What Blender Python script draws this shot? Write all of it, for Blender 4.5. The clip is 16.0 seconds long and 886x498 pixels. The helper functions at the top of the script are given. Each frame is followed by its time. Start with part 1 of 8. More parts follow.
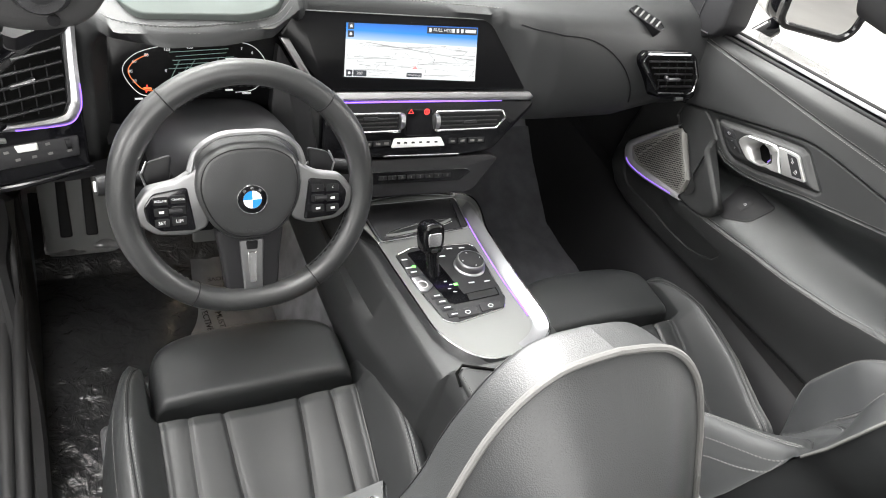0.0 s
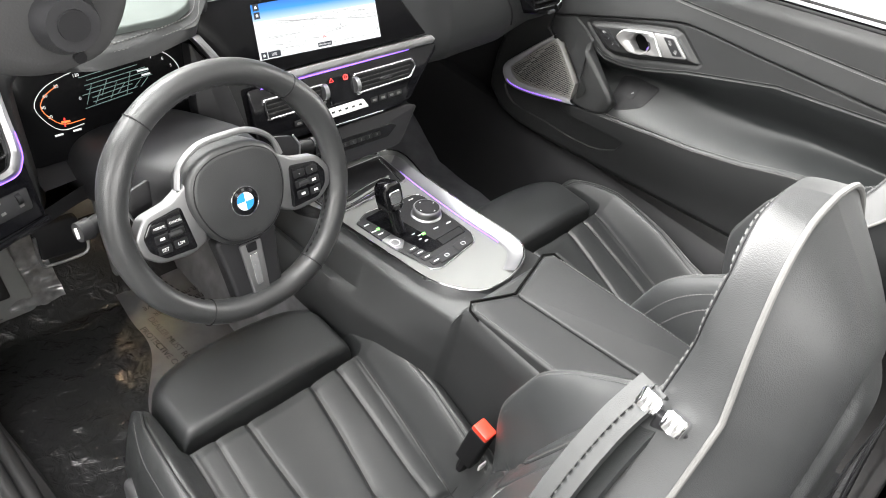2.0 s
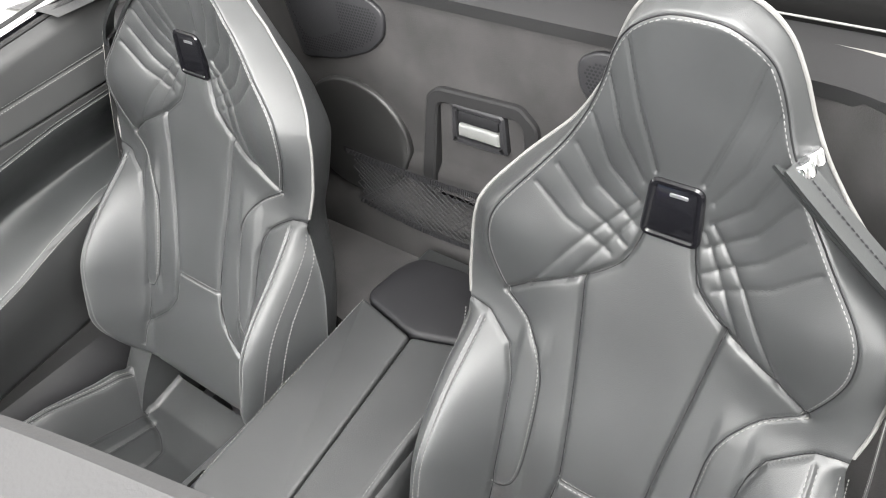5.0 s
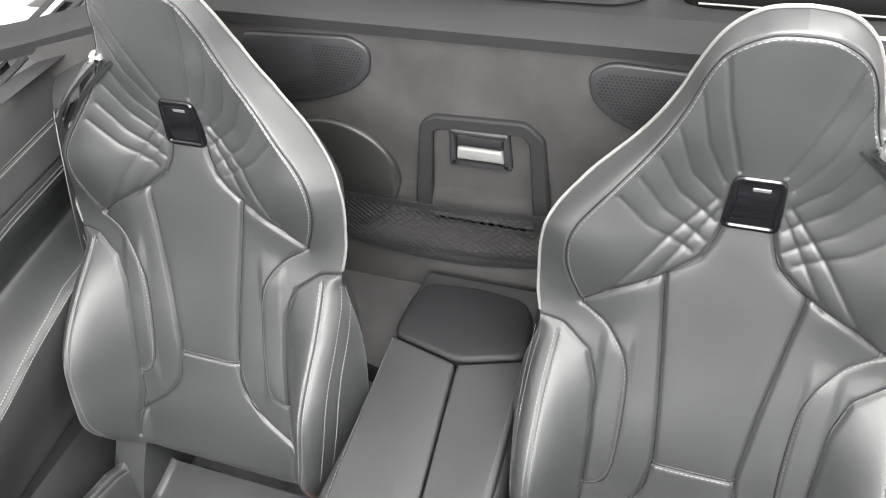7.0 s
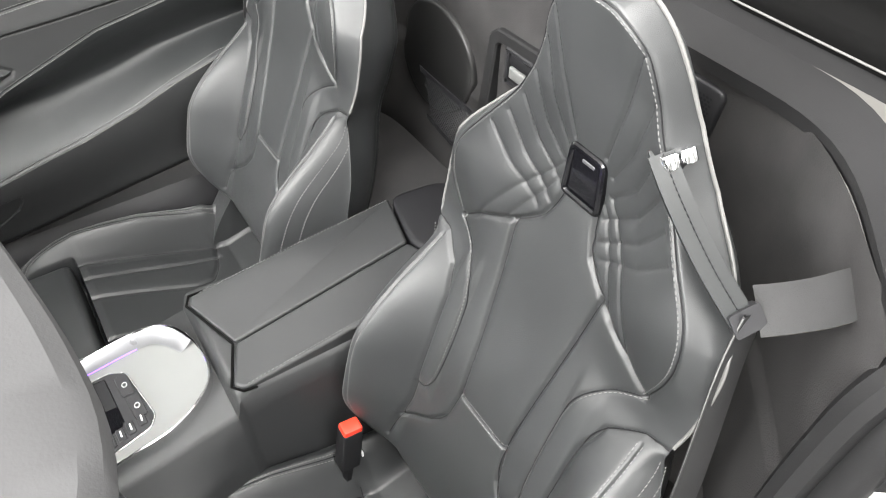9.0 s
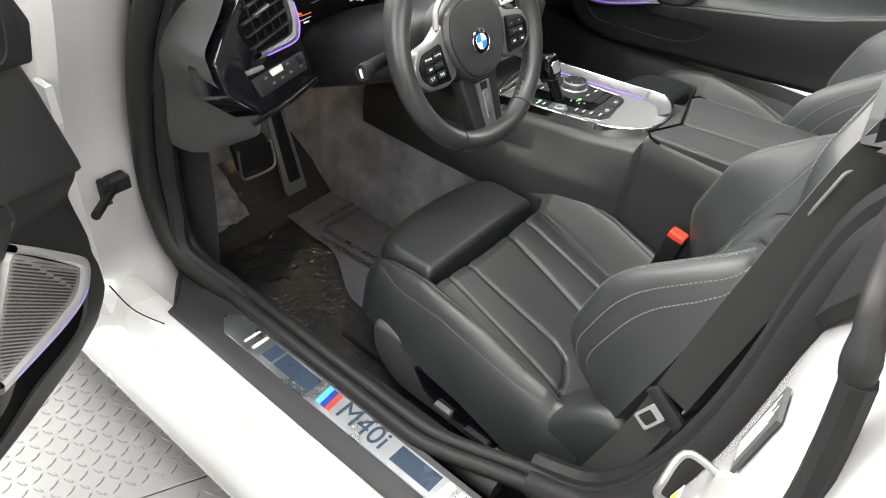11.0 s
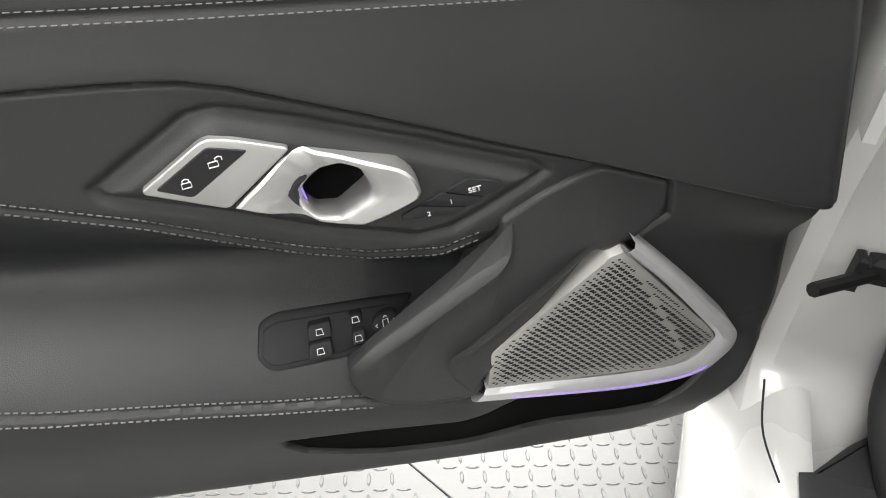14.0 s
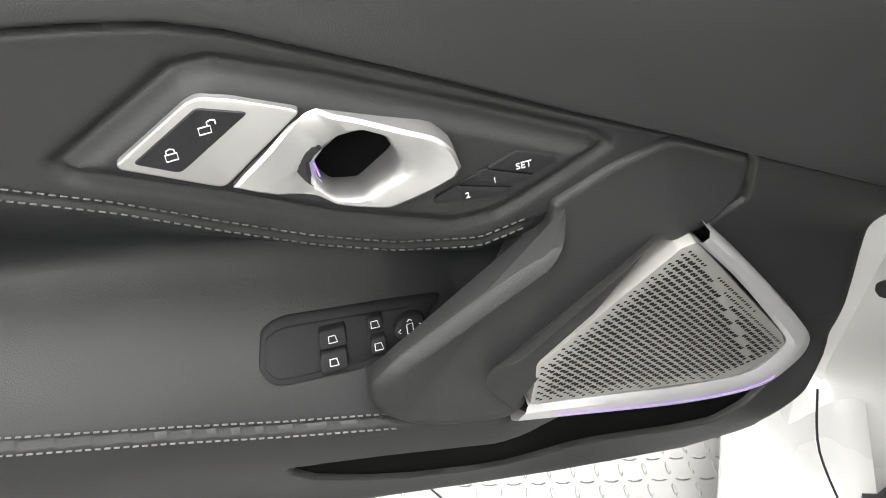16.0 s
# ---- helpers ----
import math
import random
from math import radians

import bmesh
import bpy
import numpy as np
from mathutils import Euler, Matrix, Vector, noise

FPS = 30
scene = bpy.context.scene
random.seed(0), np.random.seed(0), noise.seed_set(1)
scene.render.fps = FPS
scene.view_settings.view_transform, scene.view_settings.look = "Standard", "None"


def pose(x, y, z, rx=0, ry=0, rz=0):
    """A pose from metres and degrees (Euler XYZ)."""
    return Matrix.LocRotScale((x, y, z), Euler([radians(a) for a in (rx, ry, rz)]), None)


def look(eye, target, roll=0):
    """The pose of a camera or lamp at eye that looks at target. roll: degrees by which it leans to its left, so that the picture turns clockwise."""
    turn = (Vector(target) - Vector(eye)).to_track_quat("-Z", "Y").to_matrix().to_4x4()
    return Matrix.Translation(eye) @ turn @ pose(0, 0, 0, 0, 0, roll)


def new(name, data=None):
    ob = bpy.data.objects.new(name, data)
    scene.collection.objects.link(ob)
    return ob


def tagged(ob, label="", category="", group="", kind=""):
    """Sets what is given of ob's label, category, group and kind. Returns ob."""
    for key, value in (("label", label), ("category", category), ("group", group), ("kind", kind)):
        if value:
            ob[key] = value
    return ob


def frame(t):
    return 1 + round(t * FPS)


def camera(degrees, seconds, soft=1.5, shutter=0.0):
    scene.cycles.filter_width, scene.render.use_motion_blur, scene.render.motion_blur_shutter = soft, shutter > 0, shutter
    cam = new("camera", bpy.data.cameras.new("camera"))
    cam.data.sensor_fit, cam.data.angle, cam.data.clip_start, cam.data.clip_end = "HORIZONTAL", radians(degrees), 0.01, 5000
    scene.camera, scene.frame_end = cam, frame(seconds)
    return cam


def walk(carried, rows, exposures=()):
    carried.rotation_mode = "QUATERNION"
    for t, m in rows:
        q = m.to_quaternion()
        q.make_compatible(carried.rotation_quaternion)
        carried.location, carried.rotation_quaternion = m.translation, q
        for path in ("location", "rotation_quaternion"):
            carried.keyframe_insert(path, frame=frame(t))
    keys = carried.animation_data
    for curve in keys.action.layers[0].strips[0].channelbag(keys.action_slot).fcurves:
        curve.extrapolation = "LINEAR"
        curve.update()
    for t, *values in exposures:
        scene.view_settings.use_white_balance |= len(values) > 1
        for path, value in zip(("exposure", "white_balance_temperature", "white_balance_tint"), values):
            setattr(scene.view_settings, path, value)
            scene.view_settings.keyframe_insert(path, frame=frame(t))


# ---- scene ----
cam = camera(61.6, 16.0, 1.0)
PATH = [
    (0, (-0.572, 0.015, 1.445), (0.279, 1.239, 0.111), 17.6),
    (0.5, (-0.579, 0.018, 1.441), (0.284, 1.235, 0.109), 17.5),
    (1, (-0.625, 0.038, 1.439), (0.251, 1.242, 0.104), 14.7),
    (1.5, (-0.693, 0.068, 1.427), (0.339, 1.141, 0.092), 14.3),
    (2, (-0.783, 0.111, 1.418), (0.405, 1.015, 0.087), 13.1),
    (2.5, (-0.843, 0.184, 1.404), (0.5, 0.861, 0.086), 10.7),
    (3, (-0.815, 0.294, 1.397), (0.645, 0.673, 0.083), 9.2),
    (3.5, (-0.761, 0.401, 1.392), (0.701, 0.456, 0.029), 5.7),
    (4, (-0.703, 0.554, 1.409), (0.72, 0.165, 0.058), 1.1),
    (4.5, (-0.634, 0.667, 1.426), (0.583, -0.206, 0.1), -2.3),
    (4.7, (-0.591, 0.693, 1.429), (0.518, -0.315, 0.104), -4.3),
    (6.8, (-0.257, 0.83, 1.507), (0.283, -0.511, 0.124), -6.0),
    (7, (-0.259, 0.83, 1.507), (0.284, -0.503, 0.118), -5.8),
    (7.5, (-0.28, 0.825, 1.509), (0.268, -0.49, 0.106), -5.1),
    (8, (-0.396, 0.785, 1.503), (0.254, -0.494, 0.109), -0.6),
    (8.2, (-0.466, 0.756, 1.496), (0.307, -0.457, 0.106), -0.8),
    (10.3, (-1.186, 0.256, 1.347), (0.206, 0.582, -0.051), 1.7),
    (10.5, (-1.216, 0.195, 1.319), (0.158, 0.701, -0.044), 2.6),
    (11, (-1.26, 0.118, 1.27), (-0.03, 1.04, -0.01), 5.8),
    (11.5, (-1.251, 0.095, 1.249), (-0.206, 1.249, -0.006), 7.7),
    (12, (-1.236, 0.112, 1.232), (-0.413, 1.436, -0.021), 11.0),
    (12.5, (-1.233, 0.19, 1.204), (-0.608, 1.613, -0.055), 14.9),
    (13, (-1.168, 0.282, 1.142), (-0.907, 1.715, -0.228), 12.4),
    (13.5, (-1.08, 0.38, 1.081), (-1.216, 1.834, -0.286), 7.8),
    (14, (-1.059, 0.46, 1.017), (-1.519, 1.917, -0.274), 2.3),
    (14.5, (-1.072, 0.498, 0.969), (-1.61, 1.948, -0.298), 1.5),
    (15, (-1.073, 0.502, 0.962), (-1.625, 1.957, -0.295), 0.7),
    (15.5, (-1.079, 0.503, 0.962), (-1.614, 1.97, -0.287), 1.2),
    (16, (-1.098, 0.508, 0.955), (-1.557, 1.977, -0.322), 2.2),
]
walk(cam, [(t, look(eye, target, roll)) for t, eye, target, roll in PATH], [(0, 0.30), (2, 0.56), (3.5, 0.75), (5, 0.76), (8, 0.74), (10.5, 0.12), (12, 0.08), (13, -0.08), (14, 0.02), (14.5, 0.3), (15, 0.42), (16, 0.42)])

# ---- world, light ----
world = bpy.data.worlds.new("studio_air")
scene.world = world
world.use_nodes = True
world.node_tree.nodes["Background"].inputs[0].default_value = (0.9, 0.95, 1.0, 1)
world.node_tree.nodes["Background"].inputs[1].default_value = 0.02


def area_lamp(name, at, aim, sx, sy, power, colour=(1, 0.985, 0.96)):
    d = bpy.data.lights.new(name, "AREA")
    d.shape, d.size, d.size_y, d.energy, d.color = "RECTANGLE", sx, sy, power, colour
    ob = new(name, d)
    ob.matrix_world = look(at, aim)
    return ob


# Unseen lamps assumed in the photo bay, placed to light the car
area_lamp("unseen_lamp", (-0.6, 3.7, 2.7), (-0.3, 0.4, 0.7), 4.4, 1.8, 640)
area_lamp("unseen_lamp", (-0.9, 0.9, 3.3), (-0.1, 0.7, 0.3), 2.8, 1.4, 210)
# Low left lamp, added to brighten the footwell and passenger door
area_lamp("unseen_lamp", (-4.2, 0.3, 2.2), (-0.2, 0.9, 0.3), 1.8, 3.0, 130)
area_lamp("unseen_lamp", (3.4, 0.2, 2.9), (-0.6, 0.2, 0.6), 1.4, 5.0, 215)
# Rear left lamp, added to brighten the hinge pillar
area_lamp("unseen_lamp", (-1.9, -3.4, 2.8), (-0.6, 0.9, 0.4), 3.6, 1.4, 170)


# ---- materials ----
def material(name, base, rough=0.5, metal=0.0, grain=0.0, grain_size=0.002, vary=0.12, vary_size=0.15, kind="noise",
             coat=0.0, emit=None, strength=0.0, spec=0.5, wear=0.06):
    """Principled material with grain (fine bump) and broad tone and gloss variation, sizes in metres."""
    m = bpy.data.materials.new(name)
    m.use_nodes = True
    nt = m.node_tree
    b = nt.nodes["Principled BSDF"]
    b.inputs["Roughness"].default_value = rough
    b.inputs["Metallic"].default_value = metal
    b.inputs["Coat Weight"].default_value = coat
    b.inputs["Coat Roughness"].default_value = 0.05
    b.inputs["Specular IOR Level"].default_value = spec
    if emit:
        b.inputs["Emission Color"].default_value = (*emit, 1)
        b.inputs["Emission Strength"].default_value = strength
    tc = nt.nodes.new("ShaderNodeTexCoord")
    big = nt.nodes.new("ShaderNodeTexNoise")
    big.inputs["Scale"].default_value = 1.0 / vary_size
    big.inputs["Detail"].default_value = 5.0
    nt.links.new(tc.outputs["Object"], big.inputs["Vector"])
    ramp = nt.nodes.new("ShaderNodeMapRange")
    ramp.inputs[1].default_value, ramp.inputs[2].default_value = 0.3, 0.7
    ramp.inputs[3].default_value, ramp.inputs[4].default_value = 1 - vary, 1 + vary
    nt.links.new(big.outputs[0], ramp.inputs[0])
    mul = nt.nodes.new("ShaderNodeVectorMath")
    mul.operation = "SCALE"
    mul.inputs[0].default_value = base
    nt.links.new(ramp.outputs[0], mul.inputs["Scale"])
    nt.links.new(mul.outputs[0], b.inputs["Base Color"])
    rr = nt.nodes.new("ShaderNodeMapRange")
    rr.inputs[1].default_value, rr.inputs[2].default_value = 0.3, 0.7
    rr.inputs[3].default_value, rr.inputs[4].default_value = max(0.02, rough - wear), min(1, rough + wear)
    nt.links.new(big.outputs[0], rr.inputs[0])
    nt.links.new(rr.outputs[0], b.inputs["Roughness"])
    if grain > 0:
        if kind == "cell":
            g = nt.nodes.new("ShaderNodeTexVoronoi")
            g.feature = "F1"
            out = g.outputs["Distance"]
        else:
            g = nt.nodes.new("ShaderNodeTexNoise")
            g.inputs["Detail"].default_value = 3.0
            out = g.outputs[0]
        g.inputs["Scale"].default_value = 1.0 / grain_size
        nt.links.new(tc.outputs["Object"], g.inputs["Vector"])
        bump = nt.nodes.new("ShaderNodeBump")
        bump.inputs["Strength"].default_value = min(1.0, grain)
        bump.inputs["Distance"].default_value = 0.0006
        nt.links.new(out, bump.inputs["Height"])
        nt.links.new(bump.outputs[0], b.inputs["Normal"])
    return m


LEATHER = material("black_leather", (0.0225, 0.0238, 0.0246), 0.44, 0, 0.22, 0.0008, 0.10, 0.10, "cell", spec=0.60)
LEATHER_DASH = material("dash_leather", (0.020, 0.0208, 0.0215), 0.48, 0, 0.25, 0.0009, 0.08, 0.2, "cell", spec=0.40)
WHEEL_SILVER = material("wheel_satin_silver", (0.24, 0.24, 0.245), 0.42, 0.9, 0.08, 0.0006, 0.05, 0.05)
BANK_SILVER = material("bank_satin_silver", (0.19, 0.19, 0.20), 0.32, 0.7, 0.05, 0.0006, 0.05, 0.05)
DOOR_SKIN = material("door_soft_skin", (0.0215, 0.0222, 0.0226), 0.50, 0, 0.22, 0.0008, 0.08, 0.2, "cell", spec=0.40)
PLASTIC = material("dark_plastic", (0.015, 0.015, 0.0165), 0.5, 0, 0.3, 0.001, 0.1, 0.1, spec=0.3)
SOFT_BLACK = material("matt_black", (0.007, 0.007, 0.008), 0.6, 0, 0.2, 0.001, spec=0.25)
# Near black: stands for shade in deep recesses, plain colour on the fairing
SHADE_TRIM_BLACK = material("shade_trim_black", (0.003, 0.003, 0.003), 0.9, 0, 0.2, 0.002, spec=0.05)
CAP_SKIN = material("cap_soft_skin", (0.042, 0.0425, 0.044), 0.55, 0, 0.3, 0.0014, 0.08, 0.15, "cell")
GLOSS = material("gloss_black", (0.004, 0.004, 0.005), 0.10, 0, 0, 0.001, 0.1, 0.1, coat=0.15, wear=0.03, spec=0.35)
SCREEN_BLACK = material("screen_black", (0.004, 0.004, 0.0045), 0.22, 0, 0, 0.001, 0.05, 0.1, wear=0.03, spec=0.12)
DECK_BLACK = material("deck_black", (0.011, 0.011, 0.0115), 0.75, 0, 0.4, 0.0016, 0.12, 0.1, spec=0.2)
SILVER = material("satin_silver", (0.37, 0.37, 0.38), 0.38, 1.0, 0.08, 0.0006, 0.05, 0.05)
HANDLE_SILVER = material("brushed_handle_silver", (0.50, 0.50, 0.495), 0.36, 0.80, 0.0, 0.0006, 0.03, 0.08)
TRIM_SILVER = material("satin_trim_silver", (0.42, 0.42, 0.425), 0.36, 0.40, 0.1, 0.0006, 0.05, 0.03)
# Darker leather: carries the armrests' shade in its colour, plain on the straps
SHADE_STRAP_LEATHER = material("shade_strap_leather", (0.0135, 0.0148, 0.0152), 0.46, 0, 0.22, 0.0008, 0.08, 0.15, "cell", spec=0.4)
SILVER_PAINT = material("silver_trim_paint", (0.13, 0.133, 0.13), 0.55, 0.2, 0.15, 0.0008, 0.05, 0.08)
CHROME = material("chrome", (0.75, 0.75, 0.76), 0.12, 1.0, 0, 0.001, 0.03, 0.05, wear=0.03)
PIPING = material("grey_piping", (0.105, 0.104, 0.101), 0.55, 0, 0.3, 0.001)
THREAD = material("grey_thread", (0.115, 0.115, 0.113), 0.7, 0, 0.3, 0.0006)
CARPET = material("grey_carpet", (0.205, 0.203, 0.214), 0.95, 0, 1.0, 0.0022, 0.3, 0.06, spec=0.15)
SUEDE = material("bulkhead_felt", (0.030, 0.0292, 0.0295), 0.95, 0, 0.8, 0.002, 0.22, 0.07, spec=0.15)
# Carpet colour darkened for the shade on the tunnel's passenger side
CARPET_SHADE = material("tunnel_carpet_shade", (0.016, 0.016, 0.0165), 0.95, 0, 0.8, 0.002, 0.22, 0.07, spec=0.15)
RUBBER = material("door_seal_rubber", (0.0105, 0.0105, 0.011), 0.58, 0, 0.25, 0.002, spec=0.28)
PAINT = material("white_car_paint", (0.42, 0.42, 0.41), 0.25, 0, 0, 0.001, 0.02, 0.5, coat=0.8, wear=0.04)
WHITE = material("white_print", (0.75, 0.75, 0.75), 0.6)
RED = material("red_plastic", (0.62, 0.04, 0.02), 0.4)
BLUE = material("blue_enamel", (0.02, 0.22, 0.62), 0.2, coat=0.5)
SKYBLUE = material("light_blue_enamel", (0.08, 0.42, 0.75), 0.25, coat=0.5)
NAVY = material("dark_blue_enamel", (0.02, 0.05, 0.30), 0.25, coat=0.5)
STRAP = material("belt_webbing", (0.010, 0.010, 0.0105), 0.75, 0, 0.6, 0.0012, 0.1, 0.05)
PURPLE = material("ambient_light_strip", (0.2, 0.1, 0.6), 0.3, emit=(0.30, 0.14, 1.0), strength=1.3)
GREEN_LED = material("green_led", (0.1, 0.6, 0.1), 0.3, emit=(0.2, 1.0, 0.1), strength=1.5)
RED_LED = material("red_led", (0.6, 0.05, 0.05), 0.3, emit=(1.0, 0.04, 0.03), strength=1.6)
LAMP_WHITE = material("footwell_lamp", (0.8, 0.8, 0.8), 0.3, emit=(1.0, 0.97, 0.9), strength=2.5)


# ---- geometry helpers ----
def smooth(x, a, b):
    t = np.clip((np.asarray(x, float) - a) / (b - a), 0, 1)
    return t * t * (3 - 2 * t)


def spline(pts, n, closed=False):
    """n points evenly spaced along the smooth curve through pts."""
    p = np.array(pts, float)
    k = len(p)
    out = []
    for i in range(k if closed else k - 1):
        if closed:
            a, b, c, d = p[(i - 1) % k], p[i], p[(i + 1) % k], p[(i + 2) % k]
        else:
            a, b, c, d = p[max(i - 1, 0)], p[i], p[i + 1], p[min(i + 2, k - 1)]
        for t in np.linspace(0, 1, 16, endpoint=False):
            out.append(0.5 * (2 * b + (c - a) * t + (2 * a - 5 * b + 4 * c - d) * t * t + (3 * b - a - 3 * c + d) * t ** 3))
    out.append(p[0] if closed else p[-1])
    return even(out, n, closed)


def even(pts, n, closed=False):
    q = np.array(pts, float)
    s = np.r_[0, np.cumsum(np.linalg.norm(np.diff(q, axis=0), axis=1))]
    at = np.linspace(0, s[-1], n, endpoint=not closed)
    return np.array([np.interp(at, s, q[:, j]) for j in range(q.shape[1])]).T


def rounded(pts, r, k=4):
    """A polygon with its corners rounded to about r."""
    p = np.array(pts, float)
    n = len(p)
    out = []
    for i in range(n):
        a, b, c = p[i - 1], p[i], p[(i + 1) % n]
        la, lc = np.linalg.norm(a - b), np.linalg.norm(c - b)
        d = min(r, 0.45 * la, 0.45 * lc)
        s, e = b + (a - b) / la * d, b + (c - b) / lc * d
        for t in np.linspace(0, 1, k + 1):
            out.append((1 - t) ** 2 * s + 2 * t * (1 - t) * b + t * t * e)
    return np.array(out)


def inset(p, d):
    """A closed 2D outline moved inwards by d."""
    p = np.array(p, float)
    area = np.sum(p[:, 0] * np.roll(p[:, 1], -1) - np.roll(p[:, 0], -1) * p[:, 1])
    sign = 1 if area > 0 else -1
    e = np.roll(p, -1, 0) - p
    e /= np.linalg.norm(e, axis=1)[:, None] + 1e-12
    nrm = np.c_[-e[:, 1], e[:, 0]] * sign
    m = nrm + np.roll(nrm, 1, 0)
    m /= np.maximum((m * m).sum(1), 0.5)[:, None] / 2
    return p + m * d


def flat(a, b, h):
    return (a, b, h)


def plate(pts, h0, h1, bevel=0.0, steps=2, to=flat, bm=None, bottom=True):
    """A slab over the outline pts from h0 up to h1, its upper rim rounded. to maps (a, b, h) into space."""
    bm = bm or bmesh.new()
    pts = np.array(pts, float)
    rings = [(0, h0)]
    if bevel > 0:
        for i in range(steps + 1):
            a = math.pi / 2 * i / steps
            rings.append((bevel * (1 - math.cos(a)), h1 - bevel * (1 - math.sin(a))))
    else:
        rings.append((0, h1))
    loops = []
    for d, h in rings:
        q = inset(pts, d) if d else pts
        loops.append([bm.verts.new(to(x, y, h)) for x, y in q])
    n = len(pts)
    for lo, hi in zip(loops, loops[1:]):
        for i in range(n):
            bm.faces.new((lo[i], lo[(i + 1) % n], hi[(i + 1) % n], hi[i]))
    caps = [bm.faces.new(loops[-1])]
    if bottom:
        caps.append(bm.faces.new(loops[0][::-1]))
    bmesh.ops.triangulate(bm, faces=caps)
    return bm


def frame_ring(outer, inner, h0, h1, bevel=0.0015, to=flat, bm=None):
    """A flat ring between two outlines with the same number of points."""
    bm = bm or bmesh.new()
    o, i = np.array(outer, float), np.array(inner, float)
    n = len(o)
    rows = [(o, h0), (o, h1 - bevel), (inset(o, bevel), h1), (inset(i, -bevel), h1), (i, h1 - bevel), (i, h0)]
    loops = [[bm.verts.new(to(x, y, h)) for x, y in q] for q, h in rows]
    for lo, hi in zip(loops, loops[1:]):
        for k in range(n):
            bm.faces.new((lo[k], lo[(k + 1) % n], hi[(k + 1) % n], hi[k]))
    return bm


def sheet(P, bm=None, wrap=False, wrap_rows=False):
    """A surface over a grid of points P[row][column]."""
    bm = bm or bmesh.new()
    P = np.asarray(P, float)
    r, c = P.shape[:2]
    v = [[bm.verts.new(P[i, j]) for j in range(c)] for i in range(r)]
    for i in range(r if wrap_rows else r - 1):
        for j in range(c if wrap else c - 1):
            f = (v[i][j], v[i][(j + 1) % c], v[(i + 1) % r][(j + 1) % c], v[(i + 1) % r][j])
            bm.faces.new(f)
    return bm


def tube(pts, r, k=8, closed=False, bm=None, squash=1.0, up=(0, 0, 1)):
    """A round or flattened tube along pts; r is one radius or one for each point."""
    bm = bm or bmesh.new()
    p = np.array(pts, float)
    n = len(p)
    rad = np.full(n, r) if np.isscalar(r) else np.array(r, float)
    rows = []
    side = None
    for i in range(n):
        t = p[(i + 1) % n] - p[i - 1] if closed else p[min(i + 1, n - 1)] - p[max(i - 1, 0)]
        t /= np.linalg.norm(t) + 1e-12
        ref = np.array(up, float) if side is None or abs(squash - 1) > 1e-6 else np.cross(side, t)
        s = np.cross(t, ref)
        if np.linalg.norm(s) < 1e-4:
            s = np.cross(t, (0.3, 0.9, 0.1))
        s /= np.linalg.norm(s)
        side, w = s, np.cross(s, t)
        a = np.linspace(0, 2 * np.pi, k, endpoint=False)
        rows.append(p[i] + rad[i] * (np.outer(np.cos(a), s) + squash * np.outer(np.sin(a), w)))
    v = [[bm.verts.new(q) for q in row] for row in rows]
    for i in range(n if closed else n - 1):
        for j in range(k):
            bm.faces.new((v[i][j], v[i][(j + 1) % k], v[(i + 1) % n][(j + 1) % k], v[(i + 1) % n][j]))
    if not closed:
        bm.faces.new(v[0][::-1])
        bm.faces.new(v[-1])
    return bm


def block(bm, c, size, turn=None, bevel=0.0):
    """A small box, optionally turned by a matrix."""
    x, y, z = (s / 2 for s in size)
    pts = [(-x, -y), (x, -y), (x, y), (-x, y)]
    m = Matrix.Translation(c) @ (turn or Matrix())
    return plate(pts, -z, z, bevel, 1, lambda a, b, h: m @ Vector((a, b, h)), bm)


def stitches(pts, up, bm=None, length=0.0046, gap=0.0014, width=0.0011, lift=0.0003):
    """A seam of separate raised thread stitches along pts; up is the surface normal or one for each point."""
    bm = bm or bmesh.new()
    p = np.array(pts, float)
    total = np.linalg.norm(np.diff(p, axis=0), axis=1).sum()
    n = max(2, int(total / (length + gap)))
    q = even(p, 2 * n)
    ups = np.array(up, float)
    if ups.ndim == 2:
        ups = np.array([np.interp(np.linspace(0, 1, 2 * n), np.linspace(0, 1, len(ups)), ups[:, j]) for j in range(3)]).T
    for i in range(n):
        a, b = q[2 * i], q[2 * i + 1]
        t = (b - a) / (np.linalg.norm(b - a) + 1e-12)
        mid = (a + b) / 2
        u = ups[2 * i] if ups.ndim == 2 else ups
        s = np.cross(t, u)
        s /= np.linalg.norm(s) + 1e-12
        h, w = length / 2, width / 2
        lo = [mid + t * h * x + s * w * y - u * 0.0006 for x, y in ((-1, 0), (-0.6, -1), (0.6, -1), (1, 0), (0.6, 1), (-0.6, 1))]
        hi = [mid + t * 0.85 * h * x + s * w * 0.5 * y + u * (lift + 0.0007) for x, y in ((-1, 0), (-0.6, -1), (0.6, -1), (1, 0), (0.6, 1), (-0.6, 1))]
        vl, vh = [bm.verts.new(x) for x in lo], [bm.verts.new(x) for x in hi]
        for k in range(6):
            bm.faces.new((vl[k], vl[(k + 1) % 6], vh[(k + 1) % 6], vh[k]))
        bm.faces.new(vh)
    return bm


def seg_distance(U, W, line):
    """Distance of each point of the grids U, W from a polyline."""
    d = np.full(np.shape(U), 9.0)
    for (ax, ay), (bx, by) in zip(line, line[1:]):
        ex, ey = bx - ax, by - ay
        L = ex * ex + ey * ey + 1e-12
        t = np.clip(((U - ax) * ex + (W - ay) * ey) / L, 0, 1)
        d = np.minimum(d, np.hypot(U - ax - t * ex, W - ay - t * ey))
    return d


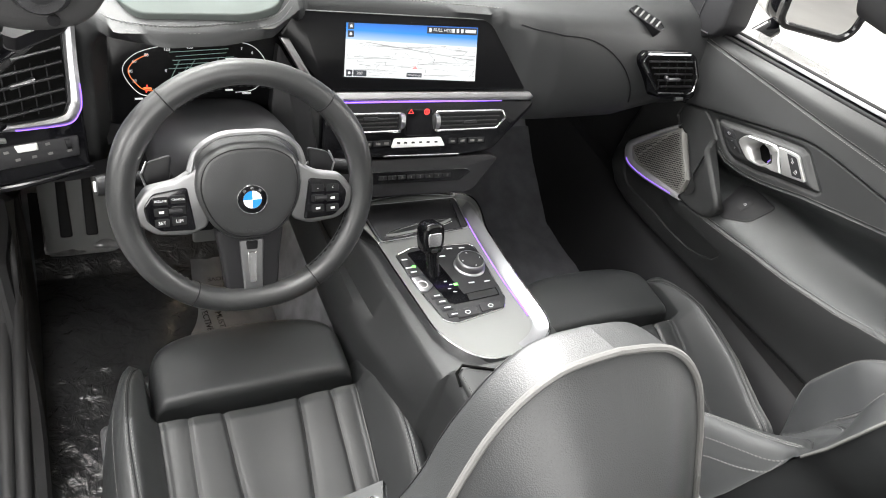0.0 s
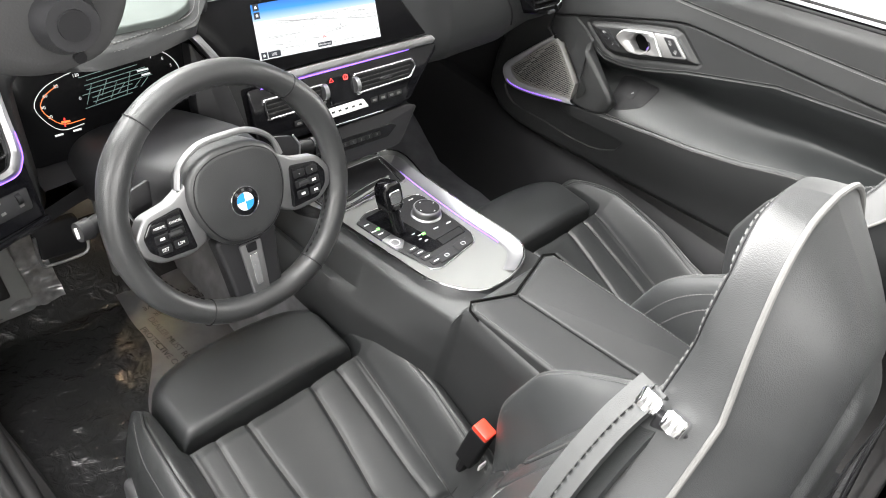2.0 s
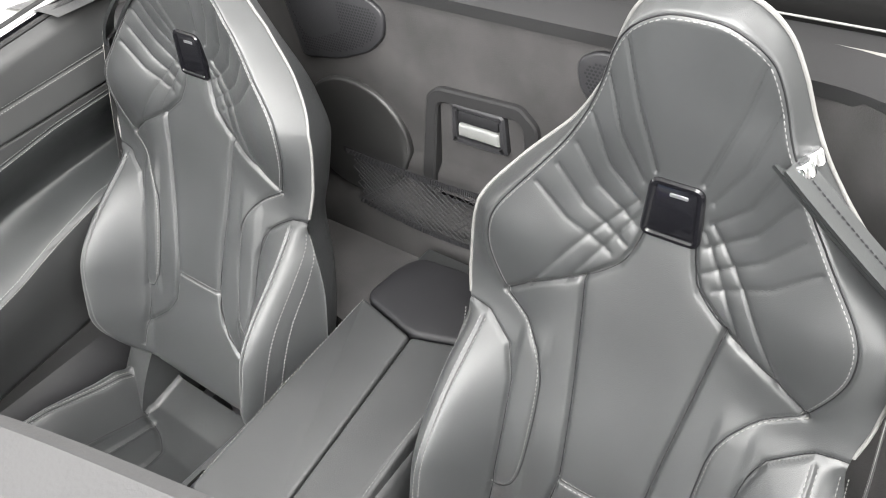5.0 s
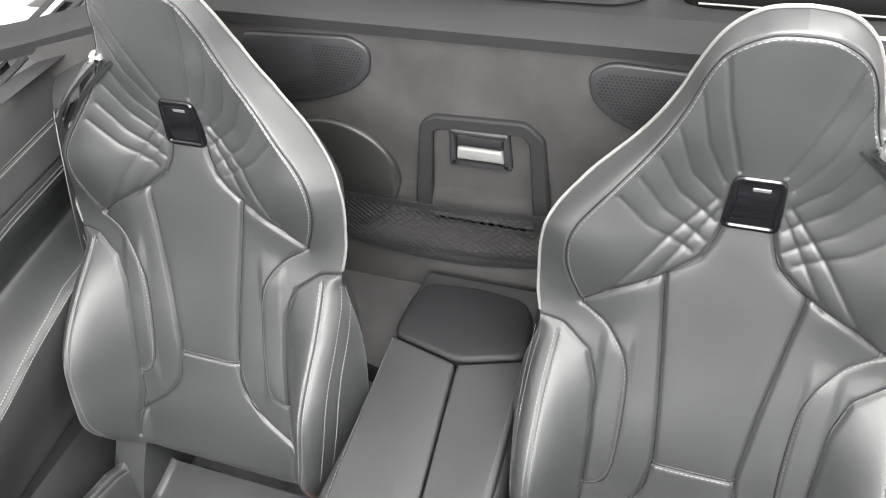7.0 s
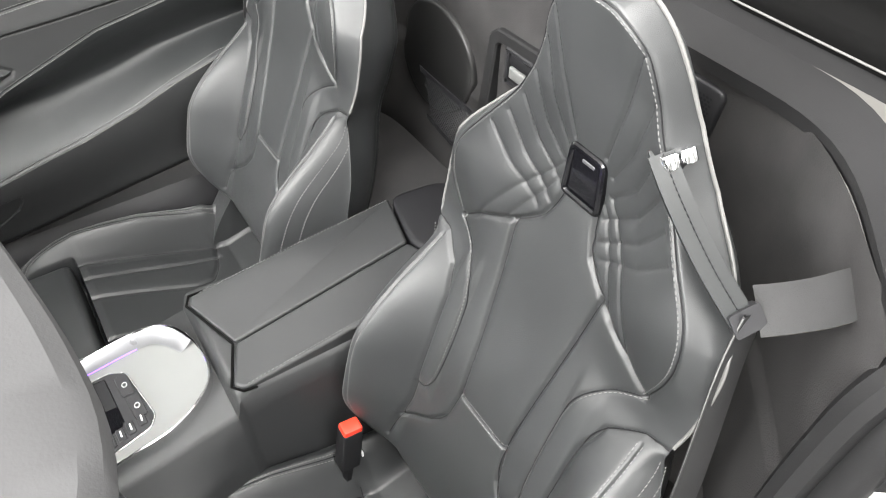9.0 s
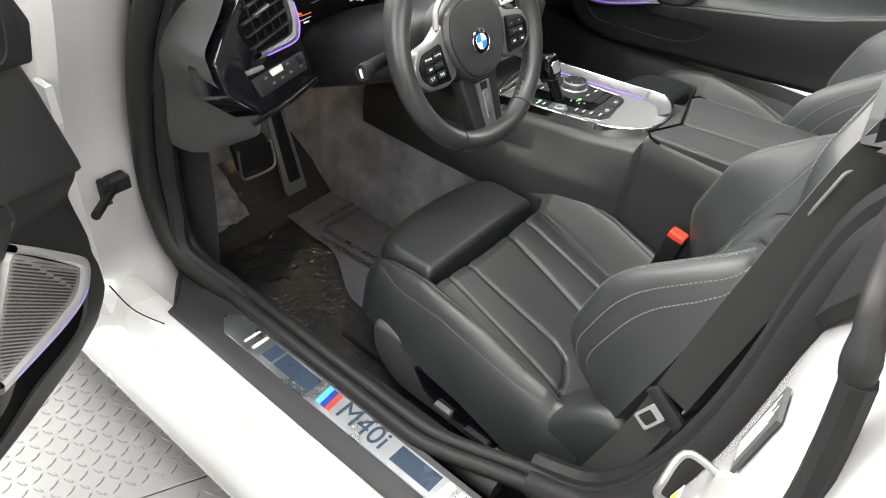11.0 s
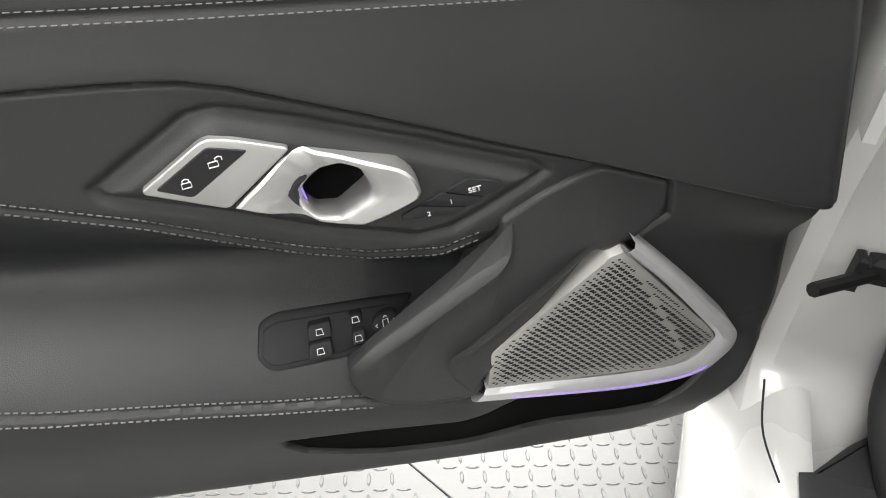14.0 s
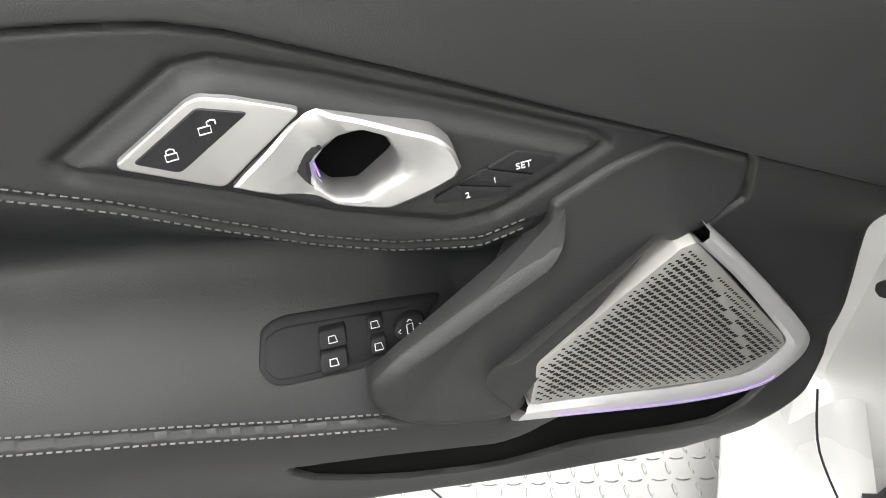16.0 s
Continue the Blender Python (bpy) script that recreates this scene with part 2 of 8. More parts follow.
def inside(U, W, poly):
    """True where the points of U, W lie in the polygon."""
    p = np.array(poly, float)
    hit = np.zeros(np.shape(U), bool)
    for (ax, ay), (bx, by) in zip(p, np.roll(p, -1, 0)):
        cross = (ay > W) != (by > W)
        x = ax + (W - ay) / (by - ay + 1e-15) * (bx - ax)
        hit ^= cross & (U < x)
    return hit


def depth_in(U, W, poly):
    """Signed distance into a polygon: positive inside."""
    d = seg_distance(U, W, [*poly, poly[0]])
    return np.where(inside(U, W, poly), d, -d)


BASES = {}


def thing(name, base, label, category, group="", kind=""):
    e = new(name)
    e.empty_display_size = 0.05
    e.location = base
    tagged(e, label, category, group, kind)
    BASES[e.name] = Vector(base)
    return e


def part(name, bm, mat, parent, label="", tf=None, sharp=38):
    """Links a bmesh, given in the world, as one mesh object under a thing or a part."""
    base = BASES[parent.name] if parent else Vector((0, 0, 0))
    m = Matrix.Translation(-base) @ (tf or Matrix())
    bm.transform(m)
    bmesh.ops.remove_doubles(bm, verts=bm.verts, dist=1e-6) if len(bm.verts) < 3000 else None
    bmesh.ops.recalc_face_normals(bm, faces=bm.faces)
    me = bpy.data.meshes.new(name)
    bm.to_mesh(me)
    bm.free()
    me.materials.append(mat)
    for p in me.polygons:
        p.use_smooth = True
    me.set_sharp_from_angle(angle=radians(sharp))
    ob = new(name, me)
    if parent:
        ob.parent = parent
    BASES[ob.name] = base
    if label:
        tagged(ob, label)
    return ob


def letters(name, text, size, m, mat, parent, label="", depth=0.0002):
    """Raised lettering in the built-in font, its middle at the pose m."""
    cu = bpy.data.curves.new(name, "FONT")
    cu.body, cu.size, cu.align_x, cu.align_y, cu.extrude = text, size, "CENTER", "CENTER", depth
    tmp = bpy.data.objects.new(name, cu)
    me = bpy.data.meshes.new_from_object(tmp)
    bpy.data.objects.remove(tmp)
    me.transform(Matrix.Translation(-BASES[parent.name]) @ m)
    me.materials.clear()
    me.materials.append(mat)
    ob = new(name, me)
    ob.parent = parent
    BASES[ob.name] = BASES[parent.name]
    if label:
        tagged(ob, label)
    return ob


def axes(o, x, y):
    """The pose with its origin at o, its first axis x and its second near y."""
    x = Vector(x).normalized()
    z = x.cross(Vector(y)).normalized()
    y = z.cross(x)
    return Matrix(((x.x, y.x, z.x, o[0]), (x.y, y.y, z.y, o[1]), (x.z, y.z, z.z, o[2]), (0, 0, 0, 1)))


def onto(m):
    """A map (a, b, h) -> space by the pose m."""
    return lambda a, b, h: m @ Vector((a, b, h))

# ---- the photo bay ----
def tread_floor():
    steel = material("tread_plate_steel", (0.125, 0.125, 0.122), 0.45, 0.15, 0.25, 0.004, 0.16, 0.22)
    concrete = material("pale_concrete", (0.32, 0.31, 0.295), 0.7, 0, 0.3, 0.006, 0.14, 0.5)
    white = material("white_floor_paint", (0.74, 0.74, 0.735), 0.6, 0, 0.2, 0.004, 0.04, 0.6)
    g = tagged(new("ground"), "pale worn steel tread plate floor of a photo bay", "floor", kind="structure")
    BASES[g.name] = Vector((0, 0, 0))
    # plates with open joints between them, laid askew to the car
    turn = Matrix.Translation((-0.89, 0.917, 0)) @ Matrix.Rotation(radians(-23.2), 4, "Z")
    lay = lambda a, b, h: turn @ Vector((a, b, h))
    xs, ys = [-7.2, -4.48, -2.04, 0.40, 2.84, 5.28, 8.2], [-8, -4.88, -3.66, -2.44, -1.22, 0.0, 1.22, 2.80, 4.2, 7]
    bm = bmesh.new()
    plate([(-9.2, -9.2), (9.2, -9.2), (9.2, 9.2), (-9.2, 9.2)], -0.06, -0.008, 0, to=flat, bm=bm)
    part("joint_bed", bm, SOFT_BLACK, g)
    for a, b in zip(xs, xs[1:]):
        for c, d in zip(ys, ys[1:]):
            bm = plate([(a + 0.0012, c + 0.0012), (b - 0.0012, c + 0.0012), (b - 0.0012, d - 0.0012), (a + 0.0012, d - 0.0012)], -0.0078, 0.0, 0.001, 1, lay)
            part("floor_plate", bm, white if c > 2.7 else concrete if a > 0.3 else steel, g)
    # raised lozenges, alternately turned
    bm = bmesh.new()
    p = 0.0255
    lo = [(-0.0125, 0), (-0.006, -0.0030), (0.006, -0.0030), (0.0125, 0), (0.006, 0.0030), (-0.006, 0.0030)]
    for i in range(-60, 22):
        for j in range(-40, 48):
            cx, cy = (i + 0.5) * p, (j + 0.5) * p
            if min(abs(cx - x) for x in xs) < 0.014 or min(abs(cy - y) for y in ys) < 0.014:
                continue
            at = lay(cx, cy, 0)
            if at.x > -0.62 or at.x < -2.3:
                continue
            a = radians(45 if (i + j) % 2 else -45) + random.uniform(-0.03, 0.03)
            c, s = math.cos(a), math.sin(a)
            vl = [bm.verts.new(lay(cx + x * c - y * s, cy + x * s + y * c, 0.0)) for x, y in lo]
            vh = [bm.verts.new(lay(cx + 0.68 * (x * c - y * s), cy + 0.68 * (x * s + y * c), 0.0016)) for x, y in lo]
            for k in range(6):
                bm.faces.new((vl[k], vl[(k + 1) % 6], vh[(k + 1) % 6], vh[k]))
            bm.faces.new(vh)
    tagged(part("tread_lozenges", bm, steel, g), kind="stuff")
    screw = material("floor_screw", (0.10, 0.10, 0.10), 0.4, 0.6)
    for x, y in ((-1.018, 0.987), (-1.027, 0.959), (-1.30, 1.105), (-0.78, 0.885)):
        bm = plate([(x + 0.005 * math.cos(t), y + 0.005 * math.sin(t)) for t in np.linspace(0, 2 * np.pi, 10, endpoint=False)], 0.0, 0.0022, 0.0006, 1)
        part("screw", bm, screw, g)
    wallpaint = material("white_wall_paint", (0.76, 0.76, 0.755), 0.8, 0, 0.3, 0.004, 0.03, 0.8)
    for name, c, s in (("wall_east", (6.1, 0.5, 1.7), (0.2, 13.4, 3.4)), ("wall_west", (-6.1, 0.5, 1.7), (0.2, 13.4, 3.4)),
                       ("wall_north", (0, 7.1, 1.7), (12, 0.2, 3.4)), ("wall_south", (0, -6.1, 1.7), (12, 0.2, 3.4))):
        w = part(name, block(bmesh.new(), c, s), wallpaint, None)
        tagged(w, "plain white painted wall of the photo bay", "wall", kind="structure")
    c = part("ceiling", block(bmesh.new(), (0, 0.5, 3.52), (12.4, 13.4, 0.2)), wallpaint, None)
    tagged(c, "white ceiling above the photo bay", "ceiling", kind="structure")


tread_floor()


# ---- the car's seats ----
SEAT_UP, SEAT_OUT = Vector((0, -0.352, 0.936)), Vector((0, 0.936, 0.352))
# half outline of the backrest: (half width, height above the badge)
BACK_RIM = [(0.120, -0.60), (0.188, -0.587), (0.226, -0.535), (0.241, -0.45), (0.243, -0.35), (0.234, -0.27), (0.218, -0.212), (0.216, -0.185), (0.222, -0.14), (0.2185, -0.062),
            (0.181, -0.002), (0.127, 0.058), (0.097, 0.105), (0.078, 0.151), (0.060, 0.182), (0.034, 0.201), (0.0, 0.206)]
# stitched line between the front and the side band of the shoulders and headrest
BAND = [(0.166, -0.160), (0.183, -0.120), (0.189, -0.085), (0.180, -0.048), (0.141, 0.007), (0.110, 0.052), (0.087, 0.097), (0.071, 0.142), (0.056, 0.165), (0.028, 0.181), (0.0, 0.184)]
RIM_N = ([-0.62, -0.30, -0.20, -0.14, -0.06, 0.0, 0.06, 0.11, 0.155, 0.21], [-0.062, -0.034, -0.016, -0.014, -0.004, -0.022, -0.046, -0.050, -0.042, -0.033])
BOLSTER_SEAM = [(0.216, -0.190), (0.186, -0.195), (0.150, -0.222), (0.136, -0.265), (0.133, -0.35), (0.134, -0.46), (0.15, -0.55)]
RIDGES = [[(0.190, -0.205), (0.196, -0.28), (0.195, -0.42), (0.185, -0.53)], [(0.217, -0.208), (0.224, -0.285), (0.222, -0.42), (0.208, -0.54)]]
QUILT = [[(0.073, 0.121), (0.058, 0.064), (0.034, 0.022)], [(0.088, 0.079), (0.068, 0.028), (0.037, -0.001)], [(0.102, 0.044), (0.078, 0.004), (0.036, -0.028)],
         [(0.119, 0.017), (0.09, -0.02), (0.040, -0.053)], [(0.138, -0.007), (0.104, -0.04), (0.054, -0.067)],
         [(0.037, -0.001), (0.084, -0.058), (0.137, -0.135)], [(0.032, -0.012), (0.061, -0.059), (0.095, -0.114)]]
YOKE = [(0.026, -0.030), (0.031, -0.050), (0.042, -0.074), (0.076, -0.102), (0.132, -0.132), (0.168, -0.158)]
PANEL_SEAM = [(0.076, -0.102), (0.067, -0.18), (0.056, -0.28), (0.050, -0.365), (0.060, -0.42), (0.088, -0.458), (0.14, -0.50)]
INSET_SEAM = [(0.168, -0.158), (0.133, -0.180), (0.108, -0.212), (0.098, -0.25), (0.096, -0.33), (0.100, -0.39), (0.114, -0.415), (0.134, -0.424)]
HEAD_SEAM = [(0.057, 0.157), (0.045, 0.105), (0.023, 0.038)]


def both(line):
    return line, [(-x, y) for x, y in line]


RIM_LOOP = np.vstack([spline(BACK_RIM, 120), spline(BACK_RIM, 120)[::-1] * (-1, 1)])
BAND_LINE = np.vstack([spline(BAND, 90), spline(BAND, 90)[::-1][1:] * (-1, 1)])
BAND_FIELD = np.vstack([BAND_LINE, [(-0.10, -0.158), (-0.10, -0.7), (0.10, -0.7), (0.10, -0.158)]])


def rim_distance(U, W):
    d = seg_distance(U, W, RIM_LOOP)
    return np.minimum(d, np.abs(W + 0.60))


def head_bend(W):
    """The headrest leans forward out of the backrest's plane."""
    return 0.54 * (W + np.sqrt(W * W + 0.0006)) / 2


def rim_level(W):
    """Where the piped edge lies before or behind the main plane."""
    return np.interp(W, *RIM_N)


def back_height(U, W):
    """How far the front of the backrest stands before its main plane."""
    A = np.abs(U)
    e = rim_distance(U, W)
    n = 0.005 * np.exp(-((W + 0.36) / 0.12) ** 2)
    n += 0.026 * smooth(A, 0.05, 0.16) * smooth(W, -0.17, -0.05) * (1 - smooth(W, -0.01, 0.09)) - 0.010 * smooth(A, 0.10, 0.18) * np.exp(-((W + 0.18) / 0.05) ** 2)
    n -= 0.006 * smooth(A, 0.03, 0.075) * smooth(W, 0.06, 0.12)
    bol = smooth(W, -0.18, -0.40) * smooth(W, -0.63, -0.48)
    n += 0.084 * smooth(A, 0.126, 0.200) * bol
    n += 0.005 * smooth(A, 0.092, 0.104) * smooth(W, -0.17, -0.22) * smooth(W, -0.44, -0.40) * (1 - smooth(A, 0.126, 0.140))
    # puffed fields and drawn-in seams
    for line, deep in ((YOKE, 0.0048), (PANEL_SEAM, 0.0048), (INSET_SEAM, 0.0022), (HEAD_SEAM, 0.0024), (BOLSTER_SEAM, 0.0050)):
        for l in both(line):
            d = seg_distance(U, W, l)
            n -= deep * np.exp(-(d / 0.0028) ** 2) + 0.30 * deep * np.exp(-(d / 0.010) ** 2)
    for line in QUILT:
        for l in both(line):
            d = seg_distance(U, W, l)
            n -= 0.0016 * np.exp(-(d / 0.0022) ** 2) + 0.0012 * np.exp(-(d / 0.008) ** 2)
    d = seg_distance(U, W, [(-0.050, -0.366), (0.050, -0.366)])
    n -= 0.0032 * np.exp(-(d / 0.0030) ** 2)
    for line in RIDGES:
        for l in both(line):
            n -= 0.0022 * np.exp(-(seg_distance(U, W, l) / 0.0024) ** 2)
    # shoulders and headrest: a band falls from the stitched line to the piping
    out = depth_in(U, W, BAND_FIELD)
    band = np.where(out < 0, -out / np.maximum(-out + e, 1e-5), 0.0) ** 1.35 * smooth(W, -0.215, -0.165)
    n -= 0.0026 * np.exp(-(seg_distance(U, W, BAND_LINE) / 0.0026) ** 2)
    low = np.exp(-(e / (0.011 + 0.008 * bol)) ** 1.6) * (1 - smooth(W, -0.215, -0.165))
    k = np.maximum(band, low)
    return n * (1 - k) + rim_level(W) * k + head_bend(W)


def build_seat(name, sx, inner, label):
    """sx: the seat's middle; inner: +1 where the car's middle lies to +x."""
    seat = thing(name, (sx, 0.55, 0.14), label, "car seat", "front seats")
    C = Vector((sx, 0.167, 0.97))
    rows = spline(BACK_RIM, 400)
    x = np.linspace(-1, 1, 321)
    cols = x * (1.25 - 0.25 * x * x)
    U = rows[:, :1] * cols[None, :]
    W = rows[:, 1:2] + 0 * U
    H = back_height(U, W)
    c0, up, out = np.array(C), np.array(SEAT_UP), np.array(SEAT_OUT)

    def place(u, w, n):
        return c0 + np.multiply.outer(u, (1, 0, 0)) + np.multiply.outer(w, up) + np.multiply.outer(n, out)

    part("backrest", sheet(place(U, W, H)), LEATHER, seat, sharp=60)
    U, W = U[::2, ::2], W[::2, ::2]
    e = rim_distance(U, W)
    level = rim_level(W)
    HB = head_bend(W) + level + (-0.112 - 0.010 * smooth(W, -0.1, -0.4) - level) * (1 - np.exp(-(e / 0.030) ** 1.4))
    HB -= 0.005 * smooth(e, 0.052, 0.055) * smooth(W, 0.15, 0.13) - 0.0035 * np.exp(-((e - 0.0535) / 0.0022) ** 2) * smooth(W, 0.17, 0.15)
    part("back_panel", sheet(place(U, W, HB)), LEATHER, seat, sharp=60)
    cut = np.vstack([spline(BACK_RIM[7:], 130), spline(BACK_RIM[7:], 130)[::-1][1:] * (-1, 1)])
    part("piping", tube(place(cut[:, 0] * 1.004, cut[:, 1] + 0.0012, head_bend(cut[:, 1]) + rim_level(cut[:, 1])), 0.0021, 8), PIPING, seat, "light grey leather piping")

    # thread lines
    def seam(line, n=60, shift=0.0):
        q = spline(line, n)
        t = np.gradient(q, axis=0)
        t /= np.linalg.norm(t, axis=1)[:, None]
        q = q + np.c_[-t[:, 1], t[:, 0]] * shift
        return place(q[:, 0], q[:, 1], back_height(q[:, 0], q[:, 1]))

    bm = bmesh.new()
    full = BAND + [(-x, y) for x, y in BAND[::-1][1:]]
    stitches(seam(full, 260, 0.0035), out, bm)
    for l in both(INSET_SEAM):
        stitches(seam(l, 60, 0.003 if l[0][0] > 0 else -0.003), out, bm)
    for line in RIDGES:
        for l in both(line):
            stitches(seam(l, 60, 0.0036), out, bm)
            stitches(seam(l, 60, -0.0036), out, bm)
    for s in (0.0035, -0.0035):
        stitches(seam([(-0.05, -0.366), (0.05, -0.366)], 20, s), out, bm)
    tagged(part("stitching", bm, THREAD, seat, "pale grey contrast stitching"), kind="stuff")
    bm = bmesh.new()
    for line in QUILT + [HEAD_SEAM]:
        for l in both(line):
            stitches(seam(l, 40), out, bm, 0.0030, 0.0030, 0.0009, 0.0)
    for line in (YOKE, PANEL_SEAM, INSET_SEAM, BOLSTER_SEAM):
        for l in both(line):
            part("seam", tube(seam(l, 90), 0.0010, 5), SOFT_BLACK, seat, "dark sewn seam")
    part("seam", tube(seam([(-0.05, -0.366), (0.05, -0.366)], 20), 0.0009, 5), SOFT_BLACK, seat)
    part("seam", tube(seam(full, 200), 0.0009, 5), SOFT_BLACK, seat)
    tagged(part("quilting", bm, PLASTIC, seat, "dark quilting seams across the shoulders"), kind="stuff")
    # badge recess in the integrated headrest
    m = Matrix.Translation(C + SEAT_OUT * 0.004) @ axes((0, 0, 0), (-1, 0, 0), SEAT_UP + SEAT_OUT * 0.30)
    shape = rounded([(-0.027, -0.028), (0.027, -0.028), (0.023, 0.033), (-0.023, 0.033)], 0.007)
    b = part("badge", plate(shape, -0.02, 0.007, 0.003, 2, onto(m)), GLOSS, seat, "gloss black plastic badge")
    part("badge_frame", frame_ring(inset(shape, -0.0035), inset(shape, 0.0035), -0.01, 0.0095, 0.002, onto(m)), GLOSS, b)
    bm = plate(rounded([(-0.006, 0.020), (0.012, 0.020), (0.012, 0.024), (-0.006, 0.024)], 0.001), 0.006, 0.0078, 0.0003, 1, onto(m))
    part("badge_mark", bm, SILVER, b)

    # ---- cushion ----
    ys = np.r_[np.linspace(0.335, 0.692, 120), np.linspace(0.694, 0.706, 10), np.linspace(0.708, 0.838, 48)]
    width = ([0.335, 0.42, 0.62, 0.72, 0.79, 0.825, 0.838], [0.248, 0.253, 0.252, 0.240, 0.222, 0.202, 0.180])
    half = np.interp(ys, *width)
    x = np.linspace(-1, 1, 281)
    U = half[:, None] * (x * (1.2 - 0.2 * x * x))[None, :]
    Y = ys[:, None] + 0 * U

    def cushion_height(U, Y):
        A = np.abs(U)
        z = np.interp(Y, [0.33, 0.40, 0.46, 0.56, 0.68, 0.82], [0.318, 0.302, 0.316, 0.352, 0.394, 0.404])
        z = z - 0.010 * np.exp(-(A / 0.10) ** 2) * smooth(Y, 0.35, 0.45)
        bol = np.interp(Y, [0.33, 0.42, 0.55, 0.68, 0.76, 0.815, 0.838], [0.060, 0.088, 0.084, 0.060, 0.046, 0.030, 0.008])
        z = z + bol * smooth(A, 0.148, 0.206)
        z = z - 0.075 * smooth(Y, 0.694, 0.704) * smooth(A, 0.172, 0.162)
        hw = np.interp(Y, *width)
        e = np.minimum(hw - A, 0.6 * (0.846 - Y))
        z = z - 0.14 * np.exp(-(np.maximum(e, 0) / 0.016) ** 1.25)
        for line, deep in cushion_seams:
            for l in both(line):
                d = seg_distance(U, Y, l)
                z = z - deep * np.exp(-(d / 0.0040) ** 2) - 0.40 * deep * np.exp(-(d / 0.013) ** 2)
        return z

    cushion_seams = [([(0.062, 0.70), (0.058, 0.62), (0.052, 0.54), (0.049, 0.50), (0.060, 0.465), (0.10, 0.44), (0.165, 0.425)], 0.0045),
                     ([(0.116, 0.70), (0.118, 0.60), (0.119, 0.50), (0.124, 0.43)], 0.0030),
                     ([(0.160, 0.70), (0.160, 0.60), (0.158, 0.50), (0.156, 0.42)], 0.005),
                     ([(0.176, 0.800), (0.194, 0.75), (0.203, 0.66), (0.202, 0.56), (0.195, 0.40)], 0.0026),
                     ([(0.200, 0.780), (0.221, 0.71), (0.228, 0.60), (0.227, 0.50), (0.220, 0.40)], 0.0016)]
    Z = cushion_height(U, Y)
    P = np.stack([U + sx, Y, Z], -1)
    part("cushion", sheet(P), LEATHER, seat, sharp=60)
    bm = bmesh.new()

    def cushion_line(line, shift=0.0):
        q = spline(line, 60)
        q[:, 0] += shift
        return np.c_[q[:, 0] + sx, q[:, 1], cushion_height(q[:, 0], q[:, 1])]

    for l in both(cushion_seams[1][0]):
        stitches(cushion_line(l), (0, 0, 1), bm)
    for l in both(cushion_seams[3][0]):
        stitches(cushion_line(l, 0.0035), (0, 0, 1), bm)
        stitches(cushion_line(l, -0.0035), (0, 0, 1), bm)
    for l in both(cushion_seams[4][0]):
        stitches(cushion_line(l), (0, 0, 1), bm)
    for k in (0, 2, 3):
        for l in both(cushion_seams[k][0]):
            part("seam", tube(cushion_line(l), 0.0009, 5), SOFT_BLACK, seat)
    tagged(part("cushion_stitching", bm, THREAD, seat, "pale grey contrast stitching"), kind="stuff")
    # adjustable thigh support in front
    a = 0.160 * np.sin(np.linspace(-1, 1, 81) * np.pi / 2)[None, :]
    v = 0.5 - 0.5 * np.cos(np.linspace(0, np.pi, 49))[:, None]
    nose = 0.872 - 0.020 * (a / 0.16) ** 2 - 0.040 * (a / 0.16) ** 6
    b = 0.707 + (nose - 0.707) * v
    side, rear, lead = (np.sqrt(np.maximum(1 - (1 - np.clip(e / r, 0, 1)) ** 2, 0)) for e, r in ((0.160 - np.abs(a) + 0 * b, 0.020), (b - 0.707, 0.014), (nose - b, 0.040)))
    top = 0.417 + 0.007 * (1 - (a / 0.16) ** 2) - 0.030 * smooth(b, 0.78, 0.90) ** 2
    top = top - 0.030 * (1 - side) - 0.016 * (1 - rear) - 0.045 * (1 - lead)
    P = np.pad(np.stack([sx + a + 0 * b, b, top], -1), ((1, 1), (1, 1), (0, 0)), "edge")
    P[[0, -1], :, 2] = P[:, [0, -1], 2] = 0.285
    bm = sheet(P)
    part("thigh_support", bm, LEATHER, seat, "separate extending leather thigh support", sharp=75)
    # base, rails and the outer plastic valance with its switches
    part("seat_base", block(bmesh.new(), (sx, 0.56, 0.225), (0.40, 0.44, 0.13), None, 0.015), SOFT_BLACK, seat)
    for dx in (-0.17, 0.17):
        part("seat_rail", block(bmesh.new(), (sx + dx, 0.58, 0.155), (0.045, 0.62, 0.03), None, 0.004), PLASTIC, seat)
    o = -inner
    q = rounded([(0.30, 0.20), (0.36, 0.300), (0.44, 0.305), (0.60, 0.318), (0.72, 0.335), (0.76, 0.325), (0.755, 0.25), (0.70, 0.205)], 0.03, 5)
    v = part("side_valance", plate(q, 0.195, 0.243, 0.012, 4, lambda a, b, h: (sx + o * h, a, b)), material("valance_plastic", (0.055, 0.055, 0.057), 0.45, 0, 0.2, 0.001), seat, "grey plastic seat valance")
    q = rounded([(0.42, 0.225), (0.61, 0.232), (0.655, 0.295), (0.62, 0.300), (0.44, 0.26)], 0.012)
    part("switch_plate", plate(q, 0.236, 0.249, 0.003, 2, lambda a, b, h: (sx + o * h, a, b)), GLOSS, v)
    for a, b, w in ((0.575, 0.252, 0.035), (0.50, 0.245, 0.05), (0.455, 0.242, 0.02)):
        part("seat_switch", block(bmesh.new(), (sx + o * 0.253, a, b), (0.012, w, 0.013), None, 0.003), SILVER_PAINT if w < 0.04 else PLASTIC, v)
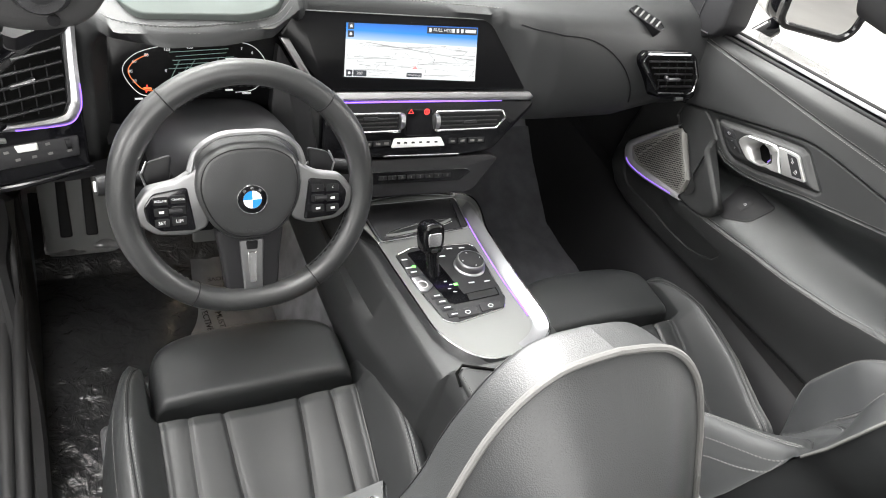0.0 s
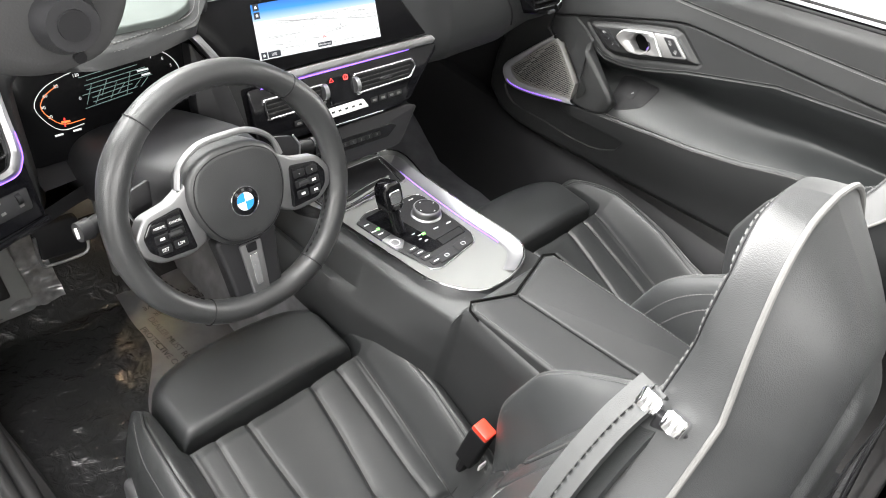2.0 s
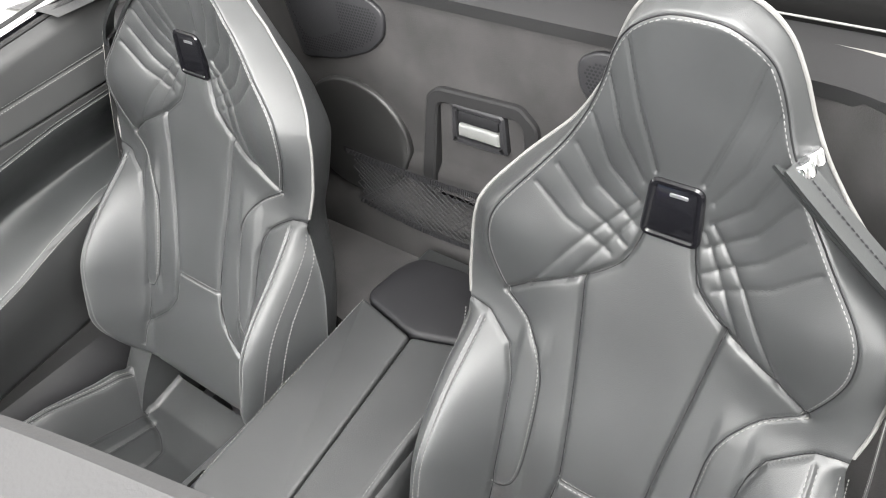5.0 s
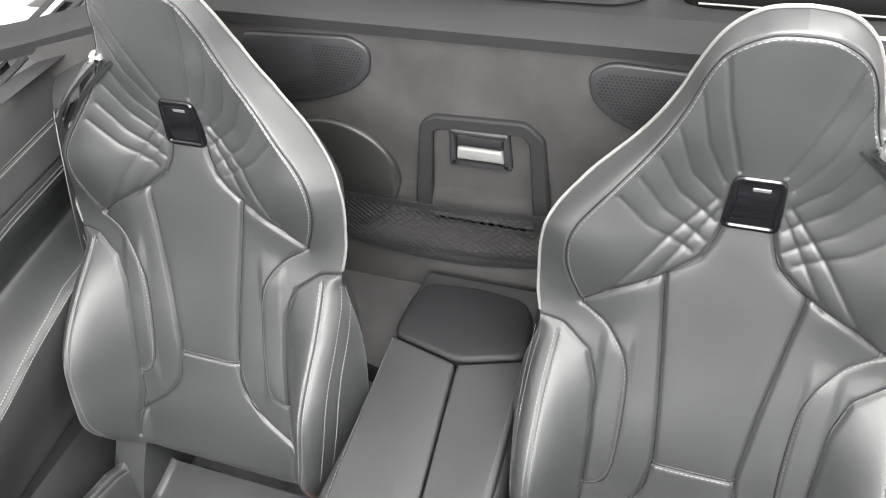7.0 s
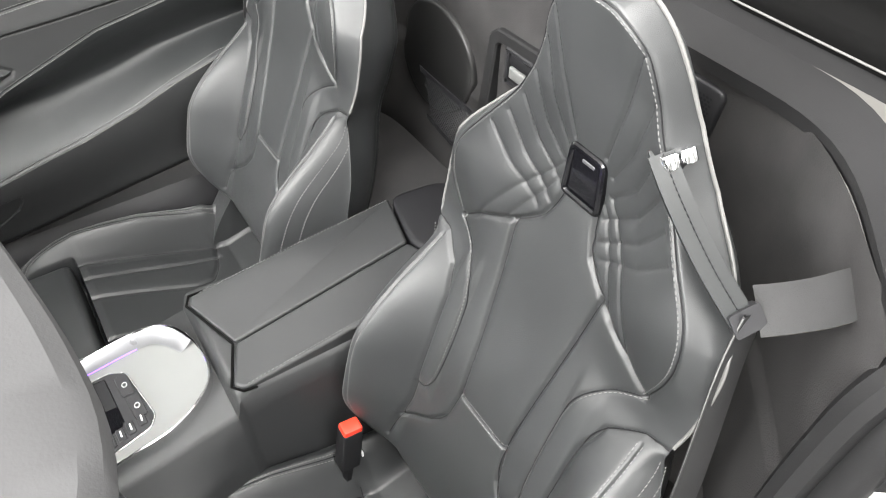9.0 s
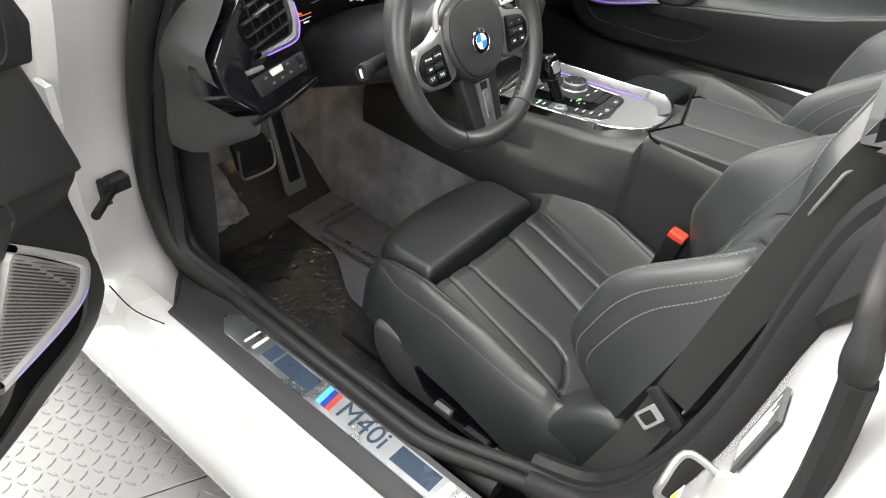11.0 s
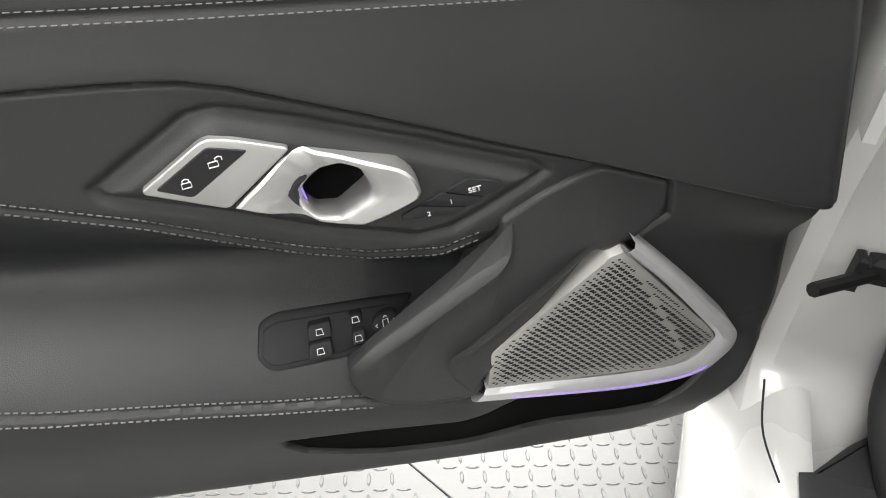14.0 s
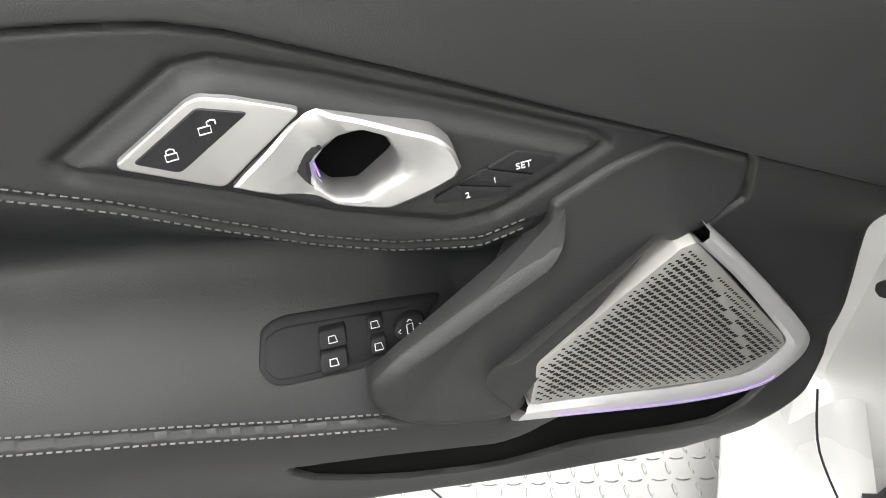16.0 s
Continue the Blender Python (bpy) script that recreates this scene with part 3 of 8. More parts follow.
    # leather side of the backrest's foot over the recliner
    for e in (-inner,):
        q = rounded([(0.262, 0.26), (0.245, 0.36), (0.262, 0.43), (0.305, 0.455), (0.355, 0.425), (0.405, 0.36), (0.435, 0.30), (0.43, 0.25)], 0.03, 5)
        part("recliner_cover", plate(q, 0.16, 0.232, 0.020, 4, lambda a, b, h, e=e: (sx + e * h, a, b)), LEATHER, seat, "black leather recliner cover")
    return seat


build_seat("car_seat", -0.350, 1, "black leather sports seat with pale stitching and grey piping")
build_seat("car_seat", 0.357, -1, "black leather passenger sports seat with quilted shoulders")


# ---- centre console ----
def build_console():
    con = thing("centre_console", (0, 0.5, 0.15), "black centre console with silver trim and leather armrest lids", "console")
    # body: cross sections from the bulkhead to the dashboard: y, left, right, top, flare
    secs = [(0.02, -0.095, 0.105, 0.600), (0.30, -0.118, 0.110, 0.592), (0.545, -0.119, 0.113, 0.603), (0.551, -0.122, 0.115, 0.598), (0.560, -0.126, 0.115, 0.570), (0.66, -0.128, 0.115, 0.552),
            (0.80, -0.135, 0.118, 0.538), (0.95, -0.140, 0.120, 0.522), (1.10, -0.142, 0.122, 0.507)]
    P = []
    for y in np.r_[np.linspace(0.02, 0.53, 20), np.linspace(0.535, 0.60, 24), np.linspace(0.62, 1.18, 40)]:
        l, r, t = (np.interp(y, [s[0] for s in secs], [s[k] for s in secs]) for k in (1, 2, 3))
        fl = 0.010 * smooth(y, 0.5, 0.65)
        w = float(smooth(y, 0.56, 0.80))
        zb = 0.385 * w + 0.20 * (1 - w)
        P.append([(l - 0.030 * w, y, zb), (l - 0.006 - 0.038 * w - fl, y, zb + 0.003), (l - 0.006 - 0.040 * w - fl, y, zb + 0.015), (l - 0.006 - 0.028 * w - 2 * fl, y, 0.470), (l - 0.004 - 0.016 * w - 2 * fl, y, 0.488), (l - 0.003 - 0.009 * w - fl, y, t - 0.05), (l - 0.002, y, t - 0.008), (l + 0.006, y, t),
                  (0, y, t), (r - 0.006, y, t), (r + 0.002, y, t - 0.008), (r + 0.012, y, t - 0.05), (r + 0.025, y, 0.47), (r + 0.040, y, 0.40), (r + 0.040, y, 0.388), (r + 0.025, y, 0.385)])
    part("console_body", sheet(P), LEATHER_DASH, con, sharp=50)
    # armrest lids, left and right of the middle joint, and the rear cap
    def lid(outline, z0, top, name, label):
        def to(a, b, h):
            return (a, b, h + 0.020 * smooth(b, 0.50, 0.2))
        return part(name, plate(rounded(outline, 0.006), z0, top, 0.005, 3, to), LEATHER_DASH, con, label)

    lid([(-0.116, 0.537), (-0.103, 0.548), (-0.0335, 0.519), (-0.010, 0.210), (-0.108, 0.178)], 0.565, 0.607, "armrest_lid", "black leather armrest lid")
    lid([(-0.0305, 0.519), (0.078, 0.553), (0.094, 0.545), (0.103, 0.184), (-0.0068, 0.210)], 0.565, 0.607, "armrest_lid", "black leather armrest lid")
    cap = [(-0.108, 0.174), (-0.0085, 0.206), (0.103, 0.180), (0.101, 0.09), (0.085, 0.055), (0.0, 0.046), (-0.075, 0.055), (-0.098, 0.09)]
    part("rear_cap", plate(rounded(cap, 0.02, 5), 0.54, 0.630, 0.008, 3, lambda a, b, h: (a, b, h - 0.012 * smooth(b, 0.15, 0.04))), SOFT_BLACK, con, "satin black end cap")
    part("lid_gap", tube([(-0.119, 0.520, 0.6005), (-0.118, 0.540, 0.6045), (-0.104, 0.5515, 0.6050), (-0.032, 0.5225, 0.6055), (0.078, 0.5565, 0.6050), (0.097, 0.547, 0.6045), (0.099, 0.52, 0.6005)], 0.0022, 6), SHADE_TRIM_BLACK, con, "dark gap round the armrest lids")
    bm = bmesh.new()
    for x0, x1 in ((-0.112, -0.104), (0.092, 0.0985)):
        stitches([(x0, 0.53, 0.6076), (x1, 0.36, 0.6165), (x1, 0.19, 0.6285)], (0, 0, 1), bm, 0.004, 0.002, 0.0009)
    tagged(part("lid_stitching", bm, THREAD, con), kind="stuff")

    # sloping top: silver surround
    sl = math.atan(-0.10)
    m = Matrix.Translation((0, 0.719, 0.558)) @ Matrix.Rotation(sl, 4, "X")
    k = 1 / math.cos(sl)

    def on(pts):
        return [(x, (y - 0.719) * k) for x, y in pts]

    outer = on([(-0.126, 0.985), (-0.120, 0.86), (-0.108, 0.70), (-0.100, 0.635), (-0.070, 0.583), (-0.030, 0.563), (0.030, 0.566), (0.078, 0.588), (0.100, 0.630), (0.100, 0.74), (0.106, 0.86), (0.110, 0.985)])
    n = 90
    osm = spline(outer, n, True)
    part("trim_deck", plate(inset(osm, 0.002), -0.03, 0.000, 0.0, to=onto(m)), SILVER_PAINT, con, "satin grey painted trim")
    part("trim_rim", frame_ring(osm, inset(osm, 0.0035), -0.02, 0.012, 0.0015, onto(m)), CHROME, con, "bright silver edge strip")
    # raised inner bank along the right and rear with the light line
    right = np.array([p for p in spline(on([(0.1065, 0.96), (0.1020, 0.86), (0.0965, 0.74), (0.0965, 0.632), (0.0765, 0.5925), (0.030, 0.5700)]), 60)])
    left = np.array([p for p in spline(on([(0.088, 0.95), (0.079, 0.86), (0.073, 0.74), (0.073, 0.642), (0.058, 0.612), (0.025, 0.592)]), 60)])
    P = [[m @ Vector((l[0], l[1], 0.0012)), m @ Vector(((l[0] * 2 + r[0]) / 3, (l[1] * 2 + r[1]) / 3, 0.0015)), m @ Vector((r[0], r[1], 0.0105))] for l, r in zip(left, right)]
    part("trim_bank", sheet(P), BANK_SILVER, con, "curved satin silver bank")
    part("light_line", tube([m @ Vector((p[0] - 0.0004, p[1], 0.0016)) for p in left[5:48]], 0.0011, 6), PURPLE, con, "purple ambient light line")
    # shift panel
    panel = on([(-0.092, 0.836), (-0.056, 0.852), (0.056, 0.843), (0.062, 0.832), (0.054, 0.695), (0.040, 0.674), (-0.056, 0.658), (-0.072, 0.668), (-0.086, 0.75)])
    pan = part("shift_panel", plate(rounded(panel, 0.006), -0.01, 0.0025, 0.0012, 2, onto(m)), PLASTIC, con, "black shift panel with buttons")
    part("panel_edge", frame_ring(rounded(inset(np.array(panel), -0.0022), 0.006), rounded(panel, 0.006), -0.01, 0.0022, 0.0006, onto(m)), CHROME, pan)

    def onp(x, y, h=0.0):
        return m @ Vector((x, (y - 0.719) * k, h))

    mr = m.to_3x3().to_4x4()
    # gate, gloss insert, tray and buttons
    part("shift_gate", plate(rounded(on([(-0.072, 0.838), (-0.030, 0.842), (-0.012, 0.700), (-0.050, 0.700)]), 0.006), 0.0015, 0.0036, 0.0006, 1, onto(m)), GLOSS, pan)
    part("tray", plate(rounded(on([(-0.044, 0.697), (0.048, 0.702), (0.050, 0.722), (-0.042, 0.716)]), 0.003), 0.001, 0.0034, 0.0005, 1, onto(m)), GLOSS, pan)
    part("tray_floor", plate(on([(-0.012, 0.7), (0.046, 0.704), (0.047, 0.719), (-0.010, 0.716)]), 0.003, 0.0038, 0.0, to=onto(m)), SOFT_BLACK, pan)
    for x, y, w, d in ((-0.079, 0.752, 0.020, 0.022), ):
        part("start_button", plate(rounded(on([(x - 0.011, y + 0.020), (x + 0.012, y + 0.022), (x + 0.020, y - 0.004), (x + 0.004, y - 0.018), (x - 0.008, y - 0.014)]), 0.003), 0.002, 0.0055, 0.001, 2, onto(m)), SILVER, pan, "silver start button")
        part("start_ring", tube([onp(x + 0.002 + 0.0085 * math.cos(t), y + 0.0085 * math.sin(t), 0.0056) for t in np.linspace(0, 2 * np.pi, 24, endpoint=False)], 0.0008, 6, True), WHITE, pan)
    for i, (x, y) in enumerate(((-0.063, 0.722), (-0.060, 0.707), (-0.057, 0.692), (-0.052, 0.675))):
        b = part("mode_button", plate(rounded(on([(x - 0.012, y - 0.006), (x + 0.010, y - 0.005), (x + 0.010, y + 0.0065), (x - 0.012, y + 0.0055)]), 0.002), 0.002, 0.0044, 0.0008, 1, onto(m)), PLASTIC, pan)
        part("button_mark", block(bmesh.new(), onp(x, y, 0.0045), (0.011, 0.002, 0.0004), mr), WHITE, b)
    for x, y, w in ((-0.028, 0.674, 0.03), (0.018, 0.680, 0.03)):
        b = part("brake_button", plate(rounded(on([(x - 0.021, y - 0.010), (x + 0.020, y - 0.007), (x + 0.021, y + 0.011), (x - 0.019, y + 0.009)]), 0.003), 0.002, 0.0046, 0.0009, 1, onto(m)), PLASTIC, pan)
        part("button_mark", tube([onp(x + 0.0045 * math.cos(t), y + 0.0035 * math.sin(t), 0.0048) for t in np.linspace(0, 2 * np.pi, 14, endpoint=False)], 0.0005, 5, True), WHITE, b)
    for x, y in ((-0.082, 0.822), (-0.083, 0.800), (-0.078, 0.788), (-0.018, 0.833), (0.012, 0.836), (0.036, 0.834), (-0.010, 0.818), (0.012, 0.742), (0.042, 0.740)):
        part("button_mark", block(bmesh.new(), onp(x, y, 0.0028), (0.011, 0.0026, 0.0006), mr), WHITE, pan)
    part("mode_light", block(bmesh.new(), onp(-0.073, 0.801, 0.003), (0.006, 0.005, 0.001), mr), GREEN_LED, pan)
    part("gear_light", block(bmesh.new(), onp(-0.019, 0.742, 0.0042), (0.007, 0.005, 0.001), mr), GREEN_LED, pan)
    for i in range(4):
        part("gear_mark", block(bmesh.new(), onp(-0.034 + 0.006 * (i % 2), 0.752 - 0.009 * i, 0.0042), (0.006, 0.0015, 0.0006), mr), WHITE, pan)
    # rotary controller
    mk = m @ Matrix.Translation((0.0275, (0.783 - 0.719) * k, 0))
    def turned(profile, seg=40):
        return sheet([[mk @ Vector((r * math.cos(t), r * math.sin(t), h)) for t in np.linspace(0, 2 * np.pi, seg, endpoint=False)] for r, h in profile], wrap=True)
    kn = part("rotary_knob", turned([(0.029, 0.0), (0.0285, 0.004), (0.026, 0.006), (0.026, 0.016), (0.0255, 0.018), (0.024, 0.0195), (0.0225, 0.0195)]), SILVER, con, "silver rotary controller")
    part("knob_top", turned([(0.0232, 0.015), (0.0232, 0.0190), (0.021, 0.0196), (0.010, 0.0186), (0.0001, 0.0184)]), PLASTIC, kn, "black touch surface")
    for t in range(4):
        a = t * math.pi / 2 + 0.1
        part("knob_mark", block(bmesh.new(), mk @ Vector((0.0175 * math.cos(a), 0.0175 * math.sin(a), 0.0195)), (0.002, 0.002, 0.0005), mr), WHITE, kn)
    # gear selector
    base = onp(-0.047, 0.775, 0.002)
    sel = part("gear_selector", tube([base, base + Vector((-0.002, 0.010, 0.02)), base + Vector((-0.004, 0.022, 0.042))], [0.013, 0.011, 0.0125], 10), GLOSS, con, "gloss black gear selector")
    ms = axes(base + Vector((-0.006, 0.030, 0.062)), (1, 0, 0), (0, 0.42, 0.9))
    q = rounded([(-0.017, -0.026), (0.017, -0.026), (0.0205, -0.004), (0.0195, 0.020), (0.011, 0.028), (-0.011, 0.028), (-0.0195, 0.020), (-0.0205, -0.004)], 0.008)
    part("selector_head", plate(q, -0.014, 0.016, 0.008, 4, onto(ms)), GLOSS, sel)
    part("selector_face", plate(rounded([(-0.012, -0.012), (0.012, -0.012), (0.013, 0.012), (-0.013, 0.012)], 0.006), 0.012, 0.0172, 0.001, 1, onto(ms)), CHROME, sel, "polished inlay")
    part("selector_button", plate(rounded([(-0.006, -0.022), (0.006, -0.022), (0.006, -0.015), (-0.006, -0.015)], 0.002), 0.012, 0.0175, 0.001, 1, onto(ms)), PLASTIC, sel)
    # slot for keys ahead of the selector and the closed bin
    q = spline(on([(-0.098, 0.898), (-0.05, 0.909), (0.0, 0.915), (0.055, 0.919), (0.070, 0.909), (0.055, 0.899), (0.0, 0.893), (-0.06, 0.886), (-0.094, 0.888)]), 40, True)
    part("slot_lip", frame_ring(q, inset(q, 0.004), -0.004, 0.0025, 0.001, onto(m)), CHROME, con)
    part("slot_well", plate(inset(q, 0.003), -0.004, 0.001, 0, to=onto(m)), GLOSS, con)
    q = rounded(on([(-0.104, 0.878), (0.078, 0.892), (0.09, 0.985), (-0.108, 0.985)]), 0.008)
    part("bin_lid", plate(q, -0.004, 0.0035, 0.0015, 2, onto(m)), PLASTIC, con, "dark storage bin lid")
    slot = [(-0.022 + 0.072 * math.cos(t), 0.8995 + 0.012 * math.cos(t) + (0.011 if math.sin(t) > 0 else 0.009) * math.sin(t), 0.5462) for t in np.linspace(0, 2 * np.pi, 48, endpoint=False)]
    part("lid_slot", sheet([slot, [(-0.022 + 0.9 * (x + 0.022), 0.8995 + 0.8 * (y - 0.8995), 0.5452) for x, y, z in slot], [(-0.022, 0.8995, 0.5440)] * 48], wrap=True), SOFT_BLACK, con, "dark finger slot of the storage lid")
    part("slot_rim", tube(slot, 0.0016, 6, True), CHROME, con, "chrome rim of the finger slot")
    part("slot_lip", tube([(x, y + 0.004, z - 0.0004) for x, y, z in slot[26:47]], 0.0034, 8), SILVER_PAINT, con)
    part("lid_edge", tube(spline([(-0.118, 0.965, 0.5435), (-0.109, 0.884, 0.5452), (-0.100, 0.8745, 0.5455), (0.050, 0.8855, 0.5455), (0.060, 0.892, 0.5452), (0.072, 0.970, 0.5430)], 60), 0.0011, 6), CHROME, con, "thin bright edge of the storage lid")
    part("bin_edge", frame_ring(inset(q, -0.003), q, -0.004, 0.0028, 0.0008, onto(m)), SILVER, con)
    return con


build_console()


# ---- doors ----
CREASE = ([-0.20, -0.121, -0.025, 0.034, 0.098, 0.185, 0.258, 0.285, 0.318, 0.36, 0.45, 0.7, 1.1], [0.675, 0.697, 0.728, 0.748, 0.768, 0.797, 0.819, 0.824, 0.825, 0.824, 0.820, 0.815, 0.81])
SEAM_1 = ([0.05, 0.102, 0.137, 0.186, 0.229, 0.274, 0.324, 0.371, 0.50, 0.7, 1.1], [0.715, 0.700, 0.686, 0.689, 0.699, 0.714, 0.732, 0.745, 0.78, 0.797, 0.797])
ARM_TOP = ([-0.2, 0.142, 0.187, 0.257, 0.326, 0.397, 0.50, 0.60, 1.1], [0.625, 0.639, 0.654, 0.665, 0.669, 0.668, 0.675, 0.69, 0.70])
SEAM_2 = ([-0.2, 0.10, 0.1955, 0.26, 0.324, 0.412, 0.52, 0.60, 0.70, 1.1], [0.553, 0.560, 0.575, 0.582, 0.591, 0.601, 0.622, 0.645, 0.665, 0.675])
DOOR_FLOOR = ([-0.2, -0.19, -0.154, -0.107, -0.06, 0.05, 0.32, 1.1], [0.484, 0.470, 0.443, 0.424, 0.413, 0.409, 0.416, 0.44])
DOOR_FRONT = ([0.40, 0.42, 0.45, 0.475, 0.50, 0.53, 0.56, 0.69, 0.85, 0.94], [-0.10, -0.115, -0.140, -0.172, -0.187, -0.192, -0.189, -0.172, -0.136, -0.115])
RECESS = [(0.344, 0.759), (0.285, 0.803), (0.268, 0.806), (0.222, 0.795), (0.157, 0.776), (0.08, 0.752), (0.070, 0.744), (0.105, 0.720), (0.129, 0.705), (0.154, 0.700), (0.216, 0.714), (0.271, 0.733), (0.340, 0.753)]
LEVER_HOLE = [(0.2267, 0.7505), (0.2138, 0.7665), (0.2029, 0.7712), (0.1922, 0.7685), (0.1852, 0.7532), (0.1874, 0.7484), (0.2044, 0.7328), (0.2186, 0.7334), (0.2251, 0.7405)]
SLOT_TOP = [(0.260, 0.530), (0.228, 0.5315), (0.166, 0.5300), (0.108, 0.5285), (0.024, 0.5215), (-0.044, 0.5165), (-0.110, 0.508), (-0.119, 0.500)]
SLOT_LOW = [(0.258, 0.520), (0.245, 0.500), (0.210, 0.480), (0.176, 0.4690), (0.101, 0.4650), (0.032, 0.4650), (-0.040, 0.4635), (-0.074, 0.4660), (-0.099, 0.479), (-0.118, 0.495)]
SLOT = SLOT_TOP + SLOT_LOW[::-1]


def door_top(S):
    """Height of the waistline along the door."""
    return 0.884 + 0.07 * S


def door_depth(S, Z, slot=True):
    """How far the door lining stands into the car before its main plane."""
    zc, z1, za, z2 = (np.interp(S, *c) for c in (CREASE, SEAM_1, ARM_TOP, SEAM_2))
    zb = np.interp(S, *DOOR_FLOOR)
    f = smooth(S, 0.02, 0.13)
    up = 0.002 - 0.09 * np.maximum(Z - zc - 0.01, 0.0) - 0.024 * smooth(Z - door_top(S), -0.030, 0.012) ** 2 - 0.004 * smooth(Z, 0.80, 0.87)
    lean = 0.17 * np.minimum(S, 0.0) * smooth(Z, zc, zc - 0.06) * smooth(Z, 0.455, 0.53)
    mid = -0.003 - 0.006 * smooth(S, 0.10, 0.0) + lean
    low = -0.003 - 0.046 * f * smooth(Z, z1, za) - 0.006 * (1 - f) + lean
    arm = -0.049 * f - 0.009 * (1 - f) + lean + (0.081 * f + 0.006 * (1 - f)) * smooth((za - Z) / np.maximum(za - z2, 0.02), 0.0, 1.15)
    foot = 0.032 * f - 0.003 * (1 - f) + lean - (0.042 * f + 0.007 * (1 - f)) * smooth(Z, z2, zb)
    n = np.where(Z > z1, mid, np.where(Z > za, low, np.where(Z > z2, arm, foot)))
    n = np.where((S < 0.05) & (Z > za), mid, n)
    n = n + (up - mid) * smooth(Z, zc - 0.0008, zc + 0.0022)
    n = n - 0.0055 * np.exp(-((Z - zc) / 0.0018) ** 2) * smooth(S, -0.2, -0.16)
    rec = depth_in(S, Z, RECESS)
    n = n + 0.006 * smooth(rec, 0.001, 0.013) - 0.0044 * np.exp(-(rec / 0.0038) ** 2)
    n = n - 0.030 * smooth(depth_in(S, Z, LEVER_HOLE), -0.003, 0.001)
    if slot:
        n = n - 0.030 * smooth(depth_in(S, Z, SLOT), -0.003, 0.005)
    for c, d in ((SEAM_1, 0.0022), (SEAM_2, 0.0016)):
        n = n - d * np.exp(-((Z - np.interp(S, *c)) / 0.0026) ** 2) * smooth(S, 0.10, 0.12) * (1 - smooth(depth_in(S, Z, SLOT), -0.01, 0))
    n = n - 0.0022 * np.exp(-((Z - 0.862) / 0.0026) ** 2)
    n = n - 0.004 * np.exp(-(seg_distance(S, Z, [(-0.025, 0.728), (-0.034, 0.69), (-0.012, 0.673)]) / 0.0022) ** 2)
    edge = np.minimum(Z - zb, S - np.interp(Z, *DOOR_FRONT))
    return n - 0.014 * np.exp(-(np.maximum(edge, 0) / 0.010) ** 1.5)


def ring_pair(outer, inner, n=56):
    """Two outlines cut by the same rays from the middle of the inner one."""
    c = np.mean(inner, axis=0)
    res = []
    for poly in (outer, inner):
        p = np.array(poly, float)
        q = []
        for t in np.linspace(0, 2 * np.pi, n, endpoint=False):
            w = np.array([math.cos(t), math.sin(t)])
            best = 0
            for a, b in zip(p, np.roll(p, -1, 0)):
                e = b - a
                den = w[0] * e[1] - w[1] * e[0]
                if abs(den) < 1e-12:
                    continue
                r = ((a - c)[0] * e[1] - (a - c)[1] * e[0]) / den
                k = ((a - c)[0] * w[1] - (a - c)[1] * w[0]) / den
                if r > best and -1e-9 <= k <= 1 + 1e-9:
                    best = r
            q.append(c + w * best)
        res.append(np.array(q))
    return res


def scooped_ring(outer, inner, to):
    """A lever ring whose opening falls away in a rounded scoop."""
    rows = [(outer, -0.014), (outer, 0.0067), (inset(outer, 0.0018), 0.0085), (inner * 0.66 + outer * 0.34, 0.0083), (inner * 0.86 + outer * 0.14, 0.0062), (inner * 0.96 + outer * 0.04, 0.0028), (inner, -0.002), (inner, -0.014)]
    return sheet([[to(x, y, h) for x, y in q] for q, h in rows], wrap=True)


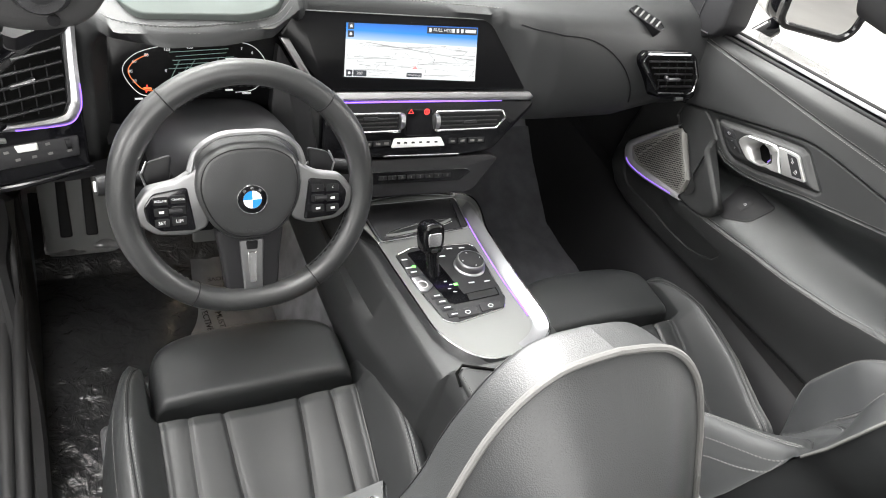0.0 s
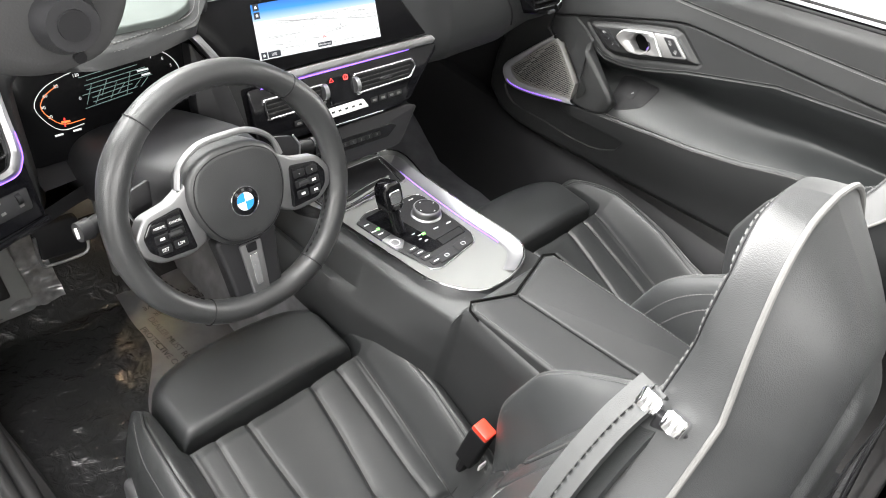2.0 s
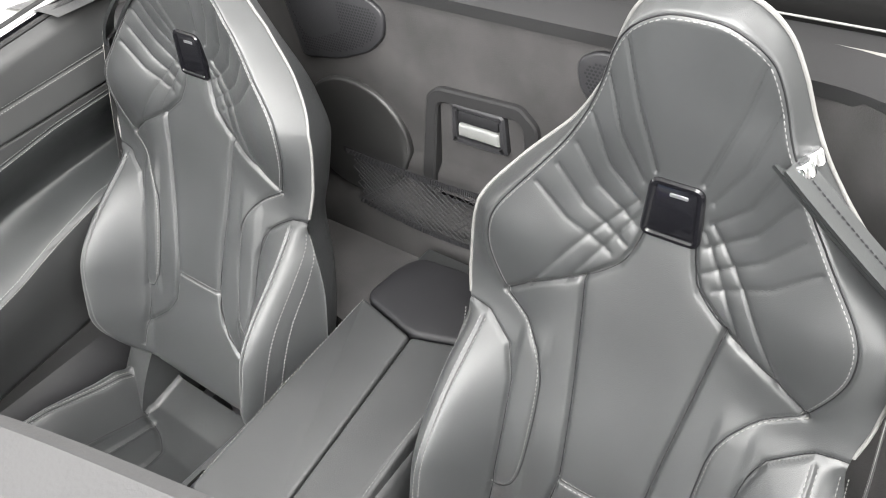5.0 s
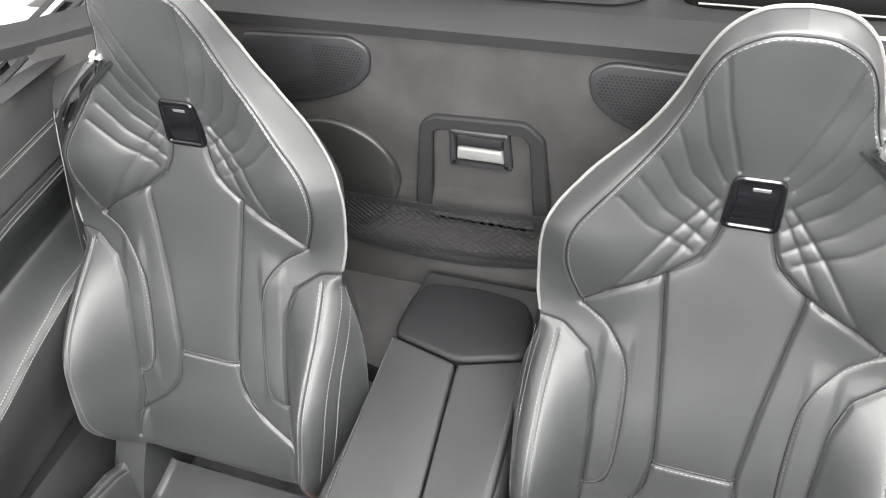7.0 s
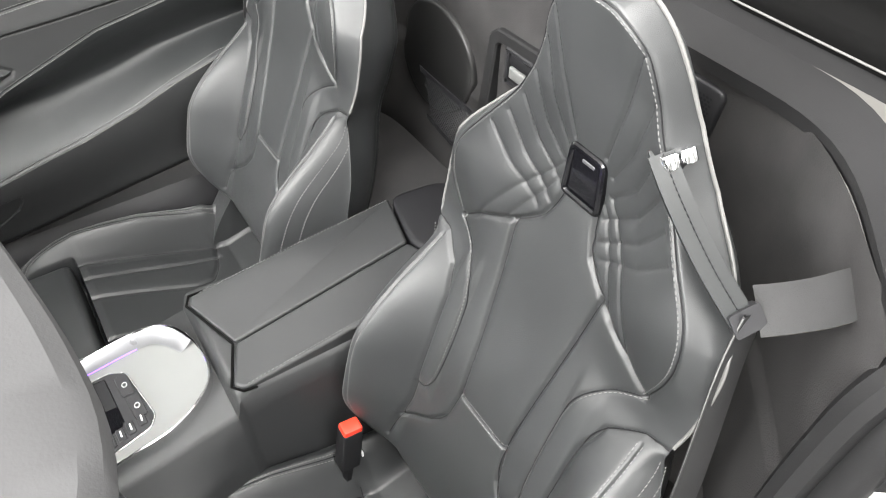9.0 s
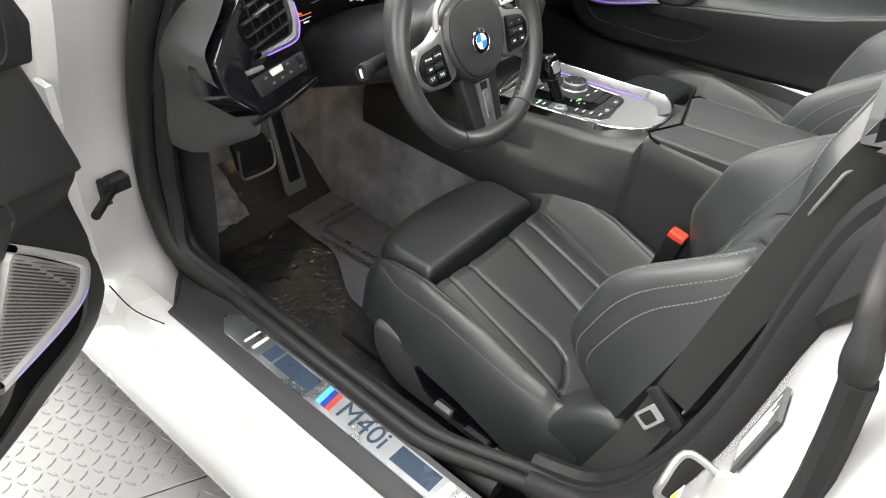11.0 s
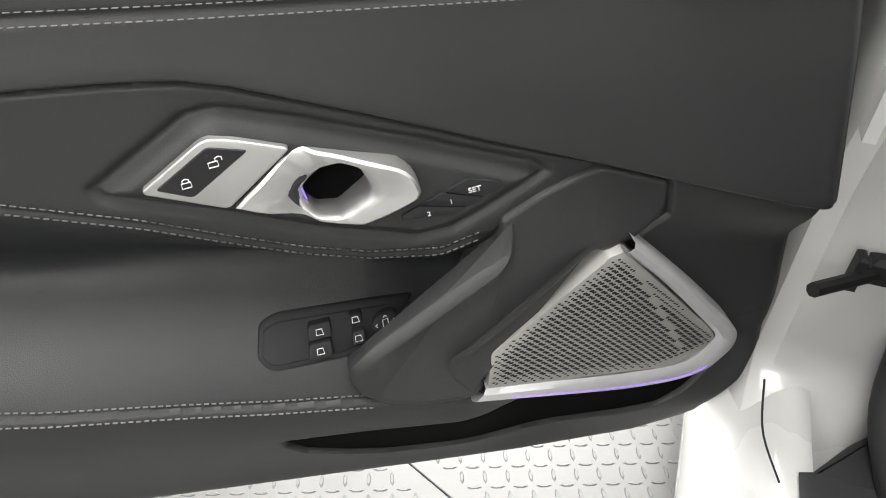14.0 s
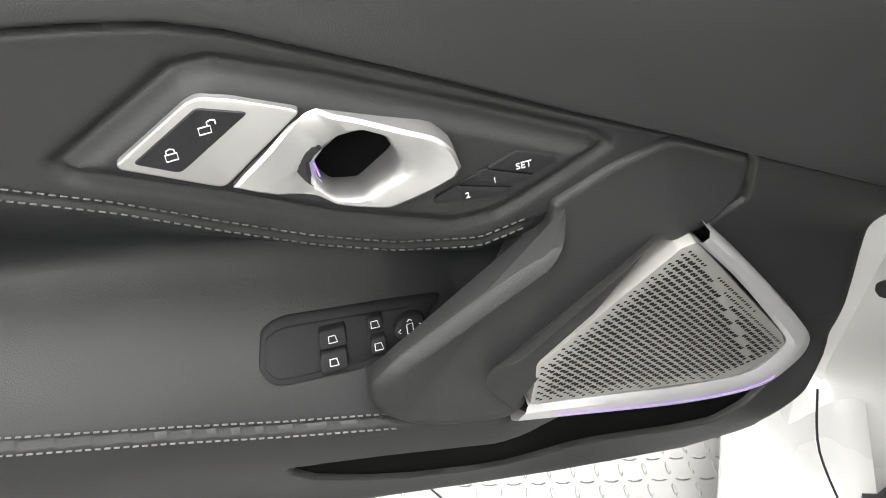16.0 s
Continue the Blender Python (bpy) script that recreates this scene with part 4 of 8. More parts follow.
def build_door(name, m, mirror, label, driver):
    """m: pose whose first axis runs rearwards along the door, the second inwards; mirror: -1 for the mirrored door."""
    door = thing(name, m @ Vector((0.2, 0, 0.42)), label, "car door", "doors")

    def to(s, z, n):
        return m @ Vector((s, n, z))

    def lay(s, z, h):
        return m @ Vector((s, float(door_depth(np.array(s), np.array(z))) + h, z))

    m3 = np.array(m.to_3x3())
    m0 = np.array(m.translation)

    def many(S, Z, N):
        return m0 + np.stack([S, N, Z], -1) @ m3.T

    inward = np.array(m.to_3x3() @ Vector((0, 1, 0)))
    s_cols = np.r_[np.linspace(0, 0.50, 360), np.linspace(0.504, 0.62, 30), np.linspace(0.63, 1.0, 24)]
    z_rows = np.linspace(0, 1, 360)
    Z = np.zeros((360, 414))
    S = np.zeros((360, 414))
    for _ in range(3):
        zf = np.interp(S, *DOOR_FLOOR)
        Z = zf + z_rows[:, None] * (door_top(S) - zf)
        front = np.interp(Z, *DOOR_FRONT)
        S = front + s_cols[None, :] * (1.02 - front) * 1.0
    lining = part("lining", sheet(many(S, Z, door_depth(S, Z))), DOOR_SKIN, door, "dark grey soft door lining", sharp=60)
    # the armrest's shade is put into a darker, smoother leather
    lining.data.materials.append(SHADE_STRAP_LEATHER)
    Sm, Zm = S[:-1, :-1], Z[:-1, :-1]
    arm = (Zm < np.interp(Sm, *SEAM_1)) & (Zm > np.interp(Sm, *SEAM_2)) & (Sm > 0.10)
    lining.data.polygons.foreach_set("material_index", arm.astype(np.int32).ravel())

    def line(curve, a, b, dz=0.0, n=120):
        s = np.linspace(a, b, n)
        z = (np.interp(s, *curve) if curve else 0.862 + 0 * s) + dz
        return many(s, z, door_depth(s, z))

    bm = bmesh.new()
    for c, a, b in ((SEAM_1, 0.112, 1.0), (SEAM_2, 0.192, 1.0), (None, -0.10, 1.0)):
        for dz in (0.0036, -0.0036):
            stitches(line(c, a, b, dz), inward, bm, 0.0036, 0.0014, 0.0005 if driver else 0.0011, 0.0005)
    tagged(part("stitching", bm, THREAD, door, "pale grey double stitching"), kind="stuff")
    # door slab with white outer skin
    q = [(-0.125, 0.45), (-0.178, 0.490), (-0.180, 0.56), (-0.165, 0.69), (-0.130, 0.83), (-0.115, 0.866), (1.02, 0.942), (1.03, 0.47), (0.5, 0.44), (0.0, 0.43)]
    part("outer_skin", plate(rounded(q, 0.03), -0.20, -0.085, 0.012, 2, lambda a, b, h: to(a, b, -0.285 - h)), PAINT, door, "white painted door shell")
    # waist: inner lips, the dark slot with the lowered glass, the outer strip
    ws = np.linspace(-0.10, 1.01, 24)
    for nn, dz, r in ((-0.0285, 0.0015, 0.0035), (-0.0355, 0.0005, 0.0030)):
        part("window_seal", tube([to(s, door_top(s) + dz, nn) for s in ws], r, 8), RUBBER, door, "black window seal lip")
    part("window_slot", sheet([[to(s, door_top(s) - 0.004, nn) for nn in (-0.030, -0.052, -0.088)] for s in ws]), SHADE_TRIM_BLACK, door, "dark window slot")
    part("window_glass", plate([(0.05, -0.03), (1.0, -0.03), (1.0, 0.002), (0.09, 0.002)], -0.0015, 0.0015, 0.0, to=lambda a, b, h: to(a, door_top(a) + b, h - 0.054)), GLOSS, door, "lowered window glass edge")
    part("seal_strip", tube([to(s, door_top(s) + 0.001, -0.066) for s in ws], 0.0042, 8), TRIM_SILVER, door, "bright outer window strip")
    part("outer_strip", tube([to(s, door_top(s) + 0.001, -0.078) for s in ws], 0.0065, 8), RUBBER, door, "dark outer window seal")
    # corner cover with tweeter holes ahead of the window
    q = np.array(rounded([(0.019, 0.914), (0.004, 0.889), (-0.027, 0.8690), (-0.078, 0.8660), (-0.126, 0.855), (-0.14, 0.90), (-0.10, 0.98), (0.01, 0.985)], 0.006))
    if not driver:
        q = q * (0.9, 1.0) + (-0.040, -0.006)
    cov = part("mirror_corner", plate(q, -0.06, 0.004, 0.006, 3, to), PLASTIC, door, "black corner cover with tweeter grille")

    if driver:
        for j in range(12):
            z = 0.886 + 0.0055 * j
            part("tweeter_slat", tube([to(0.003 + 0.0006 * j, z + 0.004, 0.0045), to(-0.027 + 0.0004 * j, z - 0.004, 0.0045)], 0.0011, 5), PIPING, cov)
    else:
        part("cover_slot", tube([to(-0.125, 0.868, 0.005), to(-0.112, 0.862, 0.005)], 0.0022, 6), PIPING, cov)
    part("cover_edge", tube(spline([to(-0.050, 0.880, 0.004), to(-0.085, 0.882, 0.004), to(-0.095, 0.93, 0.004), to(-0.085, 0.975, 0.003)], 16), 0.0022, 6), PLASTIC, cov)
    # diagonal pull handle
    q = [(0.032, 0.746), (-0.0254, 0.7264), (-0.0276, 0.7031), (-0.015, 0.683), (0.0008, 0.6765), (0.017, 0.6720), (0.0269, 0.6764), (0.0506, 0.6591), (0.1096, 0.611), (0.1265, 0.603), (0.122, 0.594), (0.1130, 0.588),
         (0.1057, 0.5764), (0.1179, 0.5669), (0.1568, 0.5671), (0.1855, 0.5733), (0.2042, 0.5856), (0.2055, 0.6043), (0.186, 0.623), (0.1015, 0.6779), (0.0965, 0.6894), (0.0965, 0.6996), (0.0990, 0.711), (0.0683, 0.7308)]

    def tilt(z):
        return -0.012 + 0.27 * (0.745 - z)

    def grip(s, z, h):
        k = float(smooth(z, 0.738, 0.676)) * (0.30 + 0.70 * float(smooth(s, -0.02, 0.06)))
        flush = float(door_depth(np.array(s), np.array(z - 0.004))) + 0.0045
        lift = 0.011 * k * float(smooth(z, 0.735, 0.66)) * float(smooth(z, 0.58, 0.615))
        s, z0, z = s + 0.44 * lift, z, z + 0.95 * lift
        return to(s, z, lift + (1 - k) * flush + k * tilt(z0) + h * (0.40 + 0.60 * float(smooth(z0, 0.612, 0.590)) + 0.60 * float(smooth(z0, 0.655, 0.690)) if h < 0 else k))

    pull = part("pull_handle", plate(rounded(q, 0.008, 4), -0.030, 0.002, 0.009, 5, grip), DOOR_SKIN, door, "moulded diagonal pull handle", sharp=50)
    # loudspeaker, leaning outwards to the front
    def spk_at(s, z, h):
        return to(s, z, 0.013 + 0.17 * s + h)

    gr = [(0.0213, 0.681), (0.0090, 0.6835), (-0.0985, 0.568), (-0.107, 0.554), (-0.099, 0.543), (-0.0695, 0.5315), (0.1045, 0.5725), (0.104, 0.611), (0.0243, 0.6774)]
    spk = part("speaker_grille", plate(rounded(gr, 0.003, 3), -0.03, 0.0, 0.0012, 2, spk_at), material("grille_metal", (0.30, 0.295, 0.28), 0.42, 0.3, 0.2, 0.002), door, "bronze-grey perforated speaker grille")
    bm = bmesh.new()
    hole = [(math.cos(t), math.sin(t)) for t in np.linspace(0, 2 * np.pi, 6, endpoint=False)]
    rib = [(-0.004, 0.664), (-0.060, 0.575), (-0.073, 0.552)]
    for i in range(-46, 46):
        for j in range(0, 54):
            s, z = i * 0.0050 + (0.0025 if j % 2 else 0), 0.532 + j * 0.0030 - 0.2 * (i * 0.0050)
            d = float(depth_in(np.array(s), np.array(z), gr))
            if d > 0.0035 and float(seg_distance(np.array(s), np.array(z), rib)) > 0.0022:
                r = 0.0019 if d > 0.010 else 0.0013
                v = [bm.verts.new(spk_at(s + r * 1.15 * x + 0.25 * r * y, z + r * 0.66 * y, 0.0003)) for x, y in hole]
                bm.faces.new(v)
    tagged(part("perforation", bm, SOFT_BLACK, spk), kind="stuff")
    o = even(spline([(0.003, 0.6905), (-0.0417, 0.6475), (-0.0949, 0.5938), (-0.1225, 0.5635), (-0.131, 0.5455), (-0.1255, 0.5275), (-0.0976, 0.5105), (-0.0208, 0.522), (0.117, 0.5645)], 90), 90)
    i = even(spline([(0.0100, 0.6842), (-0.0361, 0.6385), (-0.0969, 0.5702), (-0.1058, 0.556), (-0.0995, 0.5437), (-0.0783, 0.5325), (-0.0159, 0.5425), (0.0566, 0.5615), (0.1061, 0.5735)], 90), 90)
    P = [[spk_at(*a, -0.03), spk_at(*a, 0.001), spk_at(*(a * 0.75 + b * 0.25), 0.0045), spk_at(*(a * 0.25 + b * 0.75), 0.0040), spk_at(*b, 0.0002), spk_at(*b, -0.01)] for a, b in zip(o, i)]
    part("speaker_trim", sheet(P), TRIM_SILVER, door, "satin silver speaker trim")
    mid = [spk_at(*(a * 0.62 + b * 0.38), 0.0046) for a, b in zip(o, i)]
    part("light_line", tube(mid[44:84], 0.0003 if driver else 0.0012, 6), PURPLE, door, "purple ambient light line")
    # shallow sheet: the driver's pocket shade is put into near black
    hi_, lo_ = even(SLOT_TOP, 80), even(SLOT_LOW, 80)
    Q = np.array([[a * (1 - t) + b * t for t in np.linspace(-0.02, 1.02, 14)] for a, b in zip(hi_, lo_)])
    part("slot_floor", sheet(many(Q[..., 0], Q[..., 1], door_depth(Q[..., 0], Q[..., 1], False) - 0.0045)), SHADE_TRIM_BLACK if driver else DOOR_SKIN, door, "door pocket floor, near black for shade on the driver's side")
    # inner release with lock buttons
    left = [(0.3158, 0.7630), (0.280, 0.7920), (0.2749, 0.7940), (0.2619, 0.7925), (0.2298, 0.7840), (0.2698, 0.7450), (0.3147, 0.7600)]
    rel = part("release_plate", plate(rounded(left, 0.004), -0.014, 0.0075, 0.0014, 3, to), HANDLE_SILVER, door, "satin silver lock plate")
    lock = [(0.3084, 0.7630), (0.2758, 0.7895), (0.2532, 0.7855), (0.2882, 0.7560)]
    lp = part("lock_button", plate(rounded(lock, 0.003), 0.004, 0.0082, 0.0006, 1, to), PLASTIC, rel, "black lock button")
    for c, opened in (((0.2905, 0.7661), 0), ((0.2736, 0.7789), 1)):
        a, b = np.array((0.0034, -0.0008)), np.array((0.0002, 0.0030))
        def icon(x, y):
            p = np.array(c) + a * x + b * y
            return to(p[0], p[1], 0.0085)
        bodyp = [icon(-0.8, -0.8), icon(0.8, -0.8), icon(0.8, 0.35), icon(-0.8, 0.35)]
        part("lock_icon", tube(bodyp, 0.00035, 5, True), WHITE, lp)
        sh = [icon(-0.55 - opened * 1.0, 0.35), icon(-0.55 - opened * 1.0, 1.0), icon(-opened * 1.0, 1.25), icon(0.55 - opened * 1.0, 1.0), icon(0.55 - opened * 1.0, 0.35)]
        part("lock_icon", tube(sh, 0.00035, 5), WHITE, lp)
    outer = rounded([(0.2275, 0.7835), (0.1926, 0.7755), (0.1690, 0.7705), (0.1605, 0.7640), (0.1545, 0.7520), (0.1565, 0.7465), (0.1907, 0.7265), (0.2051, 0.7265), (0.2163, 0.7285), (0.2673, 0.7445)], 0.003)
    inner = rounded(LEVER_HOLE, 0.002)
    ro, ri = ring_pair(outer, inner)

    def lever(s, z, h):
        k = float(smooth(s, 0.215, 0.165))
        return to(s, z, h + 0.009 * k * (h > 0) - 0.005 * float(smooth(s, 0.215, 0.226)) * float(smooth(s, 0.25, 0.23)) * (h > 0))

    rl = part("release_lever", scooped_ring(ro, ri, lever), HANDLE_SILVER, door, "satin silver door release lever")
    # the cup's shade is put into its near-black floor
    part("lever_cup", plate(inset(ri, -0.004), -0.03, -0.0115, 0, to=to), SHADE_TRIM_BLACK, rl, "finger cup floor, near black for its shade")
    part("cup_light", tube([to(0.2262, 0.7500, -0.0008), to(0.2240, 0.7420, -0.0008)], 0.0005, 5), PURPLE, rl)
    # seat memory buttons
    lo = lambda t: (0.1003 + 0.0313 * t, 0.7424 - 0.0196 * t)
    hi = lambda t: (0.1231 + 0.0431 * t, 0.7507 - 0.0251 * t)
    quads = [[lo(0.73), hi(0.73), hi(0.98), (0.1655, 0.7218), lo(1.0)], [lo(0.38), hi(0.38), hi(0.71), lo(0.71)], [lo(0.0), (0.1030, 0.7463), hi(0.0), hi(0.36), lo(0.36)]]
    xdir = m.to_3x3() @ Vector((-1 if driver else 1, 0, 0.22 if driver else -0.22))
    for q, word, c, size in zip(quads, ("2", "1", "SET"), ((0.1479, 0.7258), (0.1337, 0.7339), (0.1188, 0.7421)), (0.0052, 0.0052, 0.0056)):
        b = part("memory_button", plate(rounded(q, 0.0015), -0.008, 0.0050, 0.0008, 2, to), PLASTIC, door, "black seat memory button")
        xd = Vector(xdir).normalized()
        yd = Vector((0, 0, 1))
        pos = to(c[0], c[1], 0.0053)
        mm = axes(pos, xd, yd)
        letters("memory_text", word, size, mm, WHITE, b)
    # window and mirror switches on the armrest
    if driver:
        q = rounded([(0.268, 0.634), (0.256, 0.643), (0.187, 0.635), (0.150, 0.622), (0.175, 0.582), (0.206, 0.571), (0.262, 0.573), (0.271, 0.592)], 0.008)
    else:
        q = rounded([(0.270, 0.655), (0.20, 0.655), (0.17, 0.645), (0.185, 0.60), (0.215, 0.592), (0.262, 0.615)], 0.008)
    if driver:
        q = np.array([(a, 0.614 + 0.38 * (b - 0.607)) for a, b in q])
    sw = part("switch_panel", plate(q, -0.012, 0.0022, 0.002, 2, lay), SOFT_BLACK, door, "black switch panel on the armrest")
    part("panel_inlay", plate(inset(q, 0.0035), 0.0, 0.0034, 0.0006, 1, lay), SOFT_BLACK, sw)
    keys = (((0.225, 0.6178), 0.0085, 0.0036), ((0.2255, 0.6092), 0.0085, 0.0036), ((0.198, 0.6195), 0.005, 0.0024), ((0.197, 0.6108), 0.005, 0.003)) if driver else (((0.222, 0.630), 0.009, 0.010),)
    for (s, z), a, b in keys:
        k = part("window_switch", plate(rounded([(s - a, z - b), (s + a, z - b), (s + a, z + b), (s - a, z + b)], 0.002), 0.003, 0.0085, 0.001, 2, lay), SOFT_BLACK, sw)
        part("switch_icon", tube([lay(s - 0.0026, z - 0.0013, 0.0088), lay(s + 0.0026, z - 0.0013, 0.0088), lay(s + 0.0026, z + 0.0013, 0.0088), lay(s - 0.0015, z + 0.0013, 0.0088)], 0.0004, 5, True), WHITE, k)
    if driver:
        s, z = 0.176, 0.614
        k = part("mirror_switch", plate([(s + 0.0105 * math.cos(t), z + 0.0046 * math.sin(t)) for t in np.linspace(0, 2 * np.pi, 24, endpoint=False)], 0.003, 0.009, 0.0015, 2, lay), SOFT_BLACK, sw, "round mirror switch")
        for t in range(4):
            a = t * math.pi / 2
            p = [(s + 0.0075 * math.cos(a + d) * r, z + 0.0034 * math.sin(a + d) * r) for d, r in ((-0.25, 0.85), (0, 1.05), (0.25, 0.85))]
            part("switch_icon", tube([lay(x, y, 0.0093) for x, y in p], 0.0004, 5), WHITE, k)
        part("switch_icon", tube([lay(s + 0.002 * x, z + 0.0018 * y, 0.0093) for x, y in ((-1, -1), (1, -1), (1, 1), (-1, 1))], 0.0004, 5, True), WHITE, k)
    return door


DOOR_POSE = axes((-1.057, 0.897, 0.0), (-0.865, -0.501, 0), (0.501, -0.865, 0))
build_door("car_door", DOOR_POSE, 1, "open driver's door with dark grey lining and silver handle", True)
build_door("car_door", Matrix(((0, -1, 0, 0.612), (-1, 0, 0, 0.992), (0.08, 0, 1, -0.008), (0, 0, 0, 1))), -1, "closed passenger door with dark grey lining and silver handle", False)


# ---- rear bulkhead and luggage shelf ----
def build_rear():
    bh = thing("bulkhead", (0, -0.05, 0.3), "grey felt bulkhead behind the seats with speaker grilles", "bulkhead", kind="structure")

    def wall(x, z):
        return (x, -0.035 + 0.55 * smooth(abs(x), 0.30, 0.72) ** 2 * 0.35 + 0.03 * smooth(z, 0.74, 0.55) + 0.012 * smooth(z, 0.745, 0.735), z)

    P = [[wall(x, z) for x in np.linspace(-0.66, 0.66, 80)] for z in np.linspace(0.52, 1.02, 60)]
    part("felt_panel", sheet(P), SUEDE, bh, "grey felt lining")

    def on(x, z, h):
        p = wall(x, z)
        return (p[0], p[1] + h, p[2])

    holes = material("grille_black", (0.010, 0.010, 0.010), 0.5, 0, 0.3, 0.002)
    for s in (1, -1):
        q = [(0.172, 0.985), (0.178, 0.945), (0.21, 0.915), (0.27, 0.89), (0.36, 0.875), (0.38, 0.995), (0.20, 1.003)]
        q = rounded([(x * s if s > 0 else -x + 0.035, z) for x, z in q], 0.014)
        g = part("speaker_cover", plate(q, -0.01, 0.007, 0.004, 3, on), PLASTIC, bh, "perforated black speaker cover")
        bm = bmesh.new()
        for i in range(-75, 76):
            for j in range(0, 26):
                x, z = i * 0.0055 + (0.00275 if j % 2 else 0), 0.88 + j * 0.0048
                d = float(depth_in(np.array(x), np.array(z), q))
                if d > 0.012:
                    bm.faces.new([bm.verts.new(on(x + 0.0021 * math.cos(t), z + 0.0019 * math.sin(t), 0.0074)) for t in np.linspace(0, 2 * np.pi, 6, endpoint=False)])
        tagged(part("perforation", bm, SOFT_BLACK, g), kind="stuff")
        x0, z0 = (0.268, 0.755) if s > 0 else (-0.235, 0.755)
        q = [(x0 + 0.115 * math.cos(t), z0 + 0.10 * math.sin(t)) for t in np.linspace(0, 2 * np.pi, 40, endpoint=False)]
        w = part("woofer_cover", plate(q, -0.01, 0.010, 0.006, 3, on), holes, bh, "round black woofer cover")
    # through-loading hatch with latch
    out = rounded([(0.126, 0.70), (0.108, 0.872), (0.086, 0.889), (-0.055, 0.894), (-0.083, 0.868), (-0.098, 0.70)], 0.010)
    inn = rounded([(0.100, 0.70), (0.088, 0.858), (0.078, 0.866), (-0.050, 0.871), (-0.060, 0.860), (-0.072, 0.70)], 0.010)
    h = part("hatch_frame", frame_ring(out, inn, -0.01, 0.010, 0.003, on), DECK_BLACK, bh, "black plastic hatch frame")
    la = rounded([(0.064, 0.804), (0.060, 0.872), (-0.030, 0.872), (-0.035, 0.806)], 0.006)
    l = part("latch_bezel", frame_ring(la, inset(la, 0.010), -0.01, 0.012, 0.003, on), PLASTIC, bh, "black latch recess")
    part("latch_well", plate(inset(la, 0.009), -0.01, 0.002, 0, to=on), SOFT_BLACK, l)
    part("latch_flap", plate(rounded([(0.052, 0.818), (0.050, 0.840), (-0.020, 0.840), (-0.024, 0.818)], 0.004), 0.0, 0.012, 0.004, 3, on), SILVER_PAINT, l, "grey latch flap")
    part("latch_lid", plate(rounded([(0.051, 0.842), (0.050, 0.862), (-0.020, 0.862), (-0.021, 0.842)], 0.004), 0.0, 0.010, 0.003, 2, on), SOFT_BLACK, l)
    # shelf, top rail and deck
    part("luggage_shelf", plate([(-0.64, -0.03), (0.64, -0.03), (0.60, 0.10), (0.12, 0.20), (-0.12, 0.20), (-0.60, 0.10)], 0.50, 0.552, 0, to=flat), SUEDE, bh, "dark carpeted shelf")
    rail = [[(x, y + 0.55 * smooth(abs(x), 0.35, 0.72) ** 2 * 0.35, z) for y, z in ((-0.025, 1.012), (-0.022, 1.030), (-0.034, 1.040), (-0.075, 1.046), (-0.080, 1.03))] for x in np.linspace(-0.70, 0.70, 60)]
    part("top_rail", sheet(rail), DECK_BLACK, bh, "black plastic top rail")
    return bh


build_rear()


def build_deck():
    dk = thing("rear_deck", (0, -0.4, 1.0), "dark grey rear deck and folded roof cover", "car deck", kind="structure")
    P = [[(x, y, 1.045 - 0.02 * smooth(abs(x), 0.45, 0.78) + 0.015 * smooth(y, -0.1, -0.5)) for x in np.linspace(-0.80, 0.80, 50)] for y in np.linspace(-0.076, -0.95, 40)]
    part("deck_panel", sheet(P), DECK_BLACK, dk)
    # folded roof's edge panel between the roll bars
    q = rounded([(-0.20, -0.12), (-0.16, -0.092), (0.21, -0.085), (0.26, -0.12), (0.24, -0.30), (-0.20, -0.30)], 0.02)
    part("wind_panel", plate(q, 1.05, 1.083, 0.008, 3), DECK_BLACK, dk, "dark panel with raised lip")
    part("panel_lip", frame_ring(q, inset(q, 0.02), 1.08, 1.090, 0.003), SILVER_PAINT, dk)
    for s in (1, -1):
        x = 0.37 * s
        loop = [(x - 0.125, -0.16, 1.04), (x - 0.12, -0.175, 1.12), (x - 0.09, -0.185, 1.17), (x, -0.19, 1.185), (x + 0.09, -0.185, 1.17), (x + 0.12, -0.175, 1.12), (x + 0.125, -0.16, 1.04)]
        part("roll_bar", tube(spline(loop, 40), 0.022, 10, squash=0.8), PLASTIC, dk, "black roll-over bar")
        q = rounded([(x - 0.150, -0.225), (x - 0.130, -0.120), (x - 0.100, -0.112), (x + 0.100, -0.112), (x + 0.130, -0.120), (x + 0.150, -0.225)], 0.02, 4)
        f = part("bar_fairing", plate(q, 1.03, 1.072, 0.014, 4), SHADE_TRIM_BLACK, dk, "black roll bar fairing")
        part("fairing_edge", tube([(x - 0.112, -0.110, 1.052), (x + 0.112, -0.110, 1.052)], 0.0014, 6), PIPING, f)
        part("bar_vent", block(bmesh.new(), (x, -0.168, 1.12), (0.11, 0.006, 0.03), None, 0.002), SILVER_PAINT, dk)
    return dk


build_deck()


